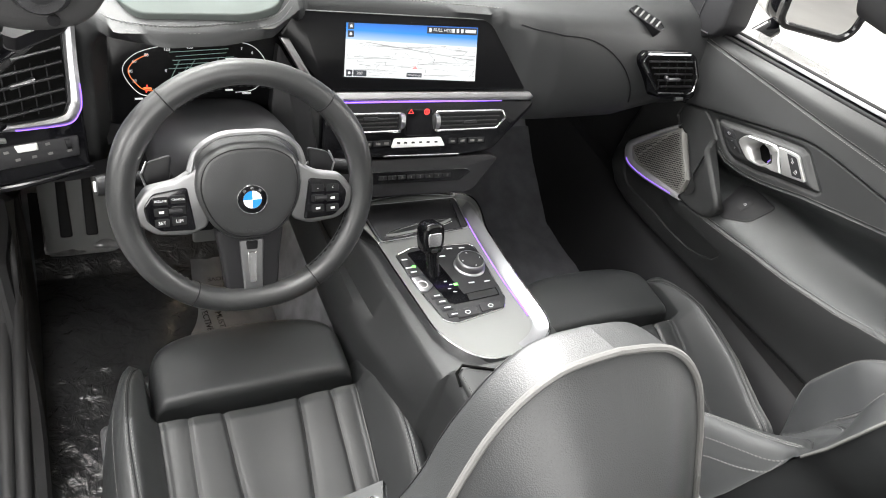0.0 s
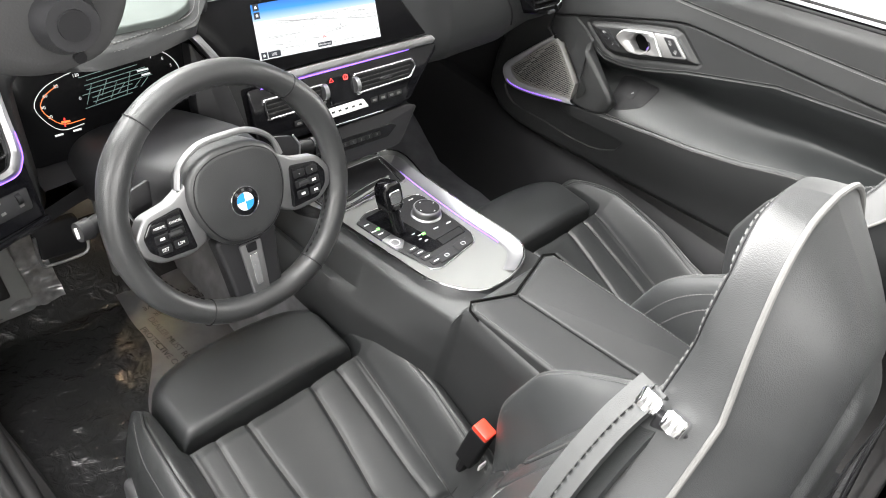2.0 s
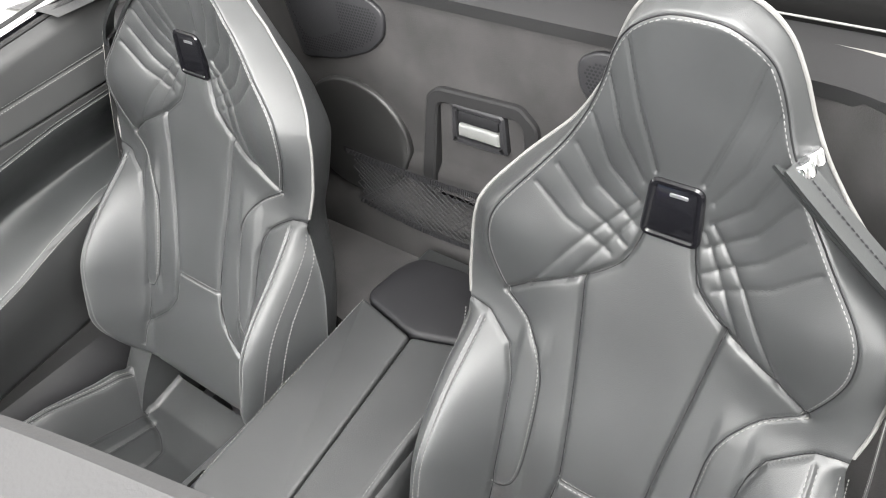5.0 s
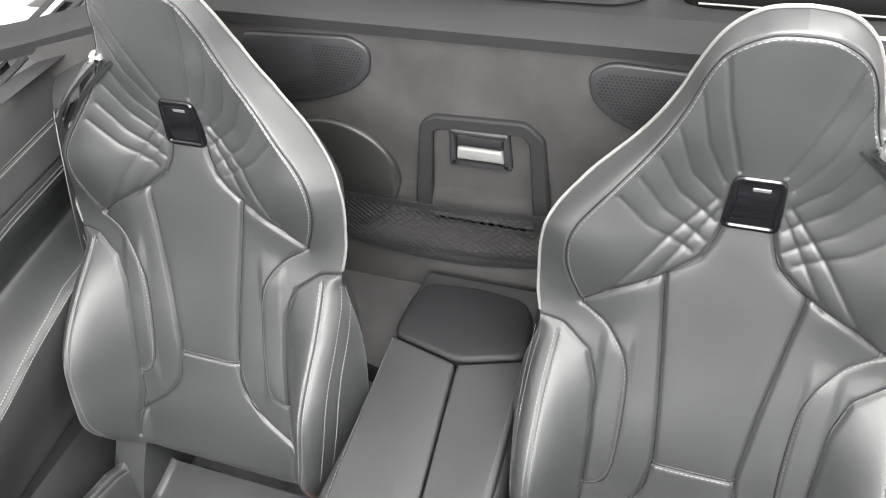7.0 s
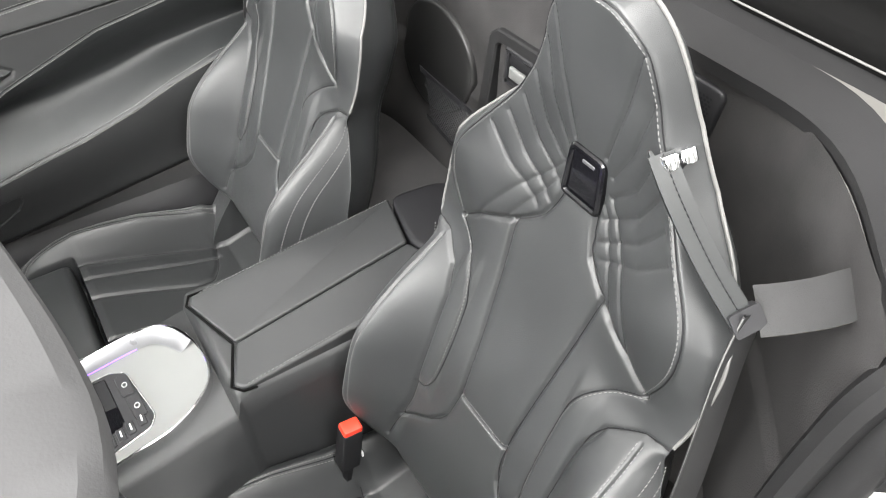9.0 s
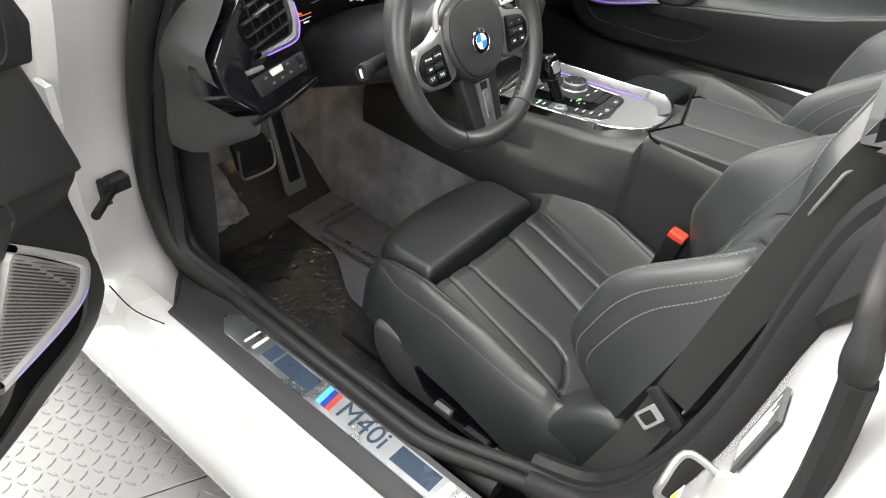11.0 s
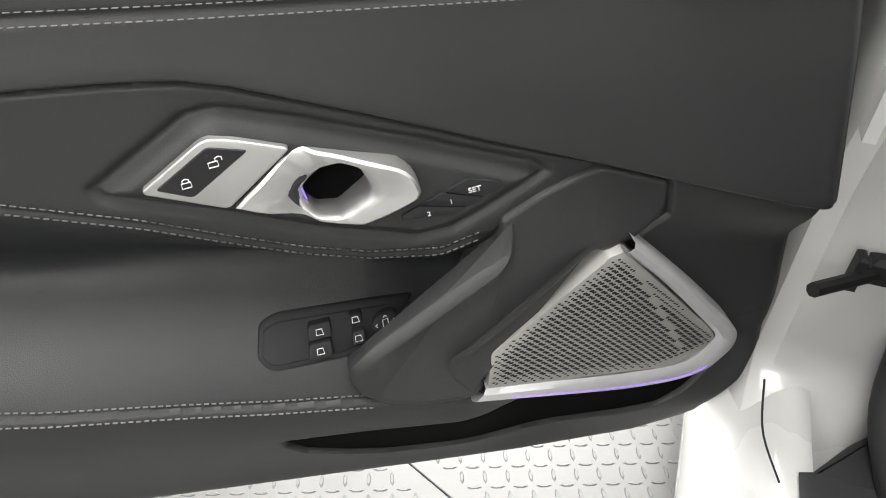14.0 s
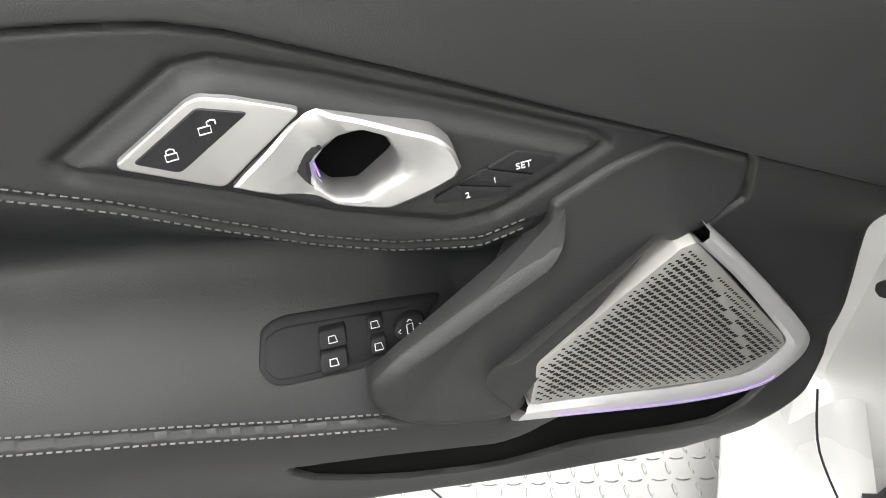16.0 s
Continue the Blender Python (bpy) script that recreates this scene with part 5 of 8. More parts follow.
# ---- cargo net ----
def build_net():
    net = thing("cargo_net", (0.06, 0.02, 0.60), "black stretched cargo net behind the console", "cargo net")

    def on(a, b):
        """a across 0..1, b up 0..1"""
        x = 0.245 - 0.365 * a
        return Vector((x, 0.012 + 0.010 * b + 0.008 * math.sin(a * math.pi), 0.650 + 0.108 * b + 0.012 * a - 0.012 * math.sin(a * math.pi) * (1 - b)))

    bm = bmesh.new()
    n = 26
    for i in range(-9, n + 1):
        for d in (1, -1):
            a0 = i / n if d > 0 else (i + 9) / n
            pts = [(a0 + d * t * 9 / n, t) for t in np.linspace(0, 1, 7)]
            pts = [on(a, b) for a, b in pts if 0 <= a <= 1]
            if len(pts) > 1:
                tube(pts, 0.0009, 4, bm=bm)
    tagged(part("mesh_cord", bm, SOFT_BLACK, net), kind="stuff")
    for b in (0, 1):
        P = [[on(a, b) + Vector((0, 0.003, -0.006)), on(a, b) + Vector((0, 0.0045, 0)), on(a, b) + Vector((0, 0.003, 0.006))] for a in np.linspace(-0.02, 1.02, 40)]
        t = part("edge_band", sheet(P), SOFT_BLACK, net, "ribbed elastic edge band")
        bm = bmesh.new()
        for a in np.linspace(0, 1, 110):
            block(bm, on(a, b) + Vector((0, 0.005, 0)), (0.0016, 0.0012, 0.011))
        tagged(part("band_ribs", bm, PLASTIC, t), kind="stuff")
    return net


build_net()


# ---- steering wheel ----
def build_wheel():
    m = axes((-0.375, 0.768, 0.783), (1, 0, 0), (0, 0.407, 0.914))
    to = onto(m)
    wh = thing("steering_wheel", m @ Vector((0, 0, -0.08)), "black leather sports steering wheel with satin silver spokes", "steering wheel")
    leather = material("wheel_leather", (0.026, 0.0268, 0.0275), 0.34, 0, 0.25, 0.0012, 0.1, 0.05, "cell", spec=0.6)
    R = 0.1575
    ang = np.linspace(0, 2 * np.pi, 120, endpoint=False)
    rows = []
    for t in ang:
        thick = 0.0165 + 0.0022 * math.exp(-((abs(math.sin(t - math.radians(35) + 0)) - 0) / 0.35) ** 2) * 0
        thick += 0.0025 * (math.exp(-((t - math.radians(30)) / 0.25) ** 2) + math.exp(-((t - math.radians(150)) / 0.25) ** 2))
        rad = R - 0.004 * math.exp(-((t - 1.5 * math.pi) / 0.35) ** 2)
        cx, cy = math.cos(t), math.sin(t)
        rows.append([to((rad + thick * math.cos(p)) * cx, (rad + thick * math.cos(p)) * cy, 1.12 * thick * math.sin(p)) for p in np.linspace(0, 2 * np.pi, 16, endpoint=False)])
    part("rim", sheet(rows, wrap=True, wrap_rows=True), leather, wh)
    for deg in (48, 128, 240, 303):
        t = radians(deg)
        ring = [to((R + 0.0172 * math.cos(p)) * math.cos(t), (R + 0.0172 * math.cos(p)) * math.sin(t), 0.0192 * math.sin(p)) for p in np.linspace(0, 2 * np.pi, 18, endpoint=False)]
        part("rim_seam", tube(ring, 0.0009, 5, True), SOFT_BLACK, wh)
    bm = bmesh.new()
    for a0, a1 in ((-55, -10), (190, 235), (50, 126)):
        arc = [(math.cos(radians(a)), math.sin(radians(a))) for a in np.linspace(a0, a1, 40)]
        stitches([to((R - 0.0172) * x, (R - 0.0172) * y, 0.002) for x, y in arc], np.array([m.to_3x3() @ Vector((-x, -y, 0.2)) for x, y in arc]), bm, 0.0055, 0.003, 0.0012)
    tagged(part("rim_stitching", bm, SOFT_BLACK, wh), kind="stuff")
    # hub pad
    hub = spline([(-0.070, 0.018), (-0.060, 0.050), (-0.033, 0.067), (0.0, 0.070), (0.033, 0.067), (0.060, 0.050), (0.068, 0.018), (0.062, -0.018), (0.043, -0.047), (0.018, -0.060), (-0.018, -0.060), (-0.043, -0.047), (-0.062, -0.018)], 60, True)
    pad = part("airbag_pad", plate(hub, -0.03, 0.018, 0.012, 6, to), leather, wh, "black leather airbag pad", sharp=60)
    part("pad_seam", tube([to(x * 0.90, y * 0.90, 0.0162) for x, y in hub], 0.0012, 6, True), SOFT_BLACK, pad)
    letters("airbag_text", "AIRBAG", 0.0065, m @ Matrix.Translation((0, -0.048, 0.0182)), leather, pad)
    # emblem: a plain ring with four quarters
    e = m @ Matrix.Translation((0, -0.004, 0.018))
    disc = [(0.0195 * math.cos(t), 0.0195 * math.sin(t)) for t in np.linspace(0, 2 * np.pi, 40, endpoint=False)]
    em = part("emblem", plate(disc, 0, 0.0022, 0.0008, 2, onto(e)), GLOSS, pad, "round emblem with blue and white quarters")
    part("emblem_rim", tube([e @ Vector((0.0192 * math.cos(t), 0.0192 * math.sin(t), 0.002)) for t in np.linspace(0, 2 * np.pi, 40, endpoint=False)], 0.0008, 6, True), CHROME, em)
    part("emblem_rim", tube([e @ Vector((0.0122 * math.cos(t), 0.0122 * math.sin(t), 0.0022)) for t in np.linspace(0, 2 * np.pi, 40, endpoint=False)], 0.0005, 6, True), CHROME, em)
    for k in range(4):
        q = [(0, 0)] + [(0.0118 * math.cos(t), 0.0118 * math.sin(t)) for t in np.linspace(k * math.pi / 2, (k + 1) * math.pi / 2, 10)]
        part("emblem_quarter", plate(q, 0.001, 0.0028, 0, to=onto(e)), WHITE if k % 2 == 0 else BLUE, em)
    for a in (50, 90, 130):
        t = radians(a)
        part("emblem_mark", block(bmesh.new(), e @ Vector((0.0157 * math.cos(t), 0.0157 * math.sin(t), 0.0024)), (0.004, 0.0035, 0.0006), e.to_3x3().to_4x4() @ Matrix.Rotation(t - math.pi / 2, 4, "Z")), CHROME, em)
    # silver yoke behind the pad with both switch pods
    for s in (1, -1):
        q = [(0.052 * s, 0.052), (0.069 * s, 0.036), (0.092 * s, 0.0225), (0.128 * s, 0.016), (0.143 * s, -0.006), (0.140 * s, -0.030), (0.120 * s, -0.046), (0.080 * s, -0.050), (0.055 * s, -0.040), (0.052 * s, 0.0)]
        sp = part("spoke_trim", plate(rounded(q, 0.008), -0.012, 0.0075, 0.004, 3, to), WHEEL_SILVER, wh, "satin silver spoke trim")
        q = [(0.079 * s, 0.016), (0.121 * s, 0.010), (0.133 * s, -0.007), (0.130 * s, -0.026), (0.114 * s, -0.0405), (0.071 * s, -0.0425)]
        pod = part("switch_pod", plate(rounded(q, 0.005), 0.0, 0.0098, 0.002, 2, to), GLOSS, sp, "black switch pod")
        for r in range(3):
            for c in range(2):
                x, y = (0.091 + 0.021 * c) * s, 0.0015 - 0.0145 * r - 0.001 * c
                k = part("switch", plate(rounded([(x - 0.009, y - 0.0055), (x + 0.009, y - 0.0055), (x + 0.009, y + 0.0055), (x - 0.009, y + 0.0055)], 0.002), 0.008, 0.0108, 0.0008, 1, to), SOFT_BLACK, pod)
                word = {(-1, 0, 1): "RESUME", (-1, 0, 0): "CANCEL", (-1, 2, 1): "SET", (-1, 2, 0): "LIM", (1, 0, 0): "-", (1, 0, 1): "+"}.get((s, r, c))
                if word:
                    letters("switch_text", word, 0.0042 if len(word) > 3 else 0.006, m @ Matrix.Translation((x, y, 0.0109)), WHITE, k)
                else:
                    part("switch_mark", block(bmesh.new(), to(x, y, 0.0110), (0.006, 0.003, 0.0004), m.to_3x3().to_4x4()), WHITE, k)
        roller = [to((0.095 + 0.0) * s + d, -0.0135, 0.0105) for d in (-0.008, 0.008)]
        part("thumb_roller", tube(roller, 0.0035, 10), PLASTIC, pod)
        # shift paddle behind the spoke
        q = [(0.090 * s, 0.048), (0.120 * s, 0.040), (0.128 * s, 0.024), (0.122 * s, 0.004), (0.095 * s, 0.012)]
        pd = part("shift_paddle", plate(rounded(q, 0.006), -0.040, -0.034, 0.002, 2, to), PLASTIC, wh, "dark shift paddle")
        part("paddle_edge", tube([to(0.121 * s, 0.041, -0.035), to(0.129 * s, 0.024, -0.035), to(0.123 * s, 0.004, -0.035)], 0.0016, 6), SILVER, pd)
    arch = spline([(-0.074, 0.034), (-0.064, 0.060), (-0.036, 0.078), (0.0, 0.081), (0.036, 0.078), (0.064, 0.060), (0.074, 0.034)], 40)
    part("yoke_arch", tube([to(x, y, 0.002) for x, y in arch], 0.0048, 8, squash=0.8), WHEEL_SILVER, wh, "satin silver arch over the airbag pad")
    # lower double spoke
    q = [(-0.046, -0.050), (0.046, -0.050), (0.040, -0.09), (0.035, -0.150), (-0.035, -0.150), (-0.040, -0.09)]
    part("lower_spoke", plate(rounded(q, 0.008), -0.022, 0.001, 0.006, 4, to), PLASTIC, wh, "dark lower spoke")
    q = [(-0.0165, -0.066), (0.0165, -0.066), (0.012, -0.151), (-0.012, -0.151)]
    ls = part("spoke_insert", plate(rounded(q, 0.003), -0.004, 0.0045, 0.0015, 2, to), WHEEL_SILVER, wh, "brushed silver spoke insert")
    part("insert_groove", plate(rounded([(-0.006, -0.083), (0.006, -0.083), (0.005, -0.128), (-0.005, -0.128)], 0.003), 0.002, 0.0052, 0.0005, 1, to), CHROME, ls)
    part("spoke_key", plate(rounded([(-0.008, -0.067), (0.008, -0.067), (0.007, -0.079), (-0.007, -0.079)], 0.002), 0.002, 0.0062, 0.0008, 1, to), SOFT_BLACK, ls)
    for i, mat in enumerate((SKYBLUE, NAVY, RED)):
        x = -0.0075 + 0.003 * i
        part("colour_stripe", plate([(x, -0.147), (x + 0.003, -0.147), (x + 0.0042, -0.1415), (x + 0.0012, -0.1415)], 0.004, 0.0052, 0, to=to), mat, ls)
    part("badge_letter", plate([(0.0015, -0.147), (0.009, -0.147), (0.0098, -0.1415), (0.0027, -0.1415)], 0.004, 0.0052, 0, to=to), WHITE, ls)
    # column shroud and stalks
    secs = []
    for h, w, t in ((-0.035, 0.066, 0.045), (-0.06, 0.085, 0.052), (-0.12, 0.10, 0.058), (-0.22, 0.105, 0.06), (-0.34, 0.105, 0.06)):
        secs.append([to(w * math.copysign(abs(math.cos(p)) ** 0.6, math.cos(p)), 0.012 + t * math.copysign(abs(math.sin(p)) ** 0.7, math.sin(p)), h) for p in np.linspace(0, 2 * np.pi, 28, endpoint=False)])
    bm = sheet(secs, wrap=True)
    part("column_shroud", bm, PLASTIC, wh, "dark grey steering column shroud")
    for s in (1, -1):
        st = part("column_stalk", tube(spline([to(0.06 * s, 0.005, -0.075), to(0.12 * s, 0.010, -0.070), to(0.170 * s, 0.006, -0.062)], 10), [0.009, 0.008, 0.0075, 0.0075, 0.0085, 0.010, 0.011, 0.0115, 0.0115, 0.010], 10), SOFT_BLACK, wh, "black control stalk")
        part("stalk_end", tube([to(0.166 * s, 0.006, -0.063), to(0.182 * s, 0.006, -0.060)], [0.0135, 0.0125], 14), PLASTIC, st)
        part("stalk_mark", tube([to((0.183) * s, 0.006 + 0.006, -0.0595), to(0.183 * s, -0.001, -0.0595)], 0.002, 6), WHITE, st)
    return wh


build_wheel()


# ---- dashboard ----
DASH = [  # x, then eight (y, z) from the windscreen base over the top and face to the underside
    (-0.73, (1.45, 0.93), (1.20, 0.925), (1.08, 0.905), (1.040, 0.885), (1.080, 0.80), (1.120, 0.70), (1.14, 0.660), (1.30, 0.64)),
    (-0.665, (1.47, 0.935), (1.20, 0.925), (1.08, 0.908), (1.040, 0.888), (1.060, 0.80), (1.060, 0.70), (1.08, 0.660), (1.30, 0.63)),
    (-0.62, (1.48, 0.94), (1.20, 0.925), (1.08, 0.910), (1.040, 0.890), (1.000, 0.80), (0.975, 0.69), (1.03, 0.640), (1.30, 0.62)),
    (-0.545, (1.50, 0.95), (1.20, 0.92), (1.06, 0.912), (1.010, 0.893), (1.010, 0.80), (0.980, 0.69), (1.03, 0.640), (1.30, 0.62)),
    (-0.512, (1.50, 0.95), (1.18, 0.915), (1.02, 0.909), (0.970, 0.889), (1.10, 0.850), (1.085, 0.70), (1.06, 0.660), (1.30, 0.64)),
    (-0.447, (1.52, 0.96), (1.18, 0.915), (1.005, 0.909), (0.953, 0.887), (1.10, 0.850), (1.085, 0.70), (1.06, 0.660), (1.30, 0.63)),
    (-0.372, (1.52, 0.96), (1.18, 0.915), (1.010, 0.909), (0.960, 0.887), (1.10, 0.850), (1.085, 0.70), (1.06, 0.660), (1.30, 0.63)),
    (-0.295, (1.52, 0.96), (1.18, 0.912), (1.030, 0.907), (0.984, 0.886), (1.11, 0.848), (1.085, 0.70), (1.06, 0.660), (1.30, 0.62)),
    (-0.250, (1.52, 0.96), (1.20, 0.91), (1.085, 0.902), (1.045, 0.884), (1.115, 0.845), (1.085, 0.70), (1.06, 0.660), (1.30, 0.62)),
    (-0.215, (1.52, 0.96), (1.22, 0.91), (1.10, 0.895), (1.095, 0.880), (1.075, 0.79), (1.010, 0.66), (1.05, 0.610), (1.30, 0.55)),
    (0.09, (1.52, 0.96), (1.22, 0.92), (1.06, 0.898), (1.055, 0.885), (1.050, 0.79), (0.985, 0.68), (1.03, 0.610), (1.30, 0.55)),
    (0.135, (1.52, 0.96), (1.22, 0.92), (1.055, 0.903), (1.040, 0.885), (1.035, 0.80), (1.010, 0.735), (1.04, 0.680), (1.30, 0.58)),
    (0.175, (1.52, 0.96), (1.22, 0.92), (1.048, 0.905), (1.018, 0.885), (1.004, 0.81), (1.000, 0.740), (1.04, 0.685), (1.30, 0.59)),
    (0.23, (1.52, 0.96), (1.22, 0.92), (1.045, 0.905), (1.010, 0.885), (0.988, 0.81), (0.982, 0.745), (1.02, 0.695), (1.30, 0.60)),
    (0.42, (1.50, 0.95), (1.22, 0.92), (1.07, 0.900), (1.035, 0.880), (1.000, 0.81), (0.995, 0.735), (1.05, 0.680), (1.30, 0.62)),
    (0.56, (1.48, 0.94), (1.22, 0.915), (1.10, 0.890), (1.065, 0.868), (1.035, 0.81), (1.035, 0.720), (1.09, 0.680), (1.30, 0.62)),
    (0.70, (1.45, 0.93), (1.22, 0.91), (1.10, 0.885), (1.065, 0.865), (1.035, 0.80), (1.035, 0.715), (1.09, 0.680), (1.30, 0.62))]


def build_dash():
    d = thing("dashboard", (0, 1.2, 0.55), "black leather dashboard with gloss black panels and silver trim", "dashboard", kind="")
    xs = np.r_[np.linspace(-0.73, -0.50, 36), np.linspace(-0.495, -0.26, 20), np.linspace(-0.255, -0.19, 14), np.linspace(-0.18, 0.08, 14), np.linspace(0.085, 0.25, 24), np.linspace(0.26, 0.70, 30)]
    P = []
    for x in xs:
        prof = [(np.interp(x, [r[0] for r in DASH], [r[k][0] for r in DASH]), np.interp(x, [r[0] for r in DASH], [r[k][1] for r in DASH])) for k in range(1, 9)]
        P.append([(x, y, z) for y, z in spline(prof, 44)])
    part("dash_body", sheet(P), LEATHER_DASH, d, "black leather dash cover", sharp=70)
    bm = bmesh.new()
    lip = spline([(-0.535, 1.008), (-0.512, 0.970), (-0.447, 0.953), (-0.372, 0.960), (-0.295, 0.984), (-0.256, 1.035)], 60)
    stitches([(x, y + 0.014, 0.9005) for x, y in lip], (0, -0.3, 0.95), bm)
    stitches([(x, y + 0.026, 0.9055) for x, y in lip], (0, -0.3, 0.95), bm)
    stitches([(x, 1.10 - 0.12 * (x + 0.2), 0.9015) for x in np.linspace(-0.2, 0.12, 30)], (0, 0, 1), bm)
    tagged(part("dash_stitching", bm, THREAD, d), kind="stuff")
    # head-up glass behind the cluster brow, its pale reflection put into a matt colour
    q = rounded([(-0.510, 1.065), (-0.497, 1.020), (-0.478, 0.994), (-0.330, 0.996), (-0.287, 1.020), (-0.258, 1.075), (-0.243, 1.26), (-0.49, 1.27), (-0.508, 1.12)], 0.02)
    part("display_glass", plate(q, 0.890, 0.9195, 0.003, 3, lambda a, b, h: (a, b, h + 0.03 * (b - 1.11))), material("display_cover", (0.078, 0.088, 0.084), 0.8, 0, 0, 0.001, 0.06, 0.05, spec=0.03, wear=0.0), d, "head-up display cover, pale reflection put into its matt colour")
    # round speaker in the middle of the dash top
    c = (0.02, 1.17)
    q = [(c[0] + 0.045 * math.cos(t), c[1] + 0.045 * math.sin(t)) for t in np.linspace(0, 2 * np.pi, 36, endpoint=False)]
    part("dash_speaker", plate(q, 0.90, 0.918, 0.004, 2), SOFT_BLACK, d, "round black speaker grille")

    # ---- centre stack on one sloping plane turned to the driver ----
    S0 = Vector((-0.159, 1.037, 0.784))
    w, up = Vector((0.9936, -0.1132, 0)), Vector((0.048, 0.420, 0.906))
    m = axes(S0, w, up)
    to = onto(m)
    q = rounded([(-0.086, 0.101), (0.245, 0.109), (0.262, 0.098), (0.338, -0.006), (-0.030, -0.024), (-0.108, 0.062)], 0.006)
    hous = part("screen_housing", plate(q, -0.04, 0.002, 0.002, 2, to), SCREEN_BLACK, d, "gloss black screen housing")
    part("housing_edge", tube([to(-0.086, 0.1015, 0.002), to(0.245, 0.1095, 0.002)], 0.0009, 6), SILVER_PAINT, hous)
    q = [(-0.017, -0.0255), (0.3445, -0.0095), (0.354, -0.0185), (0.345, -0.0255), (-0.017, -0.0395)]
    part("silver_strip", plate(rounded(q, 0.002), -0.02, 0.009, 0.003, 3, to), SILVER, d, "satin silver trim strip")
    part("light_line", tube([to(-0.012, -0.0425, 0.006), to(0.29, -0.0275, 0.006)], 0.0016, 6), PURPLE, d, "purple ambient light line")
    q = rounded([(-0.035, -0.042), (0.356, -0.0265), (0.354, -0.038), (0.282, -0.118), (0.23, -0.127), (-0.035, -0.140)], 0.006)
    pan = part("vent_panel", plate(q, -0.04, 0.004, 0.002, 2, to), GLOSS, d, "gloss black vent panel")
    blade = material("vent_blade", (0.012, 0.012, 0.012), 0.4)
    for k, (o, n0) in enumerate((([(0.166, -0.050), (0.294, -0.0435), (0.3045, -0.059), (0.287, -0.080), (0.167, -0.088)], 1), ([(-0.012, -0.0605), (0.1035, -0.055), (0.105, -0.090), (-0.010, -0.097)], -1))):
        o = rounded(o, 0.004)
        v = part("air_vent", plate(o, 0.0, 0.0046, 0, to=to), SOFT_BLACK, pan, "black air vent with silver frame")
        part("vent_frame", frame_ring(o, inset(o, 0.0042), 0.002, 0.0085, 0.0015, to), CHROME, v)
        x0, x1 = (0.172, 0.290) if n0 > 0 else (-0.006, 0.100)
        for j in range(4):
            b0 = -0.0545 - 0.0075 * j if n0 > 0 else -0.0645 - 0.0072 * j
            part("vent_blade", plate([(x0, b0 - 0.001), (x1 - (0.004 if j > 1 else 0), b0 + 0.005), (x1 - (0.004 if j > 1 else 0), b0 + 0.007), (x0, b0 + 0.001)], 0.003, 0.0072, 0, to=to), blade, v)
        xm = (x0 + x1) / 2
        part("vent_tab", plate(rounded([(xm - 0.012, -0.072), (xm + 0.014, -0.070), (xm + 0.014, -0.064), (xm - 0.012, -0.066)], 0.002), 0.005, 0.0095, 0.001, 1, to), PLASTIC, v)
        kx = 0.168 if n0 > 0 else 0.1035
        part("vent_wheel", tube([to(kx - 0.004, -0.0695, 0.006), to(kx + 0.004, -0.0695, 0.006)], 0.0135, 20), SILVER, v, "ribbed silver vent wheel")
    q = rounded([(0.113, -0.050), (0.160, -0.048), (0.160, -0.094), (0.113, -0.096)], 0.003)
    cb = part("button_block", plate(q, 0.002, 0.0062, 0.001, 1, to), GLOSS, pan)
    part("hazard_light", tube([to(0.1155, -0.0565, 0.0066), to(0.1245, -0.056, 0.0066), to(0.120, -0.0495, 0.0066)], 0.0009, 5, True), RED_LED, cb, "red hazard triangle")
    part("airbag_light", tube([to(0.149 + 0.0045 * math.cos(t), -0.0525 + 0.0045 * math.sin(t), 0.0066) for t in np.linspace(0, 2 * np.pi, 16, endpoint=False)], 0.0009, 5, True), RED_LED, cb)
    part("airbag_light", tube([to(0.149, -0.055, 0.0066), to(0.149, -0.050, 0.0066)], 0.0008, 5), RED_LED, cb)
    q = rounded([(0.0925, -0.1015), (0.179, -0.0965), (0.1885, -0.1125), (0.0875, -0.1185)], 0.003)
    tb = part("climate_keys", plate(q, 0.002, 0.0085, 0.002, 2, to), material("pale_key_plastic", (0.66, 0.66, 0.65), 0.4), pan, "pale silver climate keys")
    for a in (0.100, 0.113, 0.127, 0.141, 0.155, 0.170):
        part("key_mark", block(bmesh.new(), to(a, -0.107 + 0.05 * (a - 0.13), 0.0087), (0.006, 0.0035, 0.0004), m.to_3x3().to_4x4()), PLASTIC, tb)
    for a, b in ((0.203, -0.104), (0.222, -0.103), (0.241, -0.102), (0.257, -0.101), (0.046, -0.1125), (0.064, -0.1115), (0.079, -0.110)):
        k = part("climate_button", plate(rounded([(a - 0.008, b - 0.0055), (a + 0.008, b - 0.0045), (a + 0.008, b + 0.006), (a - 0.008, b + 0.005)], 0.0015), 0.002, 0.0058, 0.001, 1, to), SOFT_BLACK, pan)
        part("button_mark", block(bmesh.new(), to(a, b, 0.006), (0.008, 0.004, 0.0004), m.to_3x3().to_4x4()), PIPING, k)
    part("slot_line", plate(rounded([(0.075, -0.1325), (0.218, -0.126), (0.217, -0.1285), (0.076, -0.135)], 0.001), 0.002, 0.006, 0.0005, 1, to), CHROME, pan)
    # lower strip with numbered keys, set back a little
    q = rounded([(0.0, -0.146), (0.280, -0.128), (0.302, -0.134), (0.256, -0.196), (0.240, -0.202), (0.0, -0.214)], 0.008)
    ls = part("key_strip", plate(q, -0.05, -0.002, 0.004, 3, to), PLASTIC, d, "dark grey strip of memory keys")
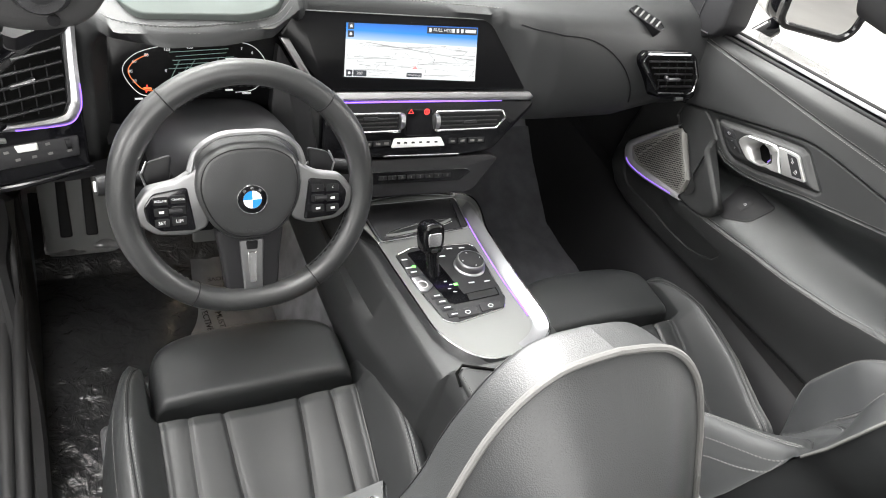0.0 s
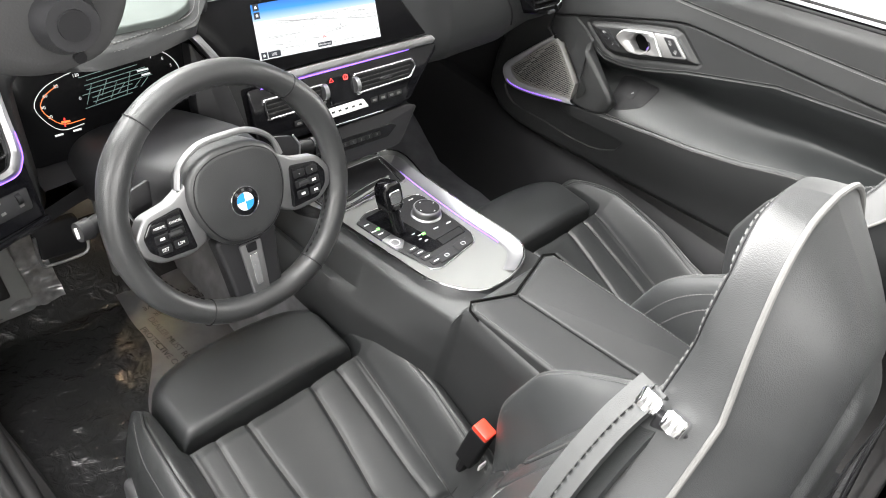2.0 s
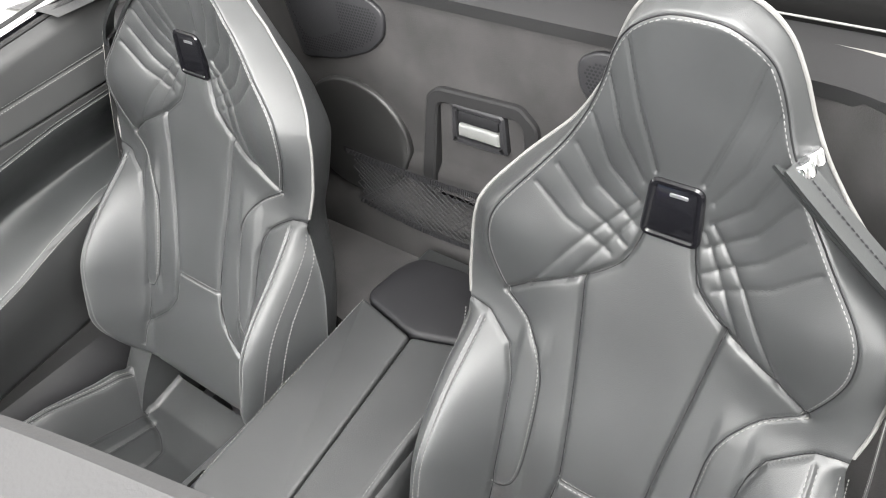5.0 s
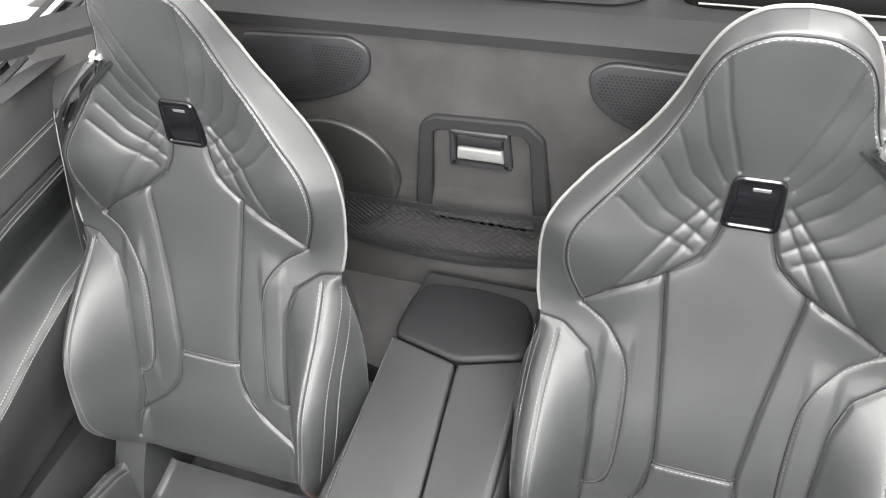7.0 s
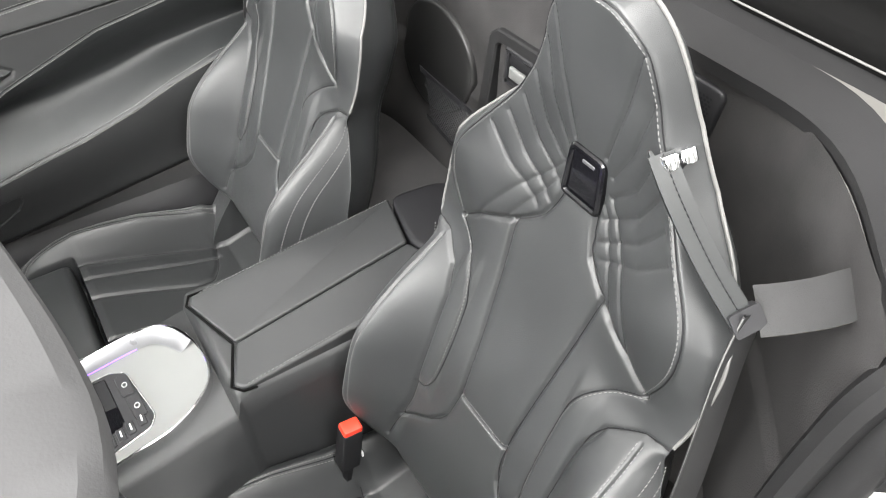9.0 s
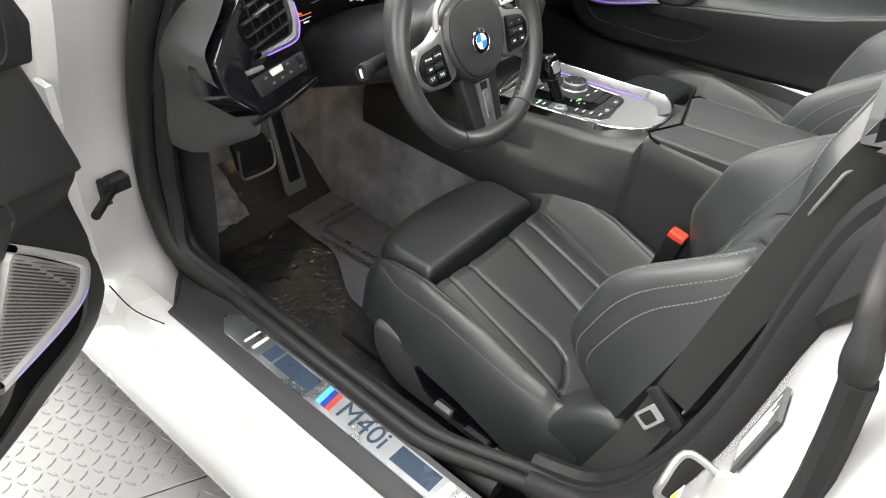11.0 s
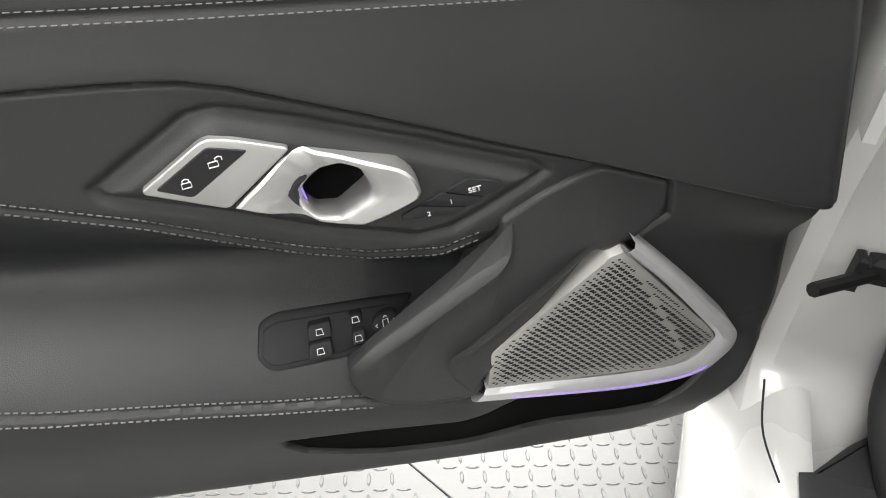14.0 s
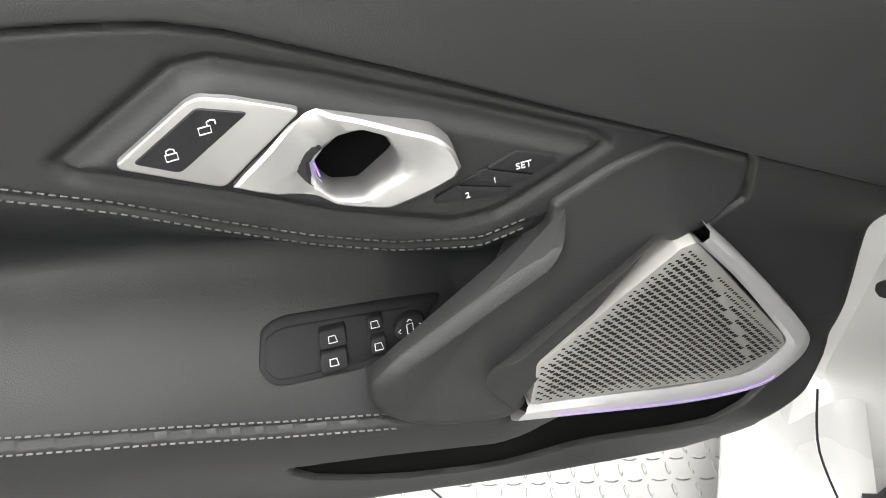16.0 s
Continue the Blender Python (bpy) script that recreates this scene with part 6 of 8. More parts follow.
    q = rounded([(0.055, -0.164), (0.235, -0.155), (0.248, -0.161), (0.226, -0.178), (0.055, -0.187)], 0.004)
    kb = part("key_bar", plate(q, -0.01, 0.0002, 0.001, 1, to), GLOSS, ls)
    for i in range(8):
        a = 0.078 + 0.0175 * i
        k = part("memory_key", plate(rounded([(a - 0.0078, -0.1785 + 0.05 * (a - 0.08)), (a + 0.0078, -0.1775 + 0.05 * (a - 0.08)), (a + 0.0078, -0.1695 + 0.05 * (a - 0.08)), (a - 0.0078, -0.1705 + 0.05 * (a - 0.08))], 0.001), -0.002, 0.0022, 0.0007, 1, to), SOFT_BLACK, kb)
        letters("key_digit", str(i + 1), 0.0065, m @ Matrix.Translation((a, -0.174 + 0.05 * (a - 0.08), 0.0023)), PIPING, k)
    # diagonal silver fin between cluster and screen
    q = [(-0.1085, 0.058), (-0.094, 0.057), (-0.045, -0.018), (-0.060, -0.018)]
    part("silver_fin", plate(rounded(q, 0.002), -0.01, 0.010, 0.003, 2, to), SILVER, d, "diagonal satin silver fin")
    part("fin_panel", plate(rounded([(-0.11, 0.05), (-0.06, -0.03), (-0.035, -0.15), (-0.07, -0.16), (-0.12, -0.06)], 0.01), -0.05, 0.0, 0.004, 2, to), PLASTIC, d)

    # ---- instrument cluster ----
    mc = axes((-0.385, 1.083, 0.775), (1, 0, 0), (0, 0.34, 0.94))
    tc = onto(mc)
    k = 1 / 0.94
    q = rounded([(-0.140, -0.085), (0.150, -0.085), (0.140, 0.062), (0.120, 0.070), (-0.115, 0.070), (-0.136, 0.062)], 0.012)
    cl = part("cluster_panel", plate(q, -0.02, 0.002, 0.002, 2, tc), SCREEN_BLACK, d, "gloss black digital instrument cluster")
    lit = material("cluster_light", (0.5, 0.5, 0.5), 0.5, emit=(0.85, 0.85, 0.86), strength=0.45)
    dim = material("cluster_map_line", (0.1, 0.13, 0.12), 0.5, emit=(0.10, 0.16, 0.15), strength=0.8)
    warm = material("cluster_orange", (0.6, 0.15, 0.05), 0.5, emit=(1.0, 0.22, 0.05), strength=0.8)

    def arc(pts, mat, r=0.0006, name="dial_line"):
        return part(name, tube([tc(x + 0.385, (z - 0.775) * k, 0.003) for x, z in pts], r, 5), mat, cl)

    arc(spline([(-0.440, 0.738), (-0.470, 0.737), (-0.487, 0.750), (-0.498, 0.773), (-0.488, 0.790), (-0.465, 0.802), (-0.420, 0.811), (-0.385, 0.814)], 40), lit)
    arc(spline([(-0.345, 0.815), (-0.312, 0.812), (-0.292, 0.802), (-0.279, 0.782), (-0.283, 0.760), (-0.300, 0.742), (-0.330, 0.738)], 40), lit)
    arc([(-0.345, 0.8155), (-0.318, 0.8135)], RED_LED, 0.0011)
    arc(spline([(-0.437, 0.744), (-0.466, 0.744), (-0.481, 0.755), (-0.490, 0.772), (-0.481, 0.786), (-0.460, 0.796)], 30), warm, 0.0006)
    arc([(-0.4665, 0.741), (-0.4645, 0.752)], RED_LED, 0.0010)
    arc([(-0.470, 0.7475), (-0.458, 0.7465)], warm, 0.0016)
    for i in range(8):
        a = -0.428 + 0.012 * i
        arc([(a, 0.757 + random.uniform(0, 0.012)), (a + 0.014, 0.783 + random.uniform(-0.008, 0.012))], dim, 0.0005, "map_line")
        arc([(-0.435 + random.uniform(0, 0.02), 0.757 + 0.006 * i), (-0.34 + random.uniform(-0.02, 0.02), 0.762 + 0.006 * i)], dim, 0.0005, "map_line")
    for txt, x, z in (("20", -0.482, 0.758), ("40", -0.487, 0.772), ("60", -0.480, 0.786), ("80", -0.462, 0.795), ("120", -0.432, 0.803), ("160", -0.398, 0.806), ("0", -0.435, 0.772), ("7", -0.318, 0.804), ("6", -0.301, 0.798), ("5", -0.290, 0.786), ("4", -0.289, 0.772)):
        letters("dial_digit", txt, 0.0065, mc @ Matrix.Translation((x + 0.385, (z - 0.775) * k, 0.003)), lit, cl)
    for x, z, l in ((-0.372, 0.8185, 0.03), (-0.335, 0.789, 0.018), (-0.332, 0.782, 0.014), (-0.478, 0.732, 0.012), (-0.452, 0.732, 0.012), (-0.34, 0.742, 0.012), (-0.312, 0.7365, 0.014)):
        part("dial_text", block(bmesh.new(), tc(x + 0.385, (z - 0.775) * k, 0.003), (l, 0.0028, 0.0005), mc.to_3x3().to_4x4()), lit, cl)
    # shelf below the cluster
    P = [[(x, 1.00 + 0.04 * math.cos((x + 0.385) * 9), 0.690 - 0.02 * math.cos((x + 0.385) * 10)), (x, 1.08, 0.70)] for x in np.linspace(-0.53, -0.235, 24)]
    part("cluster_shelf", sheet(P), PLASTIC, d)

    # ---- outboard vent and light switches ----
    ml = axes((-0.622, 0.953, 0.794), (0.966, 0.22, 0.06), (-0.02, 0.40, 0.91))
    tl = onto(ml)
    q = rounded([(-0.116, 0.009), (-0.066, 0.0434), (-0.0146, 0.0715), (0.046, 0.104), (0.080, 0.104), (0.060, -0.020), (0.052, -0.088), (-0.076, -0.0885), (-0.119, -0.036)], 0.006)
    pan = part("side_panel", plate(q, -0.05, 0.006, 0.004, 3, tl), GLOSS, d, "gloss black side vent panel")
    o = rounded([(-0.052, 0.032), (-0.036, 0.046), (0.040, 0.090), (0.060, 0.096), (0.044, 0.004), (0.034, -0.012), (-0.036, -0.008), (-0.050, 0.008)], 0.006)
    v = part("air_vent", plate(o, 0.0, 0.0072, 0, to=tl), SHADE_TRIM_BLACK, pan, "black side air vent with slats")
    for j in range(5):
        b0 = -0.002 + 0.0175 * j
        x0, x1 = -0.046 + 0.020 * max(0, j - 2), 0.042 + 0.003 * j
        part("vent_blade", plate([(x0, b0), (x1, b0 + 0.006), (x1, b0 + 0.009), (x0, b0 + 0.003)], 0.004, 0.0165, 0.0010, 1, tl), PLASTIC, v)
    for j in range(4):
        x0 = -0.030 + 0.018 * j
        part("vent_fin", plate([(x0, -0.004), (x0 + 0.0015, -0.004), (x0 + 0.009, 0.062), (x0 + 0.0075, 0.062)], 0.003, 0.0105, 0, to=tl), SOFT_BLACK, v)
    part("vent_tab", plate(rounded([(-0.018, 0.033), (0.014, 0.038), (0.014, 0.044), (-0.018, 0.039)], 0.002), 0.008, 0.016, 0.002, 2, tl), SILVER, v)
    oo = spline([(0.080, 0.108), (0.070, 0.055), (0.063, 0.005), (0.056, -0.012), (0.040, -0.024), (0.0, -0.022), (-0.044, -0.017)], 50)
    ii = spline([(0.068, 0.107), (0.058, 0.055), (0.050, 0.010), (0.045, -0.001), (0.034, -0.0115), (0.0, -0.0125), (-0.034, -0.0105)], 50)
    P = [[tl(*a, 0.0), tl(*a, 0.012), tl(*((a + b) / 2), 0.015), tl(*b, 0.013), tl(*b, 0.0)] for a, b in zip(oo, ii)]
    part("vent_trim", sheet(P), SILVER, d, "angled satin silver vent trim")
    part("light_line", tube([tl(a[0] - 0.001, a[1] + 0.0005, 0.0135) for a in oo[18:46]], 0.0008, 6), PURPLE, d, "purple ambient light line")
    q = rounded([(-0.070, -0.036), (0.046, -0.042), (0.042, -0.070), (-0.066, -0.066)], 0.004)
    lp = part("light_switch", plate(q, 0.002, 0.0095, 0.002, 2, tl), PLASTIC, pan, "black light switch panel")
    part("headlamp_key", plate(rounded([(-0.034, -0.0385), (-0.006, -0.040), (-0.007, -0.050), (-0.032, -0.0485)], 0.0015), 0.006, 0.0118, 0.0015, 1, tl), material("pale_switch", (0.6, 0.6, 0.58), 0.4), lp, "pale headlamp key")
    for a, b in ((-0.045, -0.045), (0.006, -0.045), (-0.034, -0.0575), (-0.014, -0.058), (0.006, -0.0585), (0.030, -0.060)):
        part("switch_mark", block(bmesh.new(), tl(a, b, 0.0098), (0.006, 0.0035, 0.0005), ml.to_3x3().to_4x4()), PIPING, lp)
    part("dimmer_wheel", tube([tl(0.0275, -0.051, 0.007), tl(0.0335, -0.051, 0.007)], 0.008, 16), SOFT_BLACK, lp)
    part("vent_slider", plate(rounded([(-0.072, -0.022), (-0.040, -0.026), (-0.040, -0.033), (-0.072, -0.029)], 0.002), 0.004, 0.012, 0.002, 2, tl), SILVER_PAINT, pan)
    part("lower_lip", tube(spline([tl(-0.098, -0.090, 0.004), tl(-0.03, -0.094, 0.006), tl(0.054, -0.092, 0.004)], 20), 0.004, 8), GLOSS, pan)
    # knee cover below
    P = []
    for x in np.linspace(-0.664, -0.24, 30):
        t = smooth(x, -0.6, -0.45)
        P.append([(x, 0.960 + 0.04 * t, 0.690), (x, 0.965 + 0.05 * t, 0.660 - 0.01 * t), (x, 1.02 + 0.05 * t, 0.625), (x, 1.12, 0.60), (x, 1.30, 0.58)])
    part("knee_cover", sheet(P), PLASTIC, d, "dark grey knee cover")
    # end cap against the door opening, from the vent panel back to the seal
    R = spline([(-0.640, 0.996, 0.885), (-0.692, 0.964, 0.842), (-0.736, 0.940, 0.811), (-0.740, 0.930, 0.790), (-0.737, 0.921, 0.767), (-0.712, 0.912, 0.740), (-0.686, 0.908, 0.714), (-0.672, 0.925, 0.665), (-0.664, 0.990, 0.616)], 60)
    L = spline([(-0.700, 1.005, 0.890), (-0.712, 1.040, 0.850), (-0.716, 1.083, 0.789), (-0.718, 1.128, 0.726), (-0.718, 1.155, 0.660), (-0.718, 1.160, 0.610), (-0.712, 1.150, 0.575)], 60)
    P = []
    for k, (r, l) in enumerate(zip(R, L)):
        low = float(smooth(k, 40, 59))
        P.append([r * (1 - t) + l * t + np.array((-0.010 * math.sin(t * math.pi), 0, -0.022 * low * math.sin(t * math.pi))) for t in np.linspace(0, 1, 14)] + [l + np.array((0.04, 0.02, 0.0))])
    last = P[-1]
    P.append([p + np.array((0.02, 0.03, 0.004)) for p in last])
    P.append([p + np.array((0.04, 0.10, 0.02)) for p in last])
    part("end_cap", sheet(P), CAP_SKIN, d, "dark dash end cover", sharp=70)

    # ---- passenger side vent ----
    mp = axes((0.510, 1.002, 0.797), (0.99, 0.115, -0.05), (0, 0.35, 0.93))
    tp = onto(mp)
    o = rounded([(-0.094, 0.040), (-0.080, 0.051), (0.052, 0.046), (0.072, 0.036), (0.094, -0.004), (0.090, -0.046), (0.070, -0.056), (-0.016, -0.044), (-0.034, -0.030), (-0.090, 0.026)], 0.006)
    pv = part("passenger_vent", plate(o, -0.06, 0.006, 0.003, 2, tp), GLOSS, d, "black passenger air vent with chrome edge")
    wl = rounded([(-0.078, 0.034), (-0.070, 0.042), (0.050, 0.036), (0.064, 0.026), (0.078, -0.010), (0.070, -0.030), (-0.018, -0.030), (-0.030, -0.022)], 0.004)
    part("vent_well", plate(wl, 0.0, 0.0068, 0, to=tp), SHADE_TRIM_BLACK, pv)
    for j in range(5):
        b0 = -0.021 + 0.0125 * j
        a0 = -0.026 - 0.011 * j
        a1 = 0.068 - 0.003 * j
        part("vent_blade", plate([(a0, b0 + 0.001), (a1, b0 - 0.003), (a1, b0), (a0, b0 + 0.004)], 0.004, 0.013, 0.0008, 1, tp), PLASTIC, pv)
    for j in range(4):
        a0 = -0.042 + 0.026 * j
        part("vent_fin", plate([(a0 + 0.012, -0.024), (a0 + 0.0135, -0.024), (a0 + 0.0015, 0.034), (a0, 0.034)], 0.003, 0.0095, 0, to=tp), SOFT_BLACK, pv)
    for pts in ([(-0.066, 0.010), (-0.086, 0.030), (-0.076, 0.045), (0.050, 0.040)], [(0.064, 0.030), (0.084, -0.006), (0.080, -0.034), (0.062, -0.040)], [(-0.026, -0.032), (0.050, -0.036)]):
        part("vent_edge", tube([tp(a, b, 0.0075) for a, b in pts], 0.0021, 6), CHROME, pv)
    part("vent_tab", plate(rounded([(-0.022, -0.002), (-0.014, -0.008), (0.022, -0.009), (0.022, -0.003), (-0.012, -0.002), (-0.018, 0.004)], 0.001), 0.010, 0.018, 0.002, 1, tp), SILVER, pv)
    part("vent_wheel", tube([tp(0.030, -0.048, 0.006), tp(0.052, -0.049, 0.006)], 0.0042, 8), SILVER, pv, "ribbed vent wheel")
    # defroster grilles at the base of the pillars
    for s, at, along in ((1, (0.440, 1.052, 0.8935), (0.063, -0.039, -0.022)), (-1, (-0.603, 0.958, 0.9060), (-0.075, -0.045, -0.012))):
        mg = axes(at, along, (0.45, 0.80, 0.40) if s > 0 else (-0.45, 0.85, 0.28))
        q = rounded([(-0.040, -0.006), (-0.030, 0.012), (0.030, 0.012), (0.042, 0.0), (0.034, -0.012), (-0.028, -0.012)], 0.004)
        g = part("defroster_grille", plate(q, -0.02, 0.003, 0.001, 1, onto(mg)), SOFT_BLACK, d, "slotted defroster grille")
        part("grille_rim", tube([onto(mg)(a, b, 0.003) for a, b in q], 0.0014, 6, True), PLASTIC, g)
        for j in range(5):
            a = -0.026 + 0.013 * j
            part("grille_bar", plate([(a - 0.005, -0.010), (a - 0.001, -0.010), (a + 0.005, 0.010), (a + 0.001, 0.010)], 0.002, 0.0055, 0.0008, 1, onto(mg)), SILVER_PAINT, g)

    # glove box joint
    def on_face(x, z):
        """Point of the dash face at this height, a hair proud of it."""
        prof = spline([(np.interp(x, [r[0] for r in DASH], [r[k][0] for r in DASH]), np.interp(x, [r[0] for r in DASH], [r[k][1] for r in DASH])) for k in range(1, 9)], 60)
        face = prof[12:46]
        y = np.interp(z, face[::-1, 1], face[::-1, 0])
        return (x, y - 0.0006, z)

    joint = spline([(0.150, 0.888), (0.22, 0.882), (0.29, 0.872), (0.34, 0.853), (0.385, 0.822), (0.415, 0.785), (0.435, 0.74)], 50)
    part("glove_joint", tube([on_face(x, z) for x, z in joint], 0.0016, 6), SOFT_BLACK, d, "dark joint round the glove box")
    return d, m


dash, STACK = build_dash()


# ---- infotainment screen ----
def build_screen():
    to = onto(STACK)
    sc = thing("display_screen", STACK @ Vector((0.117, 0.045, 0)), "lit navigation display with a white map and blue sky", "display")
    sky = bpy.data.materials.new("screen_sky")
    sky.use_nodes = True
    nt = sky.node_tree
    b = nt.nodes["Principled BSDF"]
    b.inputs["Base Color"].default_value = (0.02, 0.02, 0.02, 1)
    b.inputs["Roughness"].default_value = 0.45
    b.inputs["Specular IOR Level"].default_value = 0.1
    tcn = nt.nodes.new("ShaderNodeTexCoord")
    sep = nt.nodes.new("ShaderNodeSeparateXYZ")
    nt.links.new(tcn.outputs["Object"], sep.inputs[0])
    rng = nt.nodes.new("ShaderNodeMapRange")
    rng.inputs[1].default_value, rng.inputs[2].default_value = 0.010, 0.050
    nt.links.new(sep.outputs["Z"], rng.inputs[0])
    ramp = nt.nodes.new("ShaderNodeValToRGB")
    ramp.color_ramp.elements[0].color = (0.75, 0.86, 0.95, 1)
    ramp.color_ramp.elements[1].color = (0.001, 0.095, 0.60, 1)
    mid = ramp.color_ramp.elements.new(0.50)
    mid.color = (0.03, 0.30, 0.90, 1)
    nt.links.new(rng.outputs[0], ramp.inputs[0])
    nt.links.new(ramp.outputs[0], b.inputs["Emission Color"])
    b.inputs["Emission Strength"].default_value = 0.95
    paper = material("screen_map", (0.02, 0.02, 0.02), 0.45, emit=(0.90, 0.92, 0.93), strength=0.92, spec=0.1)
    ink = material("screen_road", (0.02, 0.02, 0.02), 0.3, emit=(0.40, 0.40, 0.40), strength=0.8)
    dark = material("screen_tile", (0.01, 0.01, 0.01), 0.3, emit=(0.02, 0.03, 0.05), strength=0.5)
    white = material("screen_text", (0.02, 0.02, 0.02), 0.3, emit=(0.9, 0.9, 0.9), strength=0.9)

    def P(a, b, h):
        """a across 0..1, b up 0..1"""
        return to(a * (0.2365 - 0.004 * b) - 0.001, 0.001 + 0.0025 * a + b * (0.0865 + 0.005 * a), h)

    part("screen_glass", plate([(-0.012, -0.03), (1.012, -0.03), (1.012, 1.03), (-0.012, 1.03)], 0.0019, 0.0026, 0, to=P), SCREEN_BLACK, sc)
    part("map_area", plate([(0, 0), (1, 0), (1, 0.64), (0, 0.70)], 0.0022, 0.0032, 0, to=P), paper, sc)
    part("sky_area", plate([(0, 0.70), (1, 0.64), (1, 1), (0, 1)], 0.0022, 0.0032, 0, to=P), sky, sc)
    rnd = random.Random(4)
    hz = lambda a: 0.70 - 0.06 * a
    for i in range(84):
        far = rnd.random() ** 0.7
        a, y = rnd.random(), (1 - far) * 0.02 + far * 0.62
        scale = 1.05 - y * 1.3
        dx, dy = (rnd.uniform(0.05, 0.3), rnd.uniform(-0.03, 0.03)) if rnd.random() < 0.65 else (rnd.uniform(-0.06, 0.06), rnd.uniform(0.05, 0.16) * scale)
        p0 = (min(max(a, 0.01), 0.99), min(max(y, 0.02), hz(a) - 0.02))
        p1 = (min(max(a + dx, 0.01), 0.99), min(max(y + dy, 0.02), hz(a) - 0.03))
        part("road", tube([P(*p0, 0.0033), P((p0[0] + p1[0]) / 2, (p0[1] + p1[1]) / 2 + 0.006, 0.0033), P(*p1, 0.0033)], 0.00028 + 0.00022 * (i % 5 == 0), 4), ink, sc)
    part("road", tube([P(0.14, 0.66, 0.0033), P(0.45, 0.56, 0.0033), P(0.75, 0.46, 0.0033), P(0.99, 0.38, 0.0033)], 0.0006, 4), ink, sc)
    part("status_bar", plate([(0.60, 0.86), (0.995, 0.86), (0.995, 0.985), (0.60, 0.985)], 0.003, 0.0036, 0, to=P), dark, sc)
    mm = STACK.to_3x3().to_4x4()

    def word(txt, a, b, size, mat=white):
        o = P(a, b, 0.0037)
        letters("screen_word", txt, size, Matrix.Translation(o) @ mm, mat, sc, depth=0.00005)

    word("BULL HD2", 0.72, 0.925, 0.0075)
    for a in (0.625, 0.805, 0.84, 0.875):
        part("status_icon", plate([(a - 0.010, 0.89), (a + 0.010, 0.89), (a + 0.010, 0.96), (a - 0.010, 0.96)], 0.0034, 0.0038, 0, to=P), white, sc)
    part("clock_bar", plate([(0.90, 0.895), (0.985, 0.895), (0.985, 0.955), (0.90, 0.955)], 0.0034, 0.0038, 0, to=P), white, sc)
    for a, b in ((0.035, 0.945), (0.035, 0.80), (0.035, 0.075)):
        t = part("screen_tile", plate([(a - 0.022, b - 0.06), (a + 0.022, b - 0.06), (a + 0.022, b + 0.06), (a - 0.022, b + 0.06)], 0.003, 0.0036, 0, to=P), dark, sc)
        part("tile_icon", plate([(a - 0.009, b - 0.025), (a + 0.009, b - 0.025), (a + 0.009, b + 0.01), (a, b + 0.035), (a - 0.009, b + 0.01)], 0.0034, 0.0039, 0, to=P), white, t)
    part("scale_tile", plate([(0.065, 0.02), (0.16, 0.02), (0.16, 0.13), (0.065, 0.13)], 0.003, 0.0036, 0, to=P), dark, sc)
    word("200", 0.11, 0.075, 0.0065)
    part("place_tile", plate([(0.46, 0.035), (0.575, 0.035), (0.575, 0.115), (0.46, 0.115)], 0.003, 0.0036, 0, to=P), dark, sc)
    word("Henderson", 0.517, 0.075, 0.0052)
    part("position_mark", tube([P(0.508, 0.20, 0.0036), P(0.535, 0.20, 0.0036), P(0.522, 0.235, 0.0036)], 0.0008, 5, True), RED_LED, sc)
    return sc


build_screen()


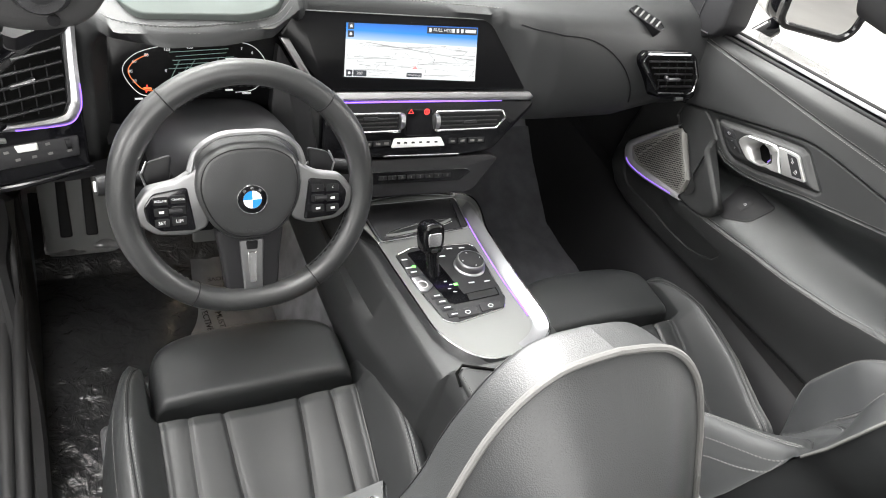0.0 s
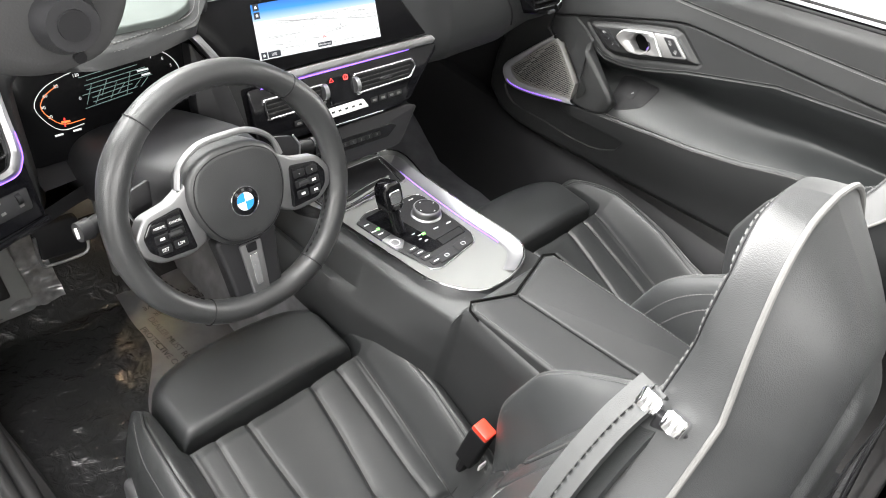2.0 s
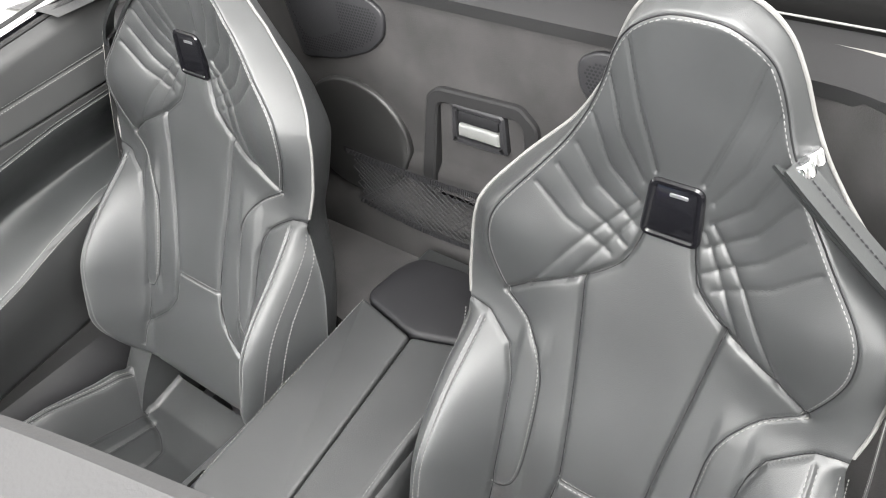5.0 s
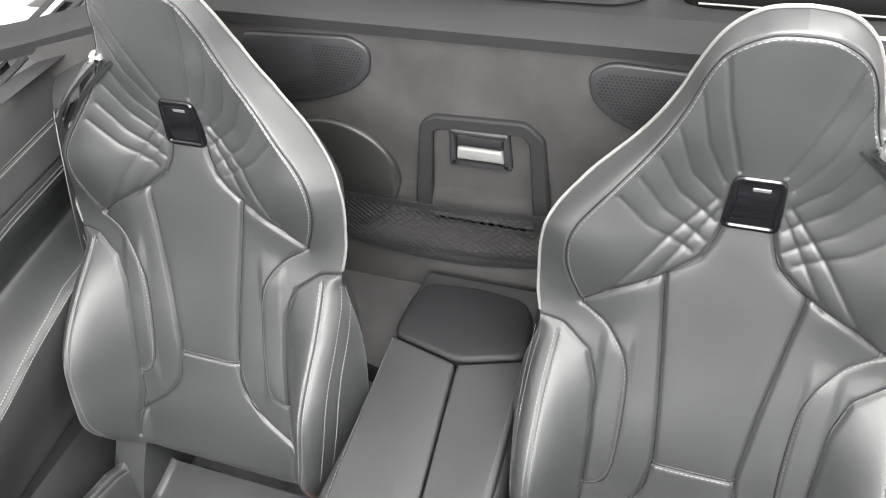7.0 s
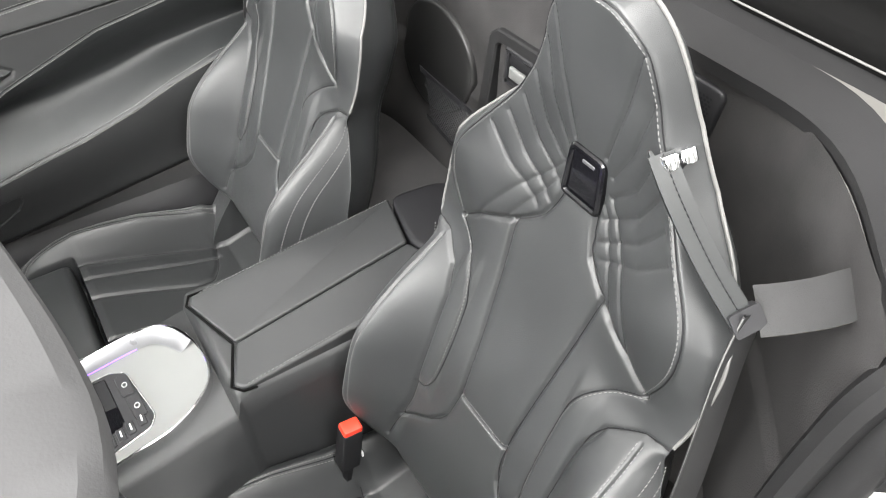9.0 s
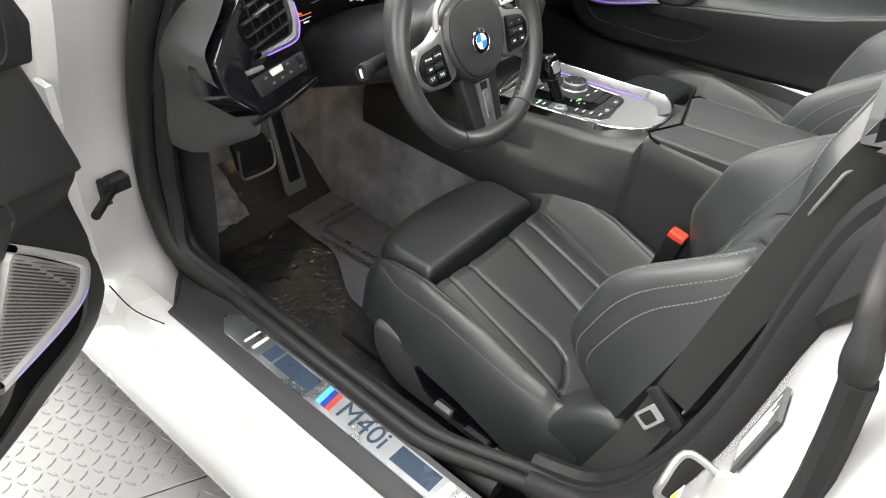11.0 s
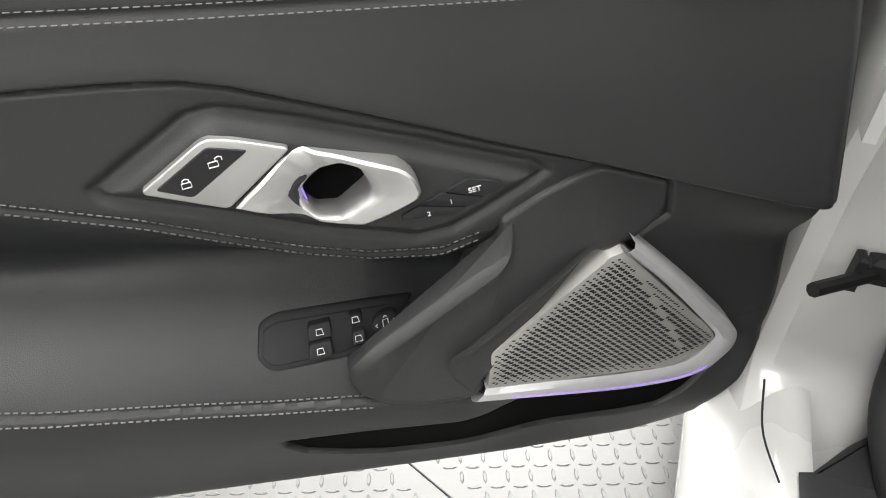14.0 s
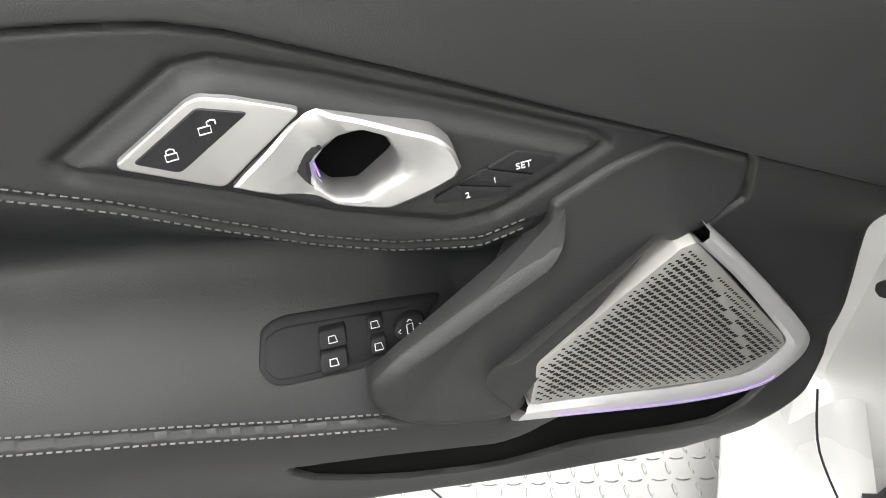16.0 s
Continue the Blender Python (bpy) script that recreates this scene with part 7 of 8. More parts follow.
# ---- body shell ----
def body_sill():
    s = thing("door_sill", (-0.76, 0.6, 0.1), "white sill with black tread cover and printed metal plate", "door sill", kind="structure")
    ys = np.linspace(1.24, 0.30, 60)

    def flare(y):
        """The sill turns up into both pillars."""
        return 0.30 * smooth(y, 1.06, 1.26) ** 2

    white = [(-0.80, 0.300), (-0.815, 0.302), (-0.845, 0.290), (-0.872, 0.262), (-0.900, 0.245), (-0.925, 0.205), (-0.915, 0.14), (-0.86, 0.10)]
    P = [[(x, y, z) for x, z in spline(white, 30)] for y in np.linspace(1.7, -0.05, 50)]
    part("rocker", sheet(P), PAINT, s, "white painted rocker panel")
    cover = [(-0.815, 0.298), (-0.818, 0.308), (-0.806, 0.314), (-0.755, 0.313), (-0.738, 0.315), (-0.728, 0.319), (-0.722, 0.29)]
    P = [[(x, y, z) for x, z in cover] for y in np.linspace(1.04, 0.28, 30)]
    part("tread_cover", sheet(P), PLASTIC, s, "black plastic tread cover", sharp=50)
    part("cover_end", plate(rounded([(-0.815, 1.03), (-0.76, 1.10), (-0.715, 1.14), (-0.705, 1.03)], 0.012), 0.25, 0.313, 0.005, 2), PLASTIC, s)
    # rubber rails beside the carpet
    for x, r, z in ((-0.722, 0.0125, 0.322), (-0.700, 0.0115, 0.326)):
        pts = [(x + 0.045 * smooth(y, 0.56, 0.36), y, z + flare(y)) for y in np.linspace(1.24, 0.46, 44)]
        rise = [(0.38, 0.330), (0.29, 0.365), (0.235, 0.43), (0.197, 0.53), (0.170, 0.64), (0.153, 0.75), (0.143, 0.85), (0.125, 0.945), (0.085, 1.02)]
        pts = spline(pts[::3] + [(x + 0.045 - 0.02 * smooth(zz, 0.6, 1.0), y + 0.25 * (x + 0.722), zz + 0.1 * (x + 0.722)) for y, zz in rise], 110)
        part("seal_rail", tube(pts, r, 10), RUBBER, s, "black rubber door seal")
    P = [[(x + 0.045 * float(smooth(y, 0.56, 0.36)), y, z + 0.6 * float(flare(y))) for x, z in ((-0.720, 0.318), (-0.700, 0.332), (-0.690, 0.328), (-0.684, 0.30), (-0.680, 0.13))] for y in np.linspace(1.24, 0.20, 40)]
    part("sill_inner", sheet(P), RUBBER, s, "black inner sill trim", sharp=60)
    # metal plate, its pattern and lettering
    to = lambda a, b, h: (a, b, 0.3135 + h)
    q = rounded([(-0.783, 0.925), (-0.757, 0.960), (-0.736, 0.935), (-0.726, 0.40), (-0.783, 0.40)], 0.006)
    brushed = material("brushed_plate", (0.50, 0.52, 0.54), 0.30, 1.0, 0.15, 0.0008, 0.05, 0.05)
    pl = part("sill_plate", plate(q, -0.001, 0.0022, 0.0008, 1, to), brushed, s, "brushed metal sill plate")
    blueg = material("plate_print", (0.035, 0.055, 0.085), 0.3, 0.3)
    for y0, y1 in ((0.885, 0.880), (0.865, 0.858), (0.84, 0.815), (0.81, 0.725), (0.545, 0.465), (0.455, 0.440), (0.430, 0.422)):
        part("printed_field", plate([(-0.772, y0), (-0.740, y0), (-0.740, y1), (-0.772, y1)], 0.002, 0.0027, 0, to=to), blueg if y0 - y1 > 0.02 else WHITE, pl)
    for i, mat in enumerate((SKYBLUE, NAVY, RED)):
        y = 0.704 - 0.0105 * i
        part("colour_stripe", plate([(-0.774, y), (-0.738, y + 0.004), (-0.738, y - 0.006), (-0.774, y - 0.010)], 0.002, 0.0029, 0, to=to), mat, pl)
    mm = axes((-0.756, 0.615, 0.3164), (0, -1, 0), (1, 0, 0))
    letters("sill_letters", "M40i", 0.050, mm, blueg, pl, "dark printed model lettering", 0.0003)
    return s


body_sill()


def body_front():
    f = thing("front_body", (-0.8, 1.25, 0.2), "white hinge pillar and front wing of the car", "car body", kind="structure")
    # hinge pillar face
    P = []
    for z in np.linspace(0.16, 1.0, 40):
        yb = 1.20 - 0.10 * smooth(z, 0.55, 0.95) - 0.10 * smooth(z, 0.34, 0.20)
        P.append([(-0.712, yb + 0.06, z), (-0.722, yb + 0.012, z), (-0.738, yb, z), (-0.80, yb - 0.005, z), (-0.850, yb - 0.012, z), (-0.872, yb + 0.004, z), (-0.885, yb + 0.05, z), (-0.888, yb + 0.5, z)])
    part("hinge_pillar", sheet(P), PAINT, f, "white painted hinge pillar")
    # front wing ahead of the door
    P = [[(x, y, z) for x, z in ((-0.888, 0.98), (-0.915, 0.86), (-0.930, 0.70), (-0.925, 0.50), (-0.915, 0.30), (-0.90, 0.15))] for y in np.linspace(1.17, 2.3, 16)]
    part("front_wing", sheet(P), PAINT, f, "white painted front wing")
    P = [[(x, y, 0.98 - 0.03 * (abs(x) / 0.9) ** 4 - 0.05 * smooth(y, 1.6, 2.8)) for x in np.linspace(-0.89, 0.89, 24)] for y in np.linspace(1.50, 2.9, 14)]
    part("bonnet", sheet(P), PAINT, f, "white painted bonnet")
    # rubber seal round the door opening and up the windscreen pillar
    pts = spline([(-0.690, 0.40, 0.300), (-0.692, 0.62, 0.297), (-0.696, 0.80, 0.299), (-0.708, 0.93, 0.308), (-0.726, 1.06, 0.325), (-0.735, 1.125, 0.352), (-0.735, 1.165, 0.42), (-0.735, 1.172, 0.50), (-0.735, 1.160, 0.59), (-0.735, 1.120, 0.735), (-0.735, 1.045, 0.87), (-0.725, 0.95, 0.985), (-0.700, 0.84, 1.08), (-0.665, 0.74, 1.145)], 80)
    part("opening_seal", tube(pts, 0.020, 10), RUBBER, f, "thick black opening seal")
    part("opening_seal", tube([(p[0] + 0.008 + 0.018 * smooth(p[2], 0.33, 0.45), p[1] - 0.026 * smooth(p[2], 0.32, 0.42), p[2] + 0.004) for p in pts], 0.018, 8), RUBBER, f)
    # door stay and hinge
    st = part("door_stay", tube([(-0.80, 1.17, 0.500), (-0.87, 1.10, 0.515)], 0.008, 8), SOFT_BLACK, f, "black door stay")
    part("stay_block", block(bmesh.new(), (-0.790, 1.176, 0.505), (0.036, 0.024, 0.030), None, 0.006), SOFT_BLACK, f)
    part("stay_cap", block(bmesh.new(), (-0.822, 1.160, 0.508), (0.010, 0.022, 0.044), None, 0.004), SOFT_BLACK, f)
    part("door_hinge", block(bmesh.new(), (-0.872, 1.150, 0.70), (0.012, 0.035, 0.065), None, 0.004), PAINT, f, "white painted hinge")
    # wing joint line
    part("wing_joint", tube(spline([(-0.862, 1.145, 0.330), (-0.858, 1.08, 0.312), (-0.838, 1.02, 0.306)], 10), 0.0014, 6), SOFT_BLACK, f)
    return f


body_front()


def windscreen():
    w = thing("windscreen", (0, 1.1, 0.92), "raked windscreen in a dark frame with folded sun visors", "windscreen", kind="structure")
    # pillars, then the bowed header with its lining
    dark = material("pillar_trim", (0.045, 0.045, 0.046), 0.8, 0, 0.3, 0.002, spec=0.15)
    for s in (-1, 1):
        pil = spline([(s * 0.735, 1.36, 0.93), (s * 0.722, 1.18, 0.985), (s * 0.700, 0.98, 1.07), (s * 0.662, 0.80, 1.145), (s * 0.62, 0.715, 1.165)], 40)
        part("screen_pillar", tube(pil, 0.030, 12, squash=0.75), dark, w, "dark windscreen pillar")
    edge = [(0.66, 0.69), (0.60, 0.655), (0.55, 0.642), (0.50, 0.644), (0.44, 0.653), (0.345, 0.671), (0.243, 0.694), (0.158, 0.724), (0.08, 0.768), (0.0, 0.788)]
    edge = spline([(-x, y) for x, y in edge] + edge[::-1][1:], 90)
    P = [[(x, y + dy, z - 0.05 * max(0, abs(x) - 0.45)) for dy, z in ((0.0, 1.180), (0.002, 1.192), (0.010, 1.199), (0.045, 1.201), (0.080, 1.196), (0.088, 1.184), (0.085, 1.165), (0.04, 1.140), (0.012, 1.150))] for x, y in edge]
    part("header", sheet(P, wrap=True), dark, w, "dark grey windscreen header")
    part("header_seal", tube([(x, y + 0.07, 1.203 - 0.05 * max(0, abs(x) - 0.45)) for x, y in edge[4:-4]], 0.008, 8), RUBBER, w, "rubber header seal")
    # moulded corner pieces with the roof catches
    for s in (-1, 1):
        q = rounded([(0.70, 1.115), (0.665, 1.085), (0.60, 1.062), (0.550, 1.072), (0.528, 1.105), (0.515, 1.175), (0.60, 1.180), (0.68, 1.165)], 0.03, 5)
        c = part("corner_piece", plate(q, -0.74, -0.668, 0.022, 4, lambda a, b, h, s=s: (s * a, -h, b)), dark, w, "moulded dark corner piece")
        part("roof_catch", tube([(s * 0.585, 0.665, 1.118), (s * 0.585, 0.648, 1.122)], [0.026, 0.020], 18), PLASTIC, c, "round roof catch")
        part("catch_hole", tube([(s * 0.585, 0.654, 1.121), (s * 0.585, 0.646, 1.1225)], [0.013, 0.012], 14), SOFT_BLACK, c)
        part("corner_screw", tube([(s * 0.578, 0.672, 1.085), (s * 0.578, 0.664, 1.085)], 0.005, 10), SOFT_BLACK, c)
    g = bpy.data.materials.new("clear_glass")
    g.use_nodes = True
    b = g.node_tree.nodes["Principled BSDF"]
    b.inputs["Base Color"].default_value = (0.92, 0.97, 0.95, 1)
    b.inputs["Transmission Weight"].default_value = 1.0
    b.inputs["Roughness"].default_value = 0.0
    b.inputs["IOR"].default_value = 1.45
    P = []
    for t in np.linspace(0, 1, 18):
        row = []
        for x in np.linspace(-1, 1, 26):
            hw = 0.715 - 0.13 * t
            row.append((x * hw, 1.50 - 0.66 * t - (0.17 - 0.05 * t) * x * x, 0.935 + 0.250 * t - 0.02 * x * x))
        P.append(row)
    bm = sheet(P)
    geo = bmesh.ops.solidify(bm, geom=bm.faces[:], thickness=0.005)
    gl = part("screen_glass", bm, g, w, "clear windscreen glass")
    gl.visible_shadow = False
    # sun visors against the header
    for s in (-1, 1):
        q = rounded([(0.12 * s, 0.0), (0.54 * s, 0.0), (0.56 * s, 0.05), (0.55 * s, 0.125), (0.13 * s, 0.125)], 0.02)
        mv = Matrix.Translation((0, 0.855, 1.150)) @ Matrix.Rotation(radians(-20), 4, "X")
        v = part("sun_visor", plate(q, -0.018, 0.0, 0.006, 3, onto(mv)), dark, w, "dark grey sun visor")
    # pale header inlay with its dark button on the driver's side
    q = rounded([(-0.426, 0.680), (-0.330, 0.704), (-0.330, 0.728), (-0.426, 0.708)], 0.006)
    t = part("header_inlay", plate(q, 1.195, 1.2045, 0.003, 2), material("pale_inlay", (0.115, 0.104, 0.09), 0.6), w, "pale beige header inlay")
    part("inlay_button", plate(rounded([(-0.418, 0.687), (-0.396, 0.692), (-0.396, 0.708), (-0.418, 0.704)], 0.005), 1.20, 1.207, 0.002, 2), PLASTIC, t)
    return w


windscreen()


def body_rear():
    r = thing("rear_body", (-0.8, 0.0, 0.2), "white rear quarter with striker, stickers and rubber seals", "car body", kind="structure")
    # door shut face: curves from the sill up to the waistline
    line = [(0.34, 0.318), (0.265, 0.355), (0.215, 0.42), (0.18, 0.52), (0.158, 0.62), (0.144, 0.72), (0.134, 0.82), (0.12, 0.90), (0.105, 0.955), (0.07, 0.995)]
    pts = spline(line, 50)
    P = []
    for y, z in pts:
        P.append([(-0.660, y + 0.006, z - 0.01), (-0.690, y + 0.004, z), (-0.740, y - 0.004, z), (-0.800, y - 0.016, z), (-0.845, y - 0.034, z), (-0.868, y - 0.052, z), (-0.884, y - 0.085, z), (-0.886 - 0.045 * math.sin((min(z, 1.0) - 0.12) / 0.88 * math.pi) ** 0.7 + 0.05 * smooth(z, 0.90, 1.0), y - 0.0855, z)])
    part("shut_face", sheet(P), PAINT, r, "white painted door shut face", sharp=60)
    # outer quarter panel
    P = []
    for y in np.linspace(0.30, -1.6, 40):
        row = []
        for z in np.linspace(0.12, 1.0, 24):
            yy = min(y, float(np.interp(z, [p[1] for p in pts], [p[0] for p in pts])) - 0.085)
            row.append((-0.884 - 0.045 * math.sin((z - 0.12) / 0.88 * math.pi) ** 0.7 + 0.05 * smooth(z, 0.90, 1.0), yy, z))
        P.append(row)
    part("quarter_panel", sheet(P), PAINT, r, "white painted rear quarter panel")
    # top of the quarter, black cover beside the seat
    P = [[(x, y, 1.0 + 0.035 * smooth(x, -0.84, -0.70) + 0.012 * smooth(x, -0.70, -0.6)) for x in np.linspace(-0.835, -0.665, 16)] for y in np.linspace(0.07, -0.95, 20)]
    part("quarter_cover", sheet(P), PLASTIC, r, "black padded cover beside the roof well", sharp=60)
    q = rounded([(-0.825, 0.035), (-0.72, 0.03), (-0.68, -0.06), (-0.68, -0.8), (-0.825, -0.8)], 0.04)
    part("cover_lid", plate(q, 1.0, 1.022, 0.010, 4, lambda a, b, h: (a, b, h + 0.03 * smooth(a, -0.82, -0.70))), PLASTIC, r, "dark padded lid")
    part("waist_strip", tube([(-0.862, y, 1.003) for y in np.linspace(0.055, -1.2, 20)], 0.008, 8), GLOSS, r, "gloss black waist strip")
    # seals along the opening
    inner = spline([(-0.668, 0.36, 0.332), (-0.668, 0.275, 0.372), (-0.672, 0.225, 0.44), (-0.676, 0.190, 0.53), (-0.680, 0.165, 0.64), (-0.684, 0.150, 0.75), (-0.690, 0.142, 0.85), (-0.700, 0.125, 0.945), (-0.725, 0.075, 1.025)], 50)
    part("opening_seal", tube(inner, 0.020, 10), RUBBER, r, "thick black opening seal")
    part("opening_seal", tube([(p[0] + 0.030, p[1] + 0.012, p[2] + 0.006) for p in inner], 0.018, 8), RUBBER, r)
    # rubber end piece at the waist and the edge seal below it
    top = spline([(-0.745, 0.120, 1.000), (-0.80, 0.117, 0.998), (-0.842, 0.112, 0.988), (-0.856, 0.104, 0.962), (-0.860, 0.098, 0.938)], 18)
    part("seal_block", tube(top, [0.007] * 6 + [0.009] * 8 + [0.011, 0.012, 0.011, 0.009], 12), RUBBER, r, "moulded rubber end piece")
    low = spline([(-0.860, 0.098, 0.945), (-0.862, 0.090, 0.88), (-0.866, 0.086, 0.80), (-0.870, 0.096, 0.68), (-0.876, 0.12, 0.52), (-0.880, 0.17, 0.41)], 30)
    part("edge_seal", tube(low, 0.0115, 8), RUBBER, r, "black edge seal")
    P = []
    for x in np.linspace(-0.690, -0.848, 24):
        zl = float(np.interp(-x, [0.69, 0.72, 0.75, 0.775, 0.80, 0.84, 0.866], [0.83, 0.865, 0.905, 0.942, 0.955, 0.962, 0.962]))
        yl = float(np.interp(zl, [p[1] for p in pts], [p[0] for p in pts])) - 0.12 * max(0.0, -x - 0.74) + 0.014
        P.append([(x, yl - 0.012, zl), (x, yl, zl + 0.004), (x, yl - 0.004, zl * 0.4 + 0.6), (x, yl - 0.012, 1.006), (x, yl - 0.026, 1.012), (x, yl - 0.050, 1.013)])
    part("waist_trim", sheet(P), RUBBER, r, "moulded black trim over the shut face", sharp=60)
    # striker
    ZINC = material("zinc_plating", (0.30, 0.30, 0.29), 0.42, 0.9, 0.1, 0.001, 0.1, 0.02)
    sp = part("striker_plate", plate(rounded([(-0.018, -0.028), (0.016, -0.028), (0.018, 0.028), (-0.016, 0.028)], 0.016), 0, 0.005, 0.002, 2, lambda a, b, h: (-0.748 + a, 0.140 + h + 0.05 * a - 0.15 * b, 0.630 + b)), SILVER, r, "zinc door striker")
    hoop = spline([(-0.735, 0.138, 0.652), (-0.738, 0.180, 0.660), (-0.768, 0.186, 0.640), (-0.770, 0.182, 0.615), (-0.752, 0.142, 0.606)], 24)
    part("striker_hoop", tube(hoop, 0.0042, 8), ZINC, sp, "polished striker hoop")
    part("striker_bolt", plate([(0.006 * math.cos(t), 0.006 * math.sin(t)) for t in np.linspace(0, 2 * np.pi, 10, endpoint=False)], 0, 0.008, 0.001, 1, lambda a, b, h: (-0.730 + a, 0.141 + h, 0.640 + b)), SILVER, sp)
    # stickers
    ms = axes((-0.769, 0.1345, 0.771), (-0.12, -0.12, 0.97), (0.98, 0.18, 0.12))
    st = part("data_sticker", plate([(-0.048, -0.019), (0.048, -0.019), (0.048, 0.017), (-0.048, 0.017)], -0.003, 0.0012, 0, to=onto(ms)), material("data_sticker_print", (0.06, 0.06, 0.062), 0.5), r, "grey data sticker with pale lines")
    for j in range(6):
        part("sticker_line", plate([(-0.043, 0.0095 - 0.0038 * j), (0.043 - 0.008 * (j % 3), 0.0095 - 0.0038 * j), (0.043 - 0.008 * (j % 3), 0.0108 - 0.0038 * j), (-0.043, 0.0108 - 0.0038 * j)], 0.001, 0.0016, 0, to=onto(ms)), WHITE, st)
    ms = axes((-0.742, 0.172, 0.578), (-0.97, -0.10, 0), (0, -0.25, 0.97))
    st = part("tyre_sticker", plate([(-0.022, -0.014), (0.022, -0.014), (0.022, 0.014), (-0.022, 0.014)], 0, 0.0012, 0, to=onto(ms)), WHITE, r, "white and yellow pressure sticker")
    part("sticker_field", plate([(-0.019, -0.010), (0.0, -0.010), (0.0, 0.008), (-0.019, 0.008)], 0.001, 0.0016, 0, to=onto(ms)), material("sticker_yellow", (0.55, 0.42, 0.03), 0.5), st)
    part("sticker_field", plate([(0.003, -0.010), (0.019, -0.010), (0.019, 0.008), (0.003, 0.008)], 0.001, 0.0016, 0, to=onto(ms)), PIPING, st)
    # inner trim behind the seat on both sides, down to the shelf
    for s in (-1, 1):
        P = []
        for z in np.linspace(0.14, 1.0, 14):
            y0 = float(np.interp(z, [p[1] for p in pts], [p[0] for p in pts])) - 0.01
            P.append([(s * (0.675 - 0.02 * smooth(z, 0.6, 0.95)), y, z) for y in np.linspace(y0, -0.05, 12)])
        part("side_trim", sheet(P), PLASTIC, r, "black side trim")
    # right-hand quarter
    P = [[(0.60 + 0.30 * t, y, 1.0 - 0.06 * t * t) for t in np.linspace(0, 1, 14)] for y in np.linspace(0.22, -0.95, 16)]
    part("quarter_cover", sheet(P), PLASTIC, r, "black padded cover beside the roof well")
    P = [[(0.905 + 0.03 * math.sin((z - 0.12) / 0.82 * math.pi), y, z) for y in np.linspace(0.25, -1.6, 14)] for z in np.linspace(0.12, 0.94, 14)]
    part("quarter_panel", sheet(P), PAINT, r, "white painted rear quarter panel")
    P = [[(x, y, 0.99 - 0.04 * (x / 0.9) ** 4 - 0.08 * smooth(y, -1.2, -1.7)) for x in np.linspace(-0.90, 0.90, 24)] for y in np.linspace(-0.95, -1.8, 12)]
    part("boot_lid", sheet(P), PAINT, r, "white painted boot lid")
    return r


body_rear()


# ---- floor of the cabin ----
def cabin_floor():
    c = thing("cabin_floor", (0, 0.8, 0.1), "dark grey carpeted cabin floor", "car floor", kind="structure")
    rnd = np.random.RandomState(3)
    for s in (-1, 1):
        P = []
        for y in np.r_[np.linspace(-0.03, 1.22, 40), np.linspace(1.24, 1.75, 24)]:
            z = 0.135 + 0.62 * max(0, y - 1.24) + 0.05 * smooth(y, 0.3, 0.1)
            P.append([(s * x, y, z + 0.03 * smooth(x, 0.22, 0.14)) for x in np.linspace(0.12, 0.70, 30)])
        part("carpet", sheet(P), CARPET, c, "dark grey carpet")
        P = [[(s * (0.695 - 0.01 * smooth(z, 0.3, 0.5)), y, z) for y in np.linspace(1.05, 1.75, 12)] for z in np.linspace(0.13, 0.75, 12)]
        part("kick_panel", sheet(P), PLASTIC, c)
        # sides of the tunnel: light carpet, passenger side coloured darker for its shade
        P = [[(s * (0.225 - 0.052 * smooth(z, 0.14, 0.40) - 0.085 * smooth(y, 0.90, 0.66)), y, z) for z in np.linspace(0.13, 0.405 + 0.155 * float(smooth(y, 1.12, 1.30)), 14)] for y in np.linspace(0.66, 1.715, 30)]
        part("tunnel_carpet", sheet(P), CARPET if s < 0 else CARPET_SHADE, c, "tunnel carpet, its passenger side coloured darker for shade")
    part("toe_board", plate([(-0.75, 0.45), (0.75, 0.45), (0.75, 0.95), (-0.75, 0.95)], 0, 0.02, 0, to=lambda a, b, h: (a, 1.72 + h, b)), SOFT_BLACK, c)
    part("scuttle", plate([(-0.75, 1.28), (0.75, 1.28), (0.75, 1.72), (-0.75, 1.72)], 0.70, 0.72, 0, to=flat), SOFT_BLACK, c)
    part("under_floor", plate([(-0.80, -0.5), (0.88, -0.5), (0.88, 1.8), (-0.80, 1.8)], 0.10, 0.115, 0, to=flat), SOFT_BLACK, c)
    part("right_rocker", block(bmesh.new(), (0.815, 0.6, 0.22), (0.22, 2.2, 0.24), None, 0.03), PAINT, c, "white painted right rocker panel")
    P = [[(x, y, z) for x, z in ((0.60, 0.14), (0.605, 0.26), (0.63, 0.36), (0.66, 0.40), (0.72, 0.41))] for y in np.linspace(1.72, 0.2, 28)]
    part("right_sill_trim", sheet(P), PLASTIC, c, "black sill trim")
    part("sill_lamp", tube([(0.676, y, 0.371 + 0.012 * (0.918 - y) / 0.08) for y in np.linspace(0.915, 0.842, 12)], 0.0035, 8), LAMP_WHITE, c, "lit footwell lamp")
    return c


cabin_floor()


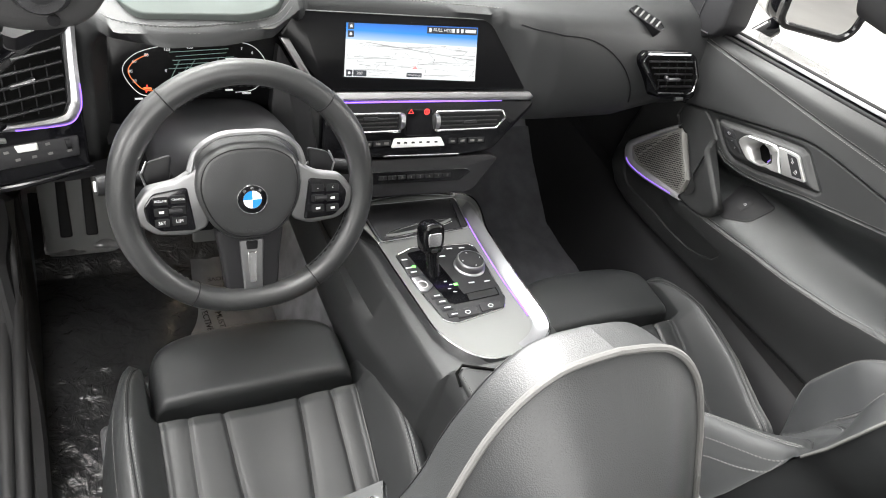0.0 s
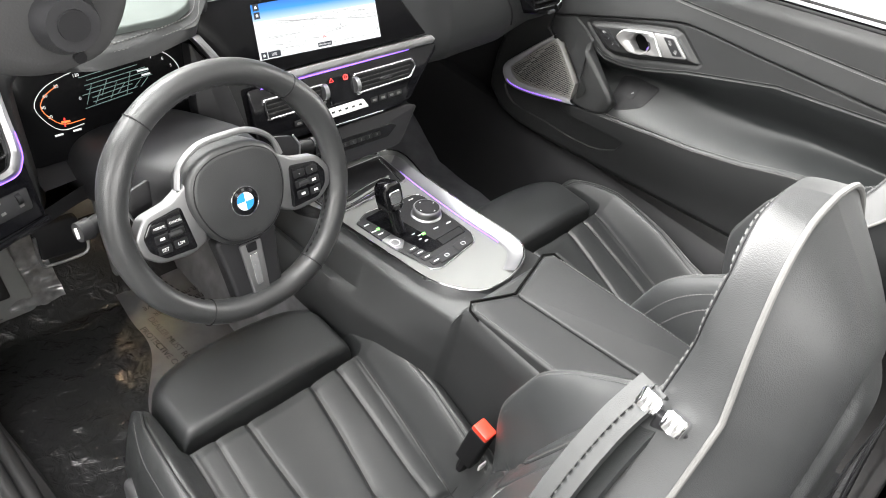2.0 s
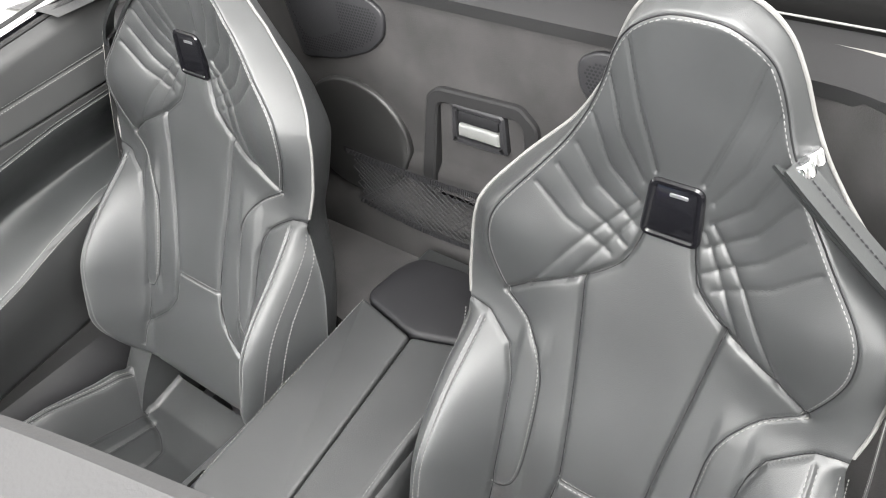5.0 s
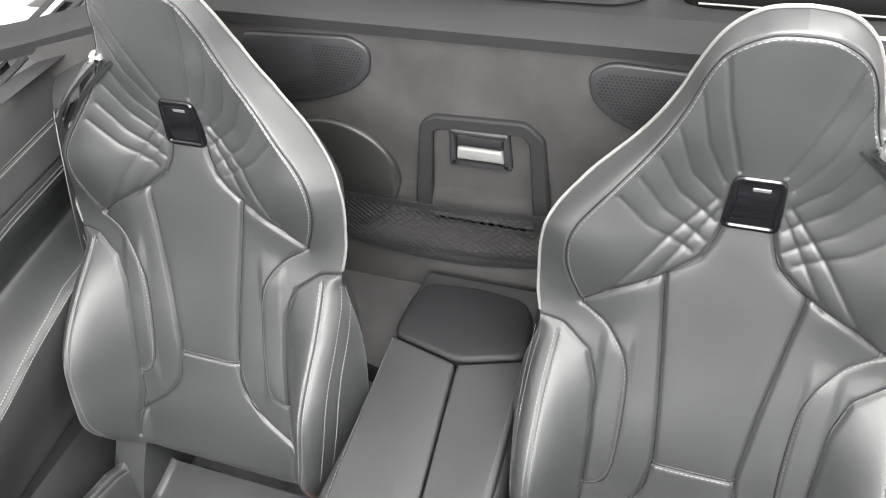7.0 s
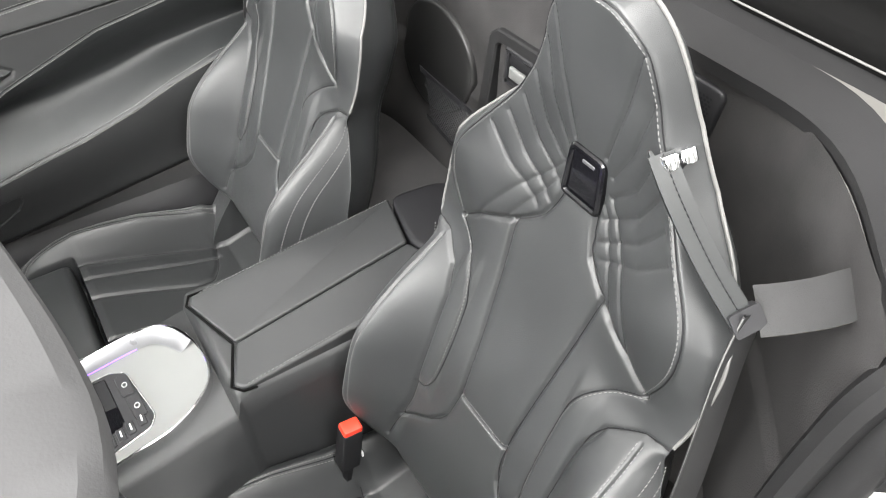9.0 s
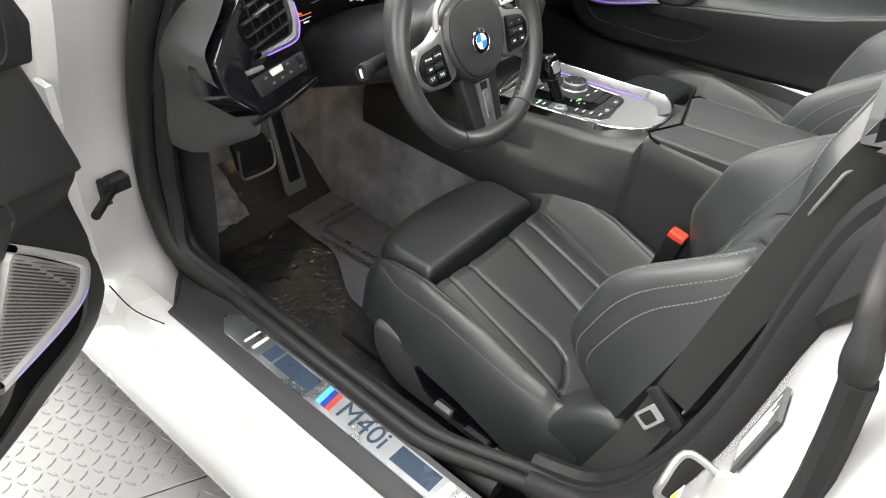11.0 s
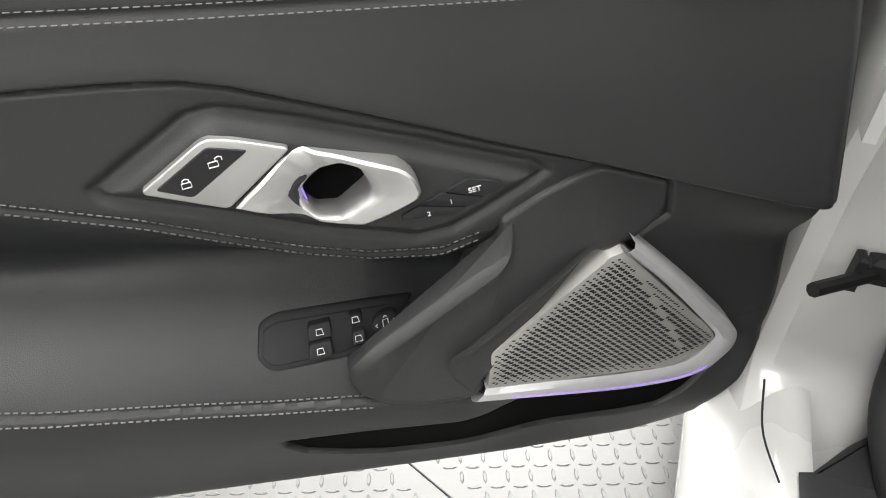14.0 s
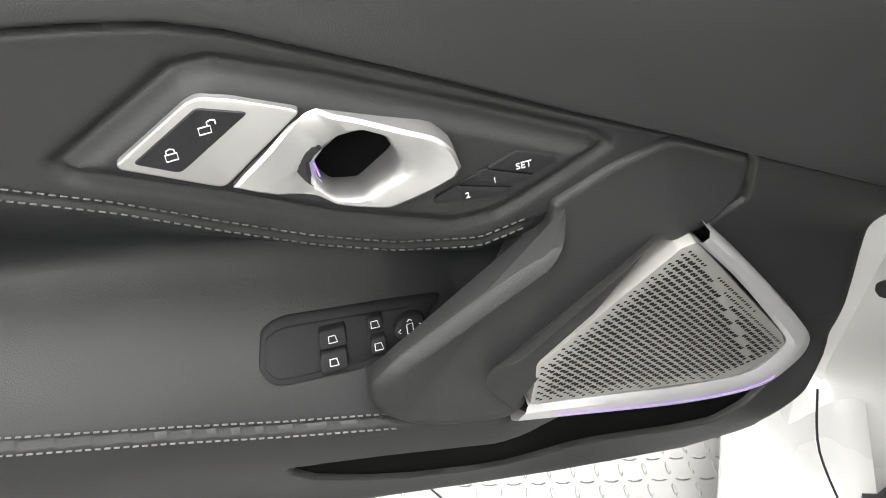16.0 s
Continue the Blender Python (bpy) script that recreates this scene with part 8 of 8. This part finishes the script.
def mats():
    film = bpy.data.materials.new("protective_film")
    film.use_nodes = True
    nt = film.node_tree
    b = nt.nodes["Principled BSDF"]
    b.inputs["Base Color"].default_value = (0.024, 0.0242, 0.025, 1)
    b.inputs["Roughness"].default_value = 0.05
    b.inputs["Specular IOR Level"].default_value = 0.6
    tcn = nt.nodes.new("ShaderNodeTexCoord")
    nz = nt.nodes.new("ShaderNodeTexNoise")
    nz.inputs["Scale"].default_value, nz.inputs["Detail"].default_value, nz.inputs["Distortion"].default_value = 34, 5, 2.2
    nt.links.new(tcn.outputs["Object"], nz.inputs["Vector"])
    bp = nt.nodes.new("ShaderNodeBump")
    bp.inputs["Strength"].default_value, bp.inputs["Distance"].default_value = 0.8, 0.004
    nt.links.new(nz.outputs[0], bp.inputs["Height"])
    nt.links.new(bp.outputs[0], b.inputs["Normal"])
    t = thing("floor_mat", (-0.42, 1.05, 0.14), "dark floor mat under crumpled printed protective film", "floor mat", "floor mats")
    q = rounded([(-0.655, 0.50), (-0.235, 0.50), (-0.225, 1.22), (-0.27, 1.26), (-0.58, 1.26), (-0.615, 1.2)], 0.03)
    part("mat", plate(q, 0.136, 0.148, 0.004, 2), CARPET, t)

    def crumple(x, y, deep):
        p = Vector((x, y, 0))
        ridge = 0.0
        for k, a in ((9, 1.0), (21, 0.5), (47, 0.22)):
            ridge += a * (1 - abs(noise.noise(p * k + Vector((k, 0, 0)))) * 2)
        return deep * ridge

    P = [[(x, y, 0.150 + 0.62 * max(0, y - 1.25) + crumple(x, y, 0.0036)) for x in np.linspace(-0.682, -0.215, 124)] for y in np.linspace(0.46, 1.42, 220)]
    part("film", sheet(P), film, t, "crumpled glossy protective film", sharp=180)
    ink = material("film_print", (0.006, 0.006, 0.006), 0.3)
    pale = material("grey_film", (0.115, 0.117, 0.126), 0.35, 0, 0.3, 0.004, 0.25, 0.05)
    P = []
    for y in np.linspace(0.80, 1.26, 60):
        x0 = -0.375 - 0.09 * smooth(y, 1.14, 0.90) + 0.004 * math.sin(y * 31)
        P.append([(x, y, 0.1615 + 0.0025 * noise.noise(Vector((x * 14, y * 14, 3))) + 0.0012 * noise.noise(Vector((x * 50, y * 50, 5)))) for x in np.linspace(x0, -0.19, 40)])
    part("film_sheet", sheet(P), pale, t, "translucent grey printed film", sharp=180)
    for words, x, y, turn, size in (("DEALER MUST REMOVE", -0.340, 1.065, -86, 0.018), ("PROTECTIVE COVER", -0.366, 1.060, -86, 0.018), ("DEALER MUST REMOVE", -0.262, 1.185, 178, 0.016), ("PROTECTIVE COVER", -0.262, 1.160, 178, 0.016),
                                    ("PROTECTIVE COVER", -0.205, 1.065, -86, 0.016)):
        letters("film_text", words, size, pose(x, y, 0.1655, 0, 0, turn), ink, t, depth=0.0003)
    # passenger side
    t2 = thing("floor_mat", (0.42, 1.05, 0.14), "dark floor mat under printed protective film", "floor mat", "floor mats")
    q = rounded([(0.615, 0.80), (0.235, 0.80), (0.225, 1.22), (0.27, 1.26), (0.58, 1.26), (0.615, 1.2)], 0.03)
    part("mat", plate(q, 0.136, 0.148, 0.004, 2), CARPET, t2)
    # film coloured paler here, in place of light missing from this footwell
    P = [[(x, y, 0.150 + 0.62 * max(0, y - 1.25) + crumple(x, y, 0.003)) for x in np.linspace(0.22, 0.62, 60)] for y in np.linspace(0.79, 1.50, 90)]
    part("film", sheet(P), pale, t2, "glossy protective film", sharp=180)
    for words, x, y, turn in (("DEALER MUST REMOVE", 0.30, 1.06, -86), ("PROTECTIVE COVER", 0.325, 1.06, -86), ("PROTECTIVE COVER", 0.45, 0.98, 178)):
        letters("film_text", words, 0.018, pose(x, y, 0.1585, 0, 0, turn), ink, t2, depth=0.0003)
    # loose film over the footrest
    P = [[(x, 1.275 + 0.30 * v + crumple(x, v, 0.012) - 0.006, 0.20 + 0.24 * v) for x in np.linspace(-0.66, -0.46, 60)] for v in np.linspace(0, 1, 70)]
    fr = thing("footrest", (-0.58, 1.30, 0.2), "metal footrest plate wrapped in clear crumpled film", "footrest")
    part("rest_plate", plate(rounded([(-0.655, 0.0), (-0.515, 0.0), (-0.53, 0.27), (-0.665, 0.27)], 0.015), 0, 0.008, 0.003, 2, lambda a, b, h: (a, 1.285 + 0.62 * b - 0.7 * h, 0.19 + 0.76 * b + 0.7 * h)), SILVER_PAINT, fr)
    for x in (-0.615, -0.565):
        part("rest_rib", plate(rounded([(x - 0.012, 0.04), (x + 0.012, 0.04), (x + 0.008, 0.25), (x - 0.008, 0.25)], 0.006), 0.006, 0.014, 0.003, 2, lambda a, b, h: (a, 1.285 + 0.62 * b - 0.7 * h, 0.19 + 0.76 * b + 0.7 * h)), SOFT_BLACK, fr)
    clear = material("clear_wrap", (0.13, 0.13, 0.132), 0.10, 0, 0, 0.001, 0.3, 0.02, spec=0.8)
    part("wrap", sheet(P), clear, fr, "crumpled film wrap", sharp=180).visible_shadow = False
    return t


mats()


def pedals():
    pl = lambda x0, x1, z0, z1, y0: (lambda a, b, h: (a, y0 - 0.10 * (b - z0) / (z1 - z0) * 0 + 0.35 * (b - z0) - h, b))
    p = thing("accelerator_pedal", (-0.33, 1.30, 0.15), "tall metal accelerator pedal with black ribs", "pedal", "pedals")
    f = pl(-0.36, -0.30, 0.22, 0.43, 1.27)
    part("pedal_plate", plate(rounded([(-0.365, 0.215), (-0.305, 0.215), (-0.310, 0.43), (-0.360, 0.43)], 0.008), 0, 0.012, 0.004, 2, f), SILVER_PAINT, p)
    part("pedal_rib", plate(rounded([(-0.352, 0.245), (-0.318, 0.245), (-0.322, 0.41), (-0.348, 0.41)], 0.006), 0.01, 0.016, 0.002, 2, f), SOFT_BLACK, p)
    part("pedal_arm", tube([(-0.335, 1.36, 0.42), (-0.335, 1.45, 0.60)], 0.012, 8), SOFT_BLACK, p)
    p = thing("brake_pedal", (-0.45, 1.28, 0.30), "black brake pedal with a metal edge", "pedal", "pedals")
    part("pedal_pad", plate(rounded([(-0.50, 0.35), (-0.415, 0.345), (-0.415, 0.41), (-0.50, 0.415)], 0.01), 0, 0.014, 0.004, 2, pl(0, 0, 0.35, 0.41, 1.25)), SOFT_BLACK, p)
    part("pad_edge", tube(spline([(-0.502, 1.238, 0.41), (-0.502, 1.232, 0.348), (-0.485, 1.230, 0.340), (-0.43, 1.230, 0.338), (-0.413, 1.234, 0.35), (-0.413, 1.244, 0.40)], 24), 0.003, 6), SILVER, p)
    part("pedal_arm", tube([(-0.455, 1.27, 0.40), (-0.45, 1.40, 0.62)], 0.011, 8), SOFT_BLACK, p)


pedals()


# ---- belts and buckles ----
def ribbon(pts, across, width, thick=0.0014):
    """A flat strap along pts."""
    p = np.array(pts, float)
    a = np.array(across, float)
    if a.ndim == 1:
        a = np.tile(a, (len(p), 1))
    rows = []
    for i in range(len(p)):
        t = p[min(i + 1, len(p) - 1)] - p[max(i - 1, 0)]
        t /= np.linalg.norm(t)
        s = a[i] - t * (a[i] @ t)
        s /= np.linalg.norm(s)
        n = np.cross(t, s)
        h = width / 2
        rows.append([p[i] - s * h - n * thick, p[i] + s * h - n * thick, p[i] + s * h + n * thick, p[i] - s * h + n * thick])
    return sheet(rows, wrap=True)


def build_belt(s, name):
    """s: -1 on the driver's side."""
    b = thing(name, (s * 0.62, 0.25, 0.20), "black seat belt with silver tongue hanging beside the seat", "seat belt", "seat belts")
    X = lambda x, y, z: (s * abs(x), y, z)
    guide = X(0.560, 0.165, 0.93)
    strap = spline([X(0.562, 0.158, 0.962), X(0.568, 0.176, 0.90), X(0.590, 0.208, 0.74), X(0.604, 0.240, 0.575)], 30)
    k = np.linspace(0, 1, 30)[:, None]
    side = k * np.array([[0.16 * s, -0.86, -0.48]]) + (1 - k) * np.array([[-0.12 * s, -0.96, -0.23]])
    w = part("webbing", ribbon(strap, side, 0.047), STRAP, b, "black woven belt webbing")
    lap = spline([X(0.606, 0.242, 0.565), X(0.620, 0.262, 0.47), X(0.625, 0.30, 0.34), X(0.615, 0.34, 0.22)], 24)
    part("webbing", ribbon(lap, (0.3 * s, -0.95, -0.2), 0.047), STRAP, b)
    back = spline([X(0.562, 0.158, 0.960), X(0.580, 0.135, 0.968), X(0.598, 0.10, 0.976), X(0.622, 0.02, 0.992), X(0.640, -0.12, 1.044)], 24)
    turn = np.linspace(0, 1, 24)[:, None] ** 0.5
    flat_side = (1 - turn) * np.array([[0.75 * s, 0.45, -0.45]]) + turn * np.array([[1.0 * s, 0.1, 0.0]])
    part("webbing", ribbon(back, flat_side, 0.047), STRAP, b)
    for e in (-1, 1):
        a = flat_side / np.linalg.norm(flat_side, axis=1)[:, None]
        part("webbing_edge", tube(back + e * 0.0225 * a, 0.0012, 5), PIPING, b)
        part("webbing_edge", tube(strap + e * 0.0225 * side / np.linalg.norm(side, axis=1)[:, None], 0.0015, 5), PIPING, b)
    # tongue
    m = axes(X(0.612, 0.240, 0.560), (0.16 * s, -0.86, -0.48), (-0.30 * s, -0.45, 0.85))
    t = part("belt_tongue", plate(rounded([(-0.032, -0.008), (0.032, -0.008), (0.028, 0.010), (-0.028, 0.010)], 0.005), -0.005, 0.005, 0.003, 2, onto(m)), SOFT_BLACK, b, "black plastic tongue grip")
    o = rounded([(-0.012, -0.042), (0.012, -0.042), (0.012, -0.008), (-0.012, -0.008)], 0.004)
    i = rounded([(-0.008, -0.037), (0.008, -0.037), (0.008, -0.018), (-0.008, -0.018)], 0.002)
    part("tongue_blade", frame_ring(o, i, -0.0015, 0.0015, 0.0004, onto(m)), SILVER, t, "chrome belt tongue")
    # guide on the seat's shoulder: loop strap, bracket and plastic eye
    g = thing("belt_guide", X(0.46, 0.16, 1.0), "black belt guide strapped to the seat shoulder", "belt guide", "belt guides")
    q = rounded([(0.405, 0.140), (0.413, 0.168), (0.455, 0.171), (0.453, 0.147)], 0.003)
    br = part("guide_bracket", plate(q, 1.046, 1.060, 0.002, 2, lambda a, b_, h: X(a, b_, h)), PLASTIC, g, "black bracket plate")
    for p0, p1 in (((0.413, 0.160), (0.446, 0.169)), ((0.410, 0.143), (0.450, 0.150))):
        part("bracket_clip", tube([X(*p0, 1.0605), X(*p1, 1.0605)], 0.0012, 6), SILVER_PAINT, br)
    for x, y, z in ((0.446, 0.178, 1.066), (0.448, 0.158, 1.066)):
        part("guide_stud", tube([X(x + 0.006, y, z - 0.010), X(x + 0.001, y, z - 0.001), X(x, y, z), X(x - 0.0005, y, z + 0.001)], [0.0088, 0.0088, 0.0078, 0.004], 18), CHROME, br, "chrome stud")
    lp = spline([X(0.442, 0.182, 1.066), X(0.475, 0.187, 1.040), X(0.520, 0.186, 1.000), X(0.562, 0.176, 0.958)], 24)
    part("guide_strap", ribbon(lp, (0.2 * s, -0.9, 0.3), 0.024, 0.0022), SHADE_STRAP_LEATHER, g, "black leather guide strap")
    part("strap_back", ribbon([(p[0] - s * 0.012, p[1] - 0.012, p[2] - 0.006) for p in lp], (0.2 * s, -0.9, 0.3), 0.022, 0.0022), SHADE_STRAP_LEATHER, g)
    part("strap_stitching", stitches([(p[0] + s * 0.003, p[1], p[2] + 0.002) for p in lp], (0.6 * s, 0.1, 0.7)), PLASTIC, g)
    keeper = axes(X(0.562, 0.172, 0.958), (0.2 * s, -0.9, 0.3), (0.5 * s, 0.1, -0.8))
    part("strap_keeper", plate(rounded([(-0.015, -0.012), (0.015, -0.012), (0.015, 0.012), (-0.015, 0.012)], 0.004), -0.006, 0.006, 0.003, 2, onto(keeper)), PLASTIC, g, "black plastic strap keeper")
    q = rounded([(0.166, 1.036), (0.146, 1.040), (0.140, 1.02), (0.133, 0.985), (0.128, 0.93), (0.134, 0.885), (0.158, 0.88), (0.166, 0.93), (0.168, 0.99)], 0.008, 4)
    part("guide_cover", plate(q, 0.395, 0.436, 0.008, 4, lambda a, b_, h: X(h + 0.26 * max(0.0, 1.04 - b_), a, b_)), material("guide_plastic", (0.05, 0.05, 0.052), 0.4, 0, 0.15, 0.001), g, "grey moulded guide cover")
    # buckle beside the tunnel
    k = thing("belt_buckle", X(0.14, 0.42, 0.40), "black belt buckle with a red release button", "belt buckle", "belt buckles")
    mk = axes(X(0.174, 0.424, 0.446 if s < 0 else 0.385), (0, 1, 0.15), (0.05 * s, -0.1, 1))
    part("buckle_body", plate(rounded([(-0.017, -0.014), (0.017, -0.014), (0.017, 0.014), (-0.017, 0.014)], 0.005), -0.06, 0.034, 0.004, 2, lambda a, b_, h: mk @ Vector((a, h, b_))), SOFT_BLACK, k)
    part("release_button", plate(rounded([(-0.0155, -0.012), (0.0155, -0.012), (0.0155, 0.012), (-0.0155, 0.012)], 0.004), 0.028, 0.043, 0.003, 2, lambda a, b_, h: mk @ Vector((a, h, b_))), RED, k, "red release button")
    part("buckle_stem", tube([mk @ Vector((0, -0.06, 0)), mk @ Vector((0.0, -0.16, 0.0))], 0.010, 8), SOFT_BLACK, k)
    part("buckle_tag", block(bmesh.new(), mk @ Vector((-0.026, -0.056, 0.006)), (0.016, 0.003, 0.012)), WHITE, k)


build_belt(-1, "seat_belt")
build_belt(1, "seat_belt")


# ---- outside mirror ----
def mirror():
    m = thing("outside_mirror", (0.92, 1.12, 0.80), "black and white outside mirror on the passenger door", "mirror")
    mm = axes((0.955, 1.075, 0.905), (0.93, -0.36, 0.0), (0.02, 0.05, 0.99))
    q = rounded([(-0.095, -0.050), (0.075, -0.058), (0.100, -0.030), (0.105, 0.050), (0.080, 0.075), (-0.080, 0.070), (-0.105, 0.030)], 0.03, 5)
    part("mirror_rim", frame_ring(q, inset(q, 0.016), -0.01, 0.010, 0.004, onto(mm)), GLOSS, m, "gloss black mirror rim")
    part("mirror_housing", plate(q, -0.10, 0.0, 0.012, 3, onto(mm)), GLOSS, m, "gloss black mirror housing")
    g = material("mirror_glass", (0.85, 0.86, 0.87), 0.02, 1.0, 0, 0.001, 0.0, 1.0, wear=0.0)
    part("mirror_glass", plate(inset(q, 0.014), -0.002, 0.002, 0, to=onto(mm)), g, m, "mirror glass")
    part("mirror_cap", plate(inset(q, -0.004), -0.13, -0.06, 0.0, to=onto(mm)), PAINT, m, "white painted cap")
    part("mirror_arm", tube([(0.84, 1.13, 0.80), (0.90, 1.13, 0.84)], 0.022, 10), GLOSS, m)


mirror()

# Warm footwell lamp under the knee cover
d = bpy.data.lights.new("footwell_lamp", "AREA")
d.shape, d.size, d.size_y, d.energy, d.color = "RECTANGLE", 0.020, 0.016, 0.17, (1.0, 0.74, 0.42)
new("footwell_lamp", d).matrix_world = look((-0.235, 1.43, 0.545), (-0.42, 1.15, 0.15))
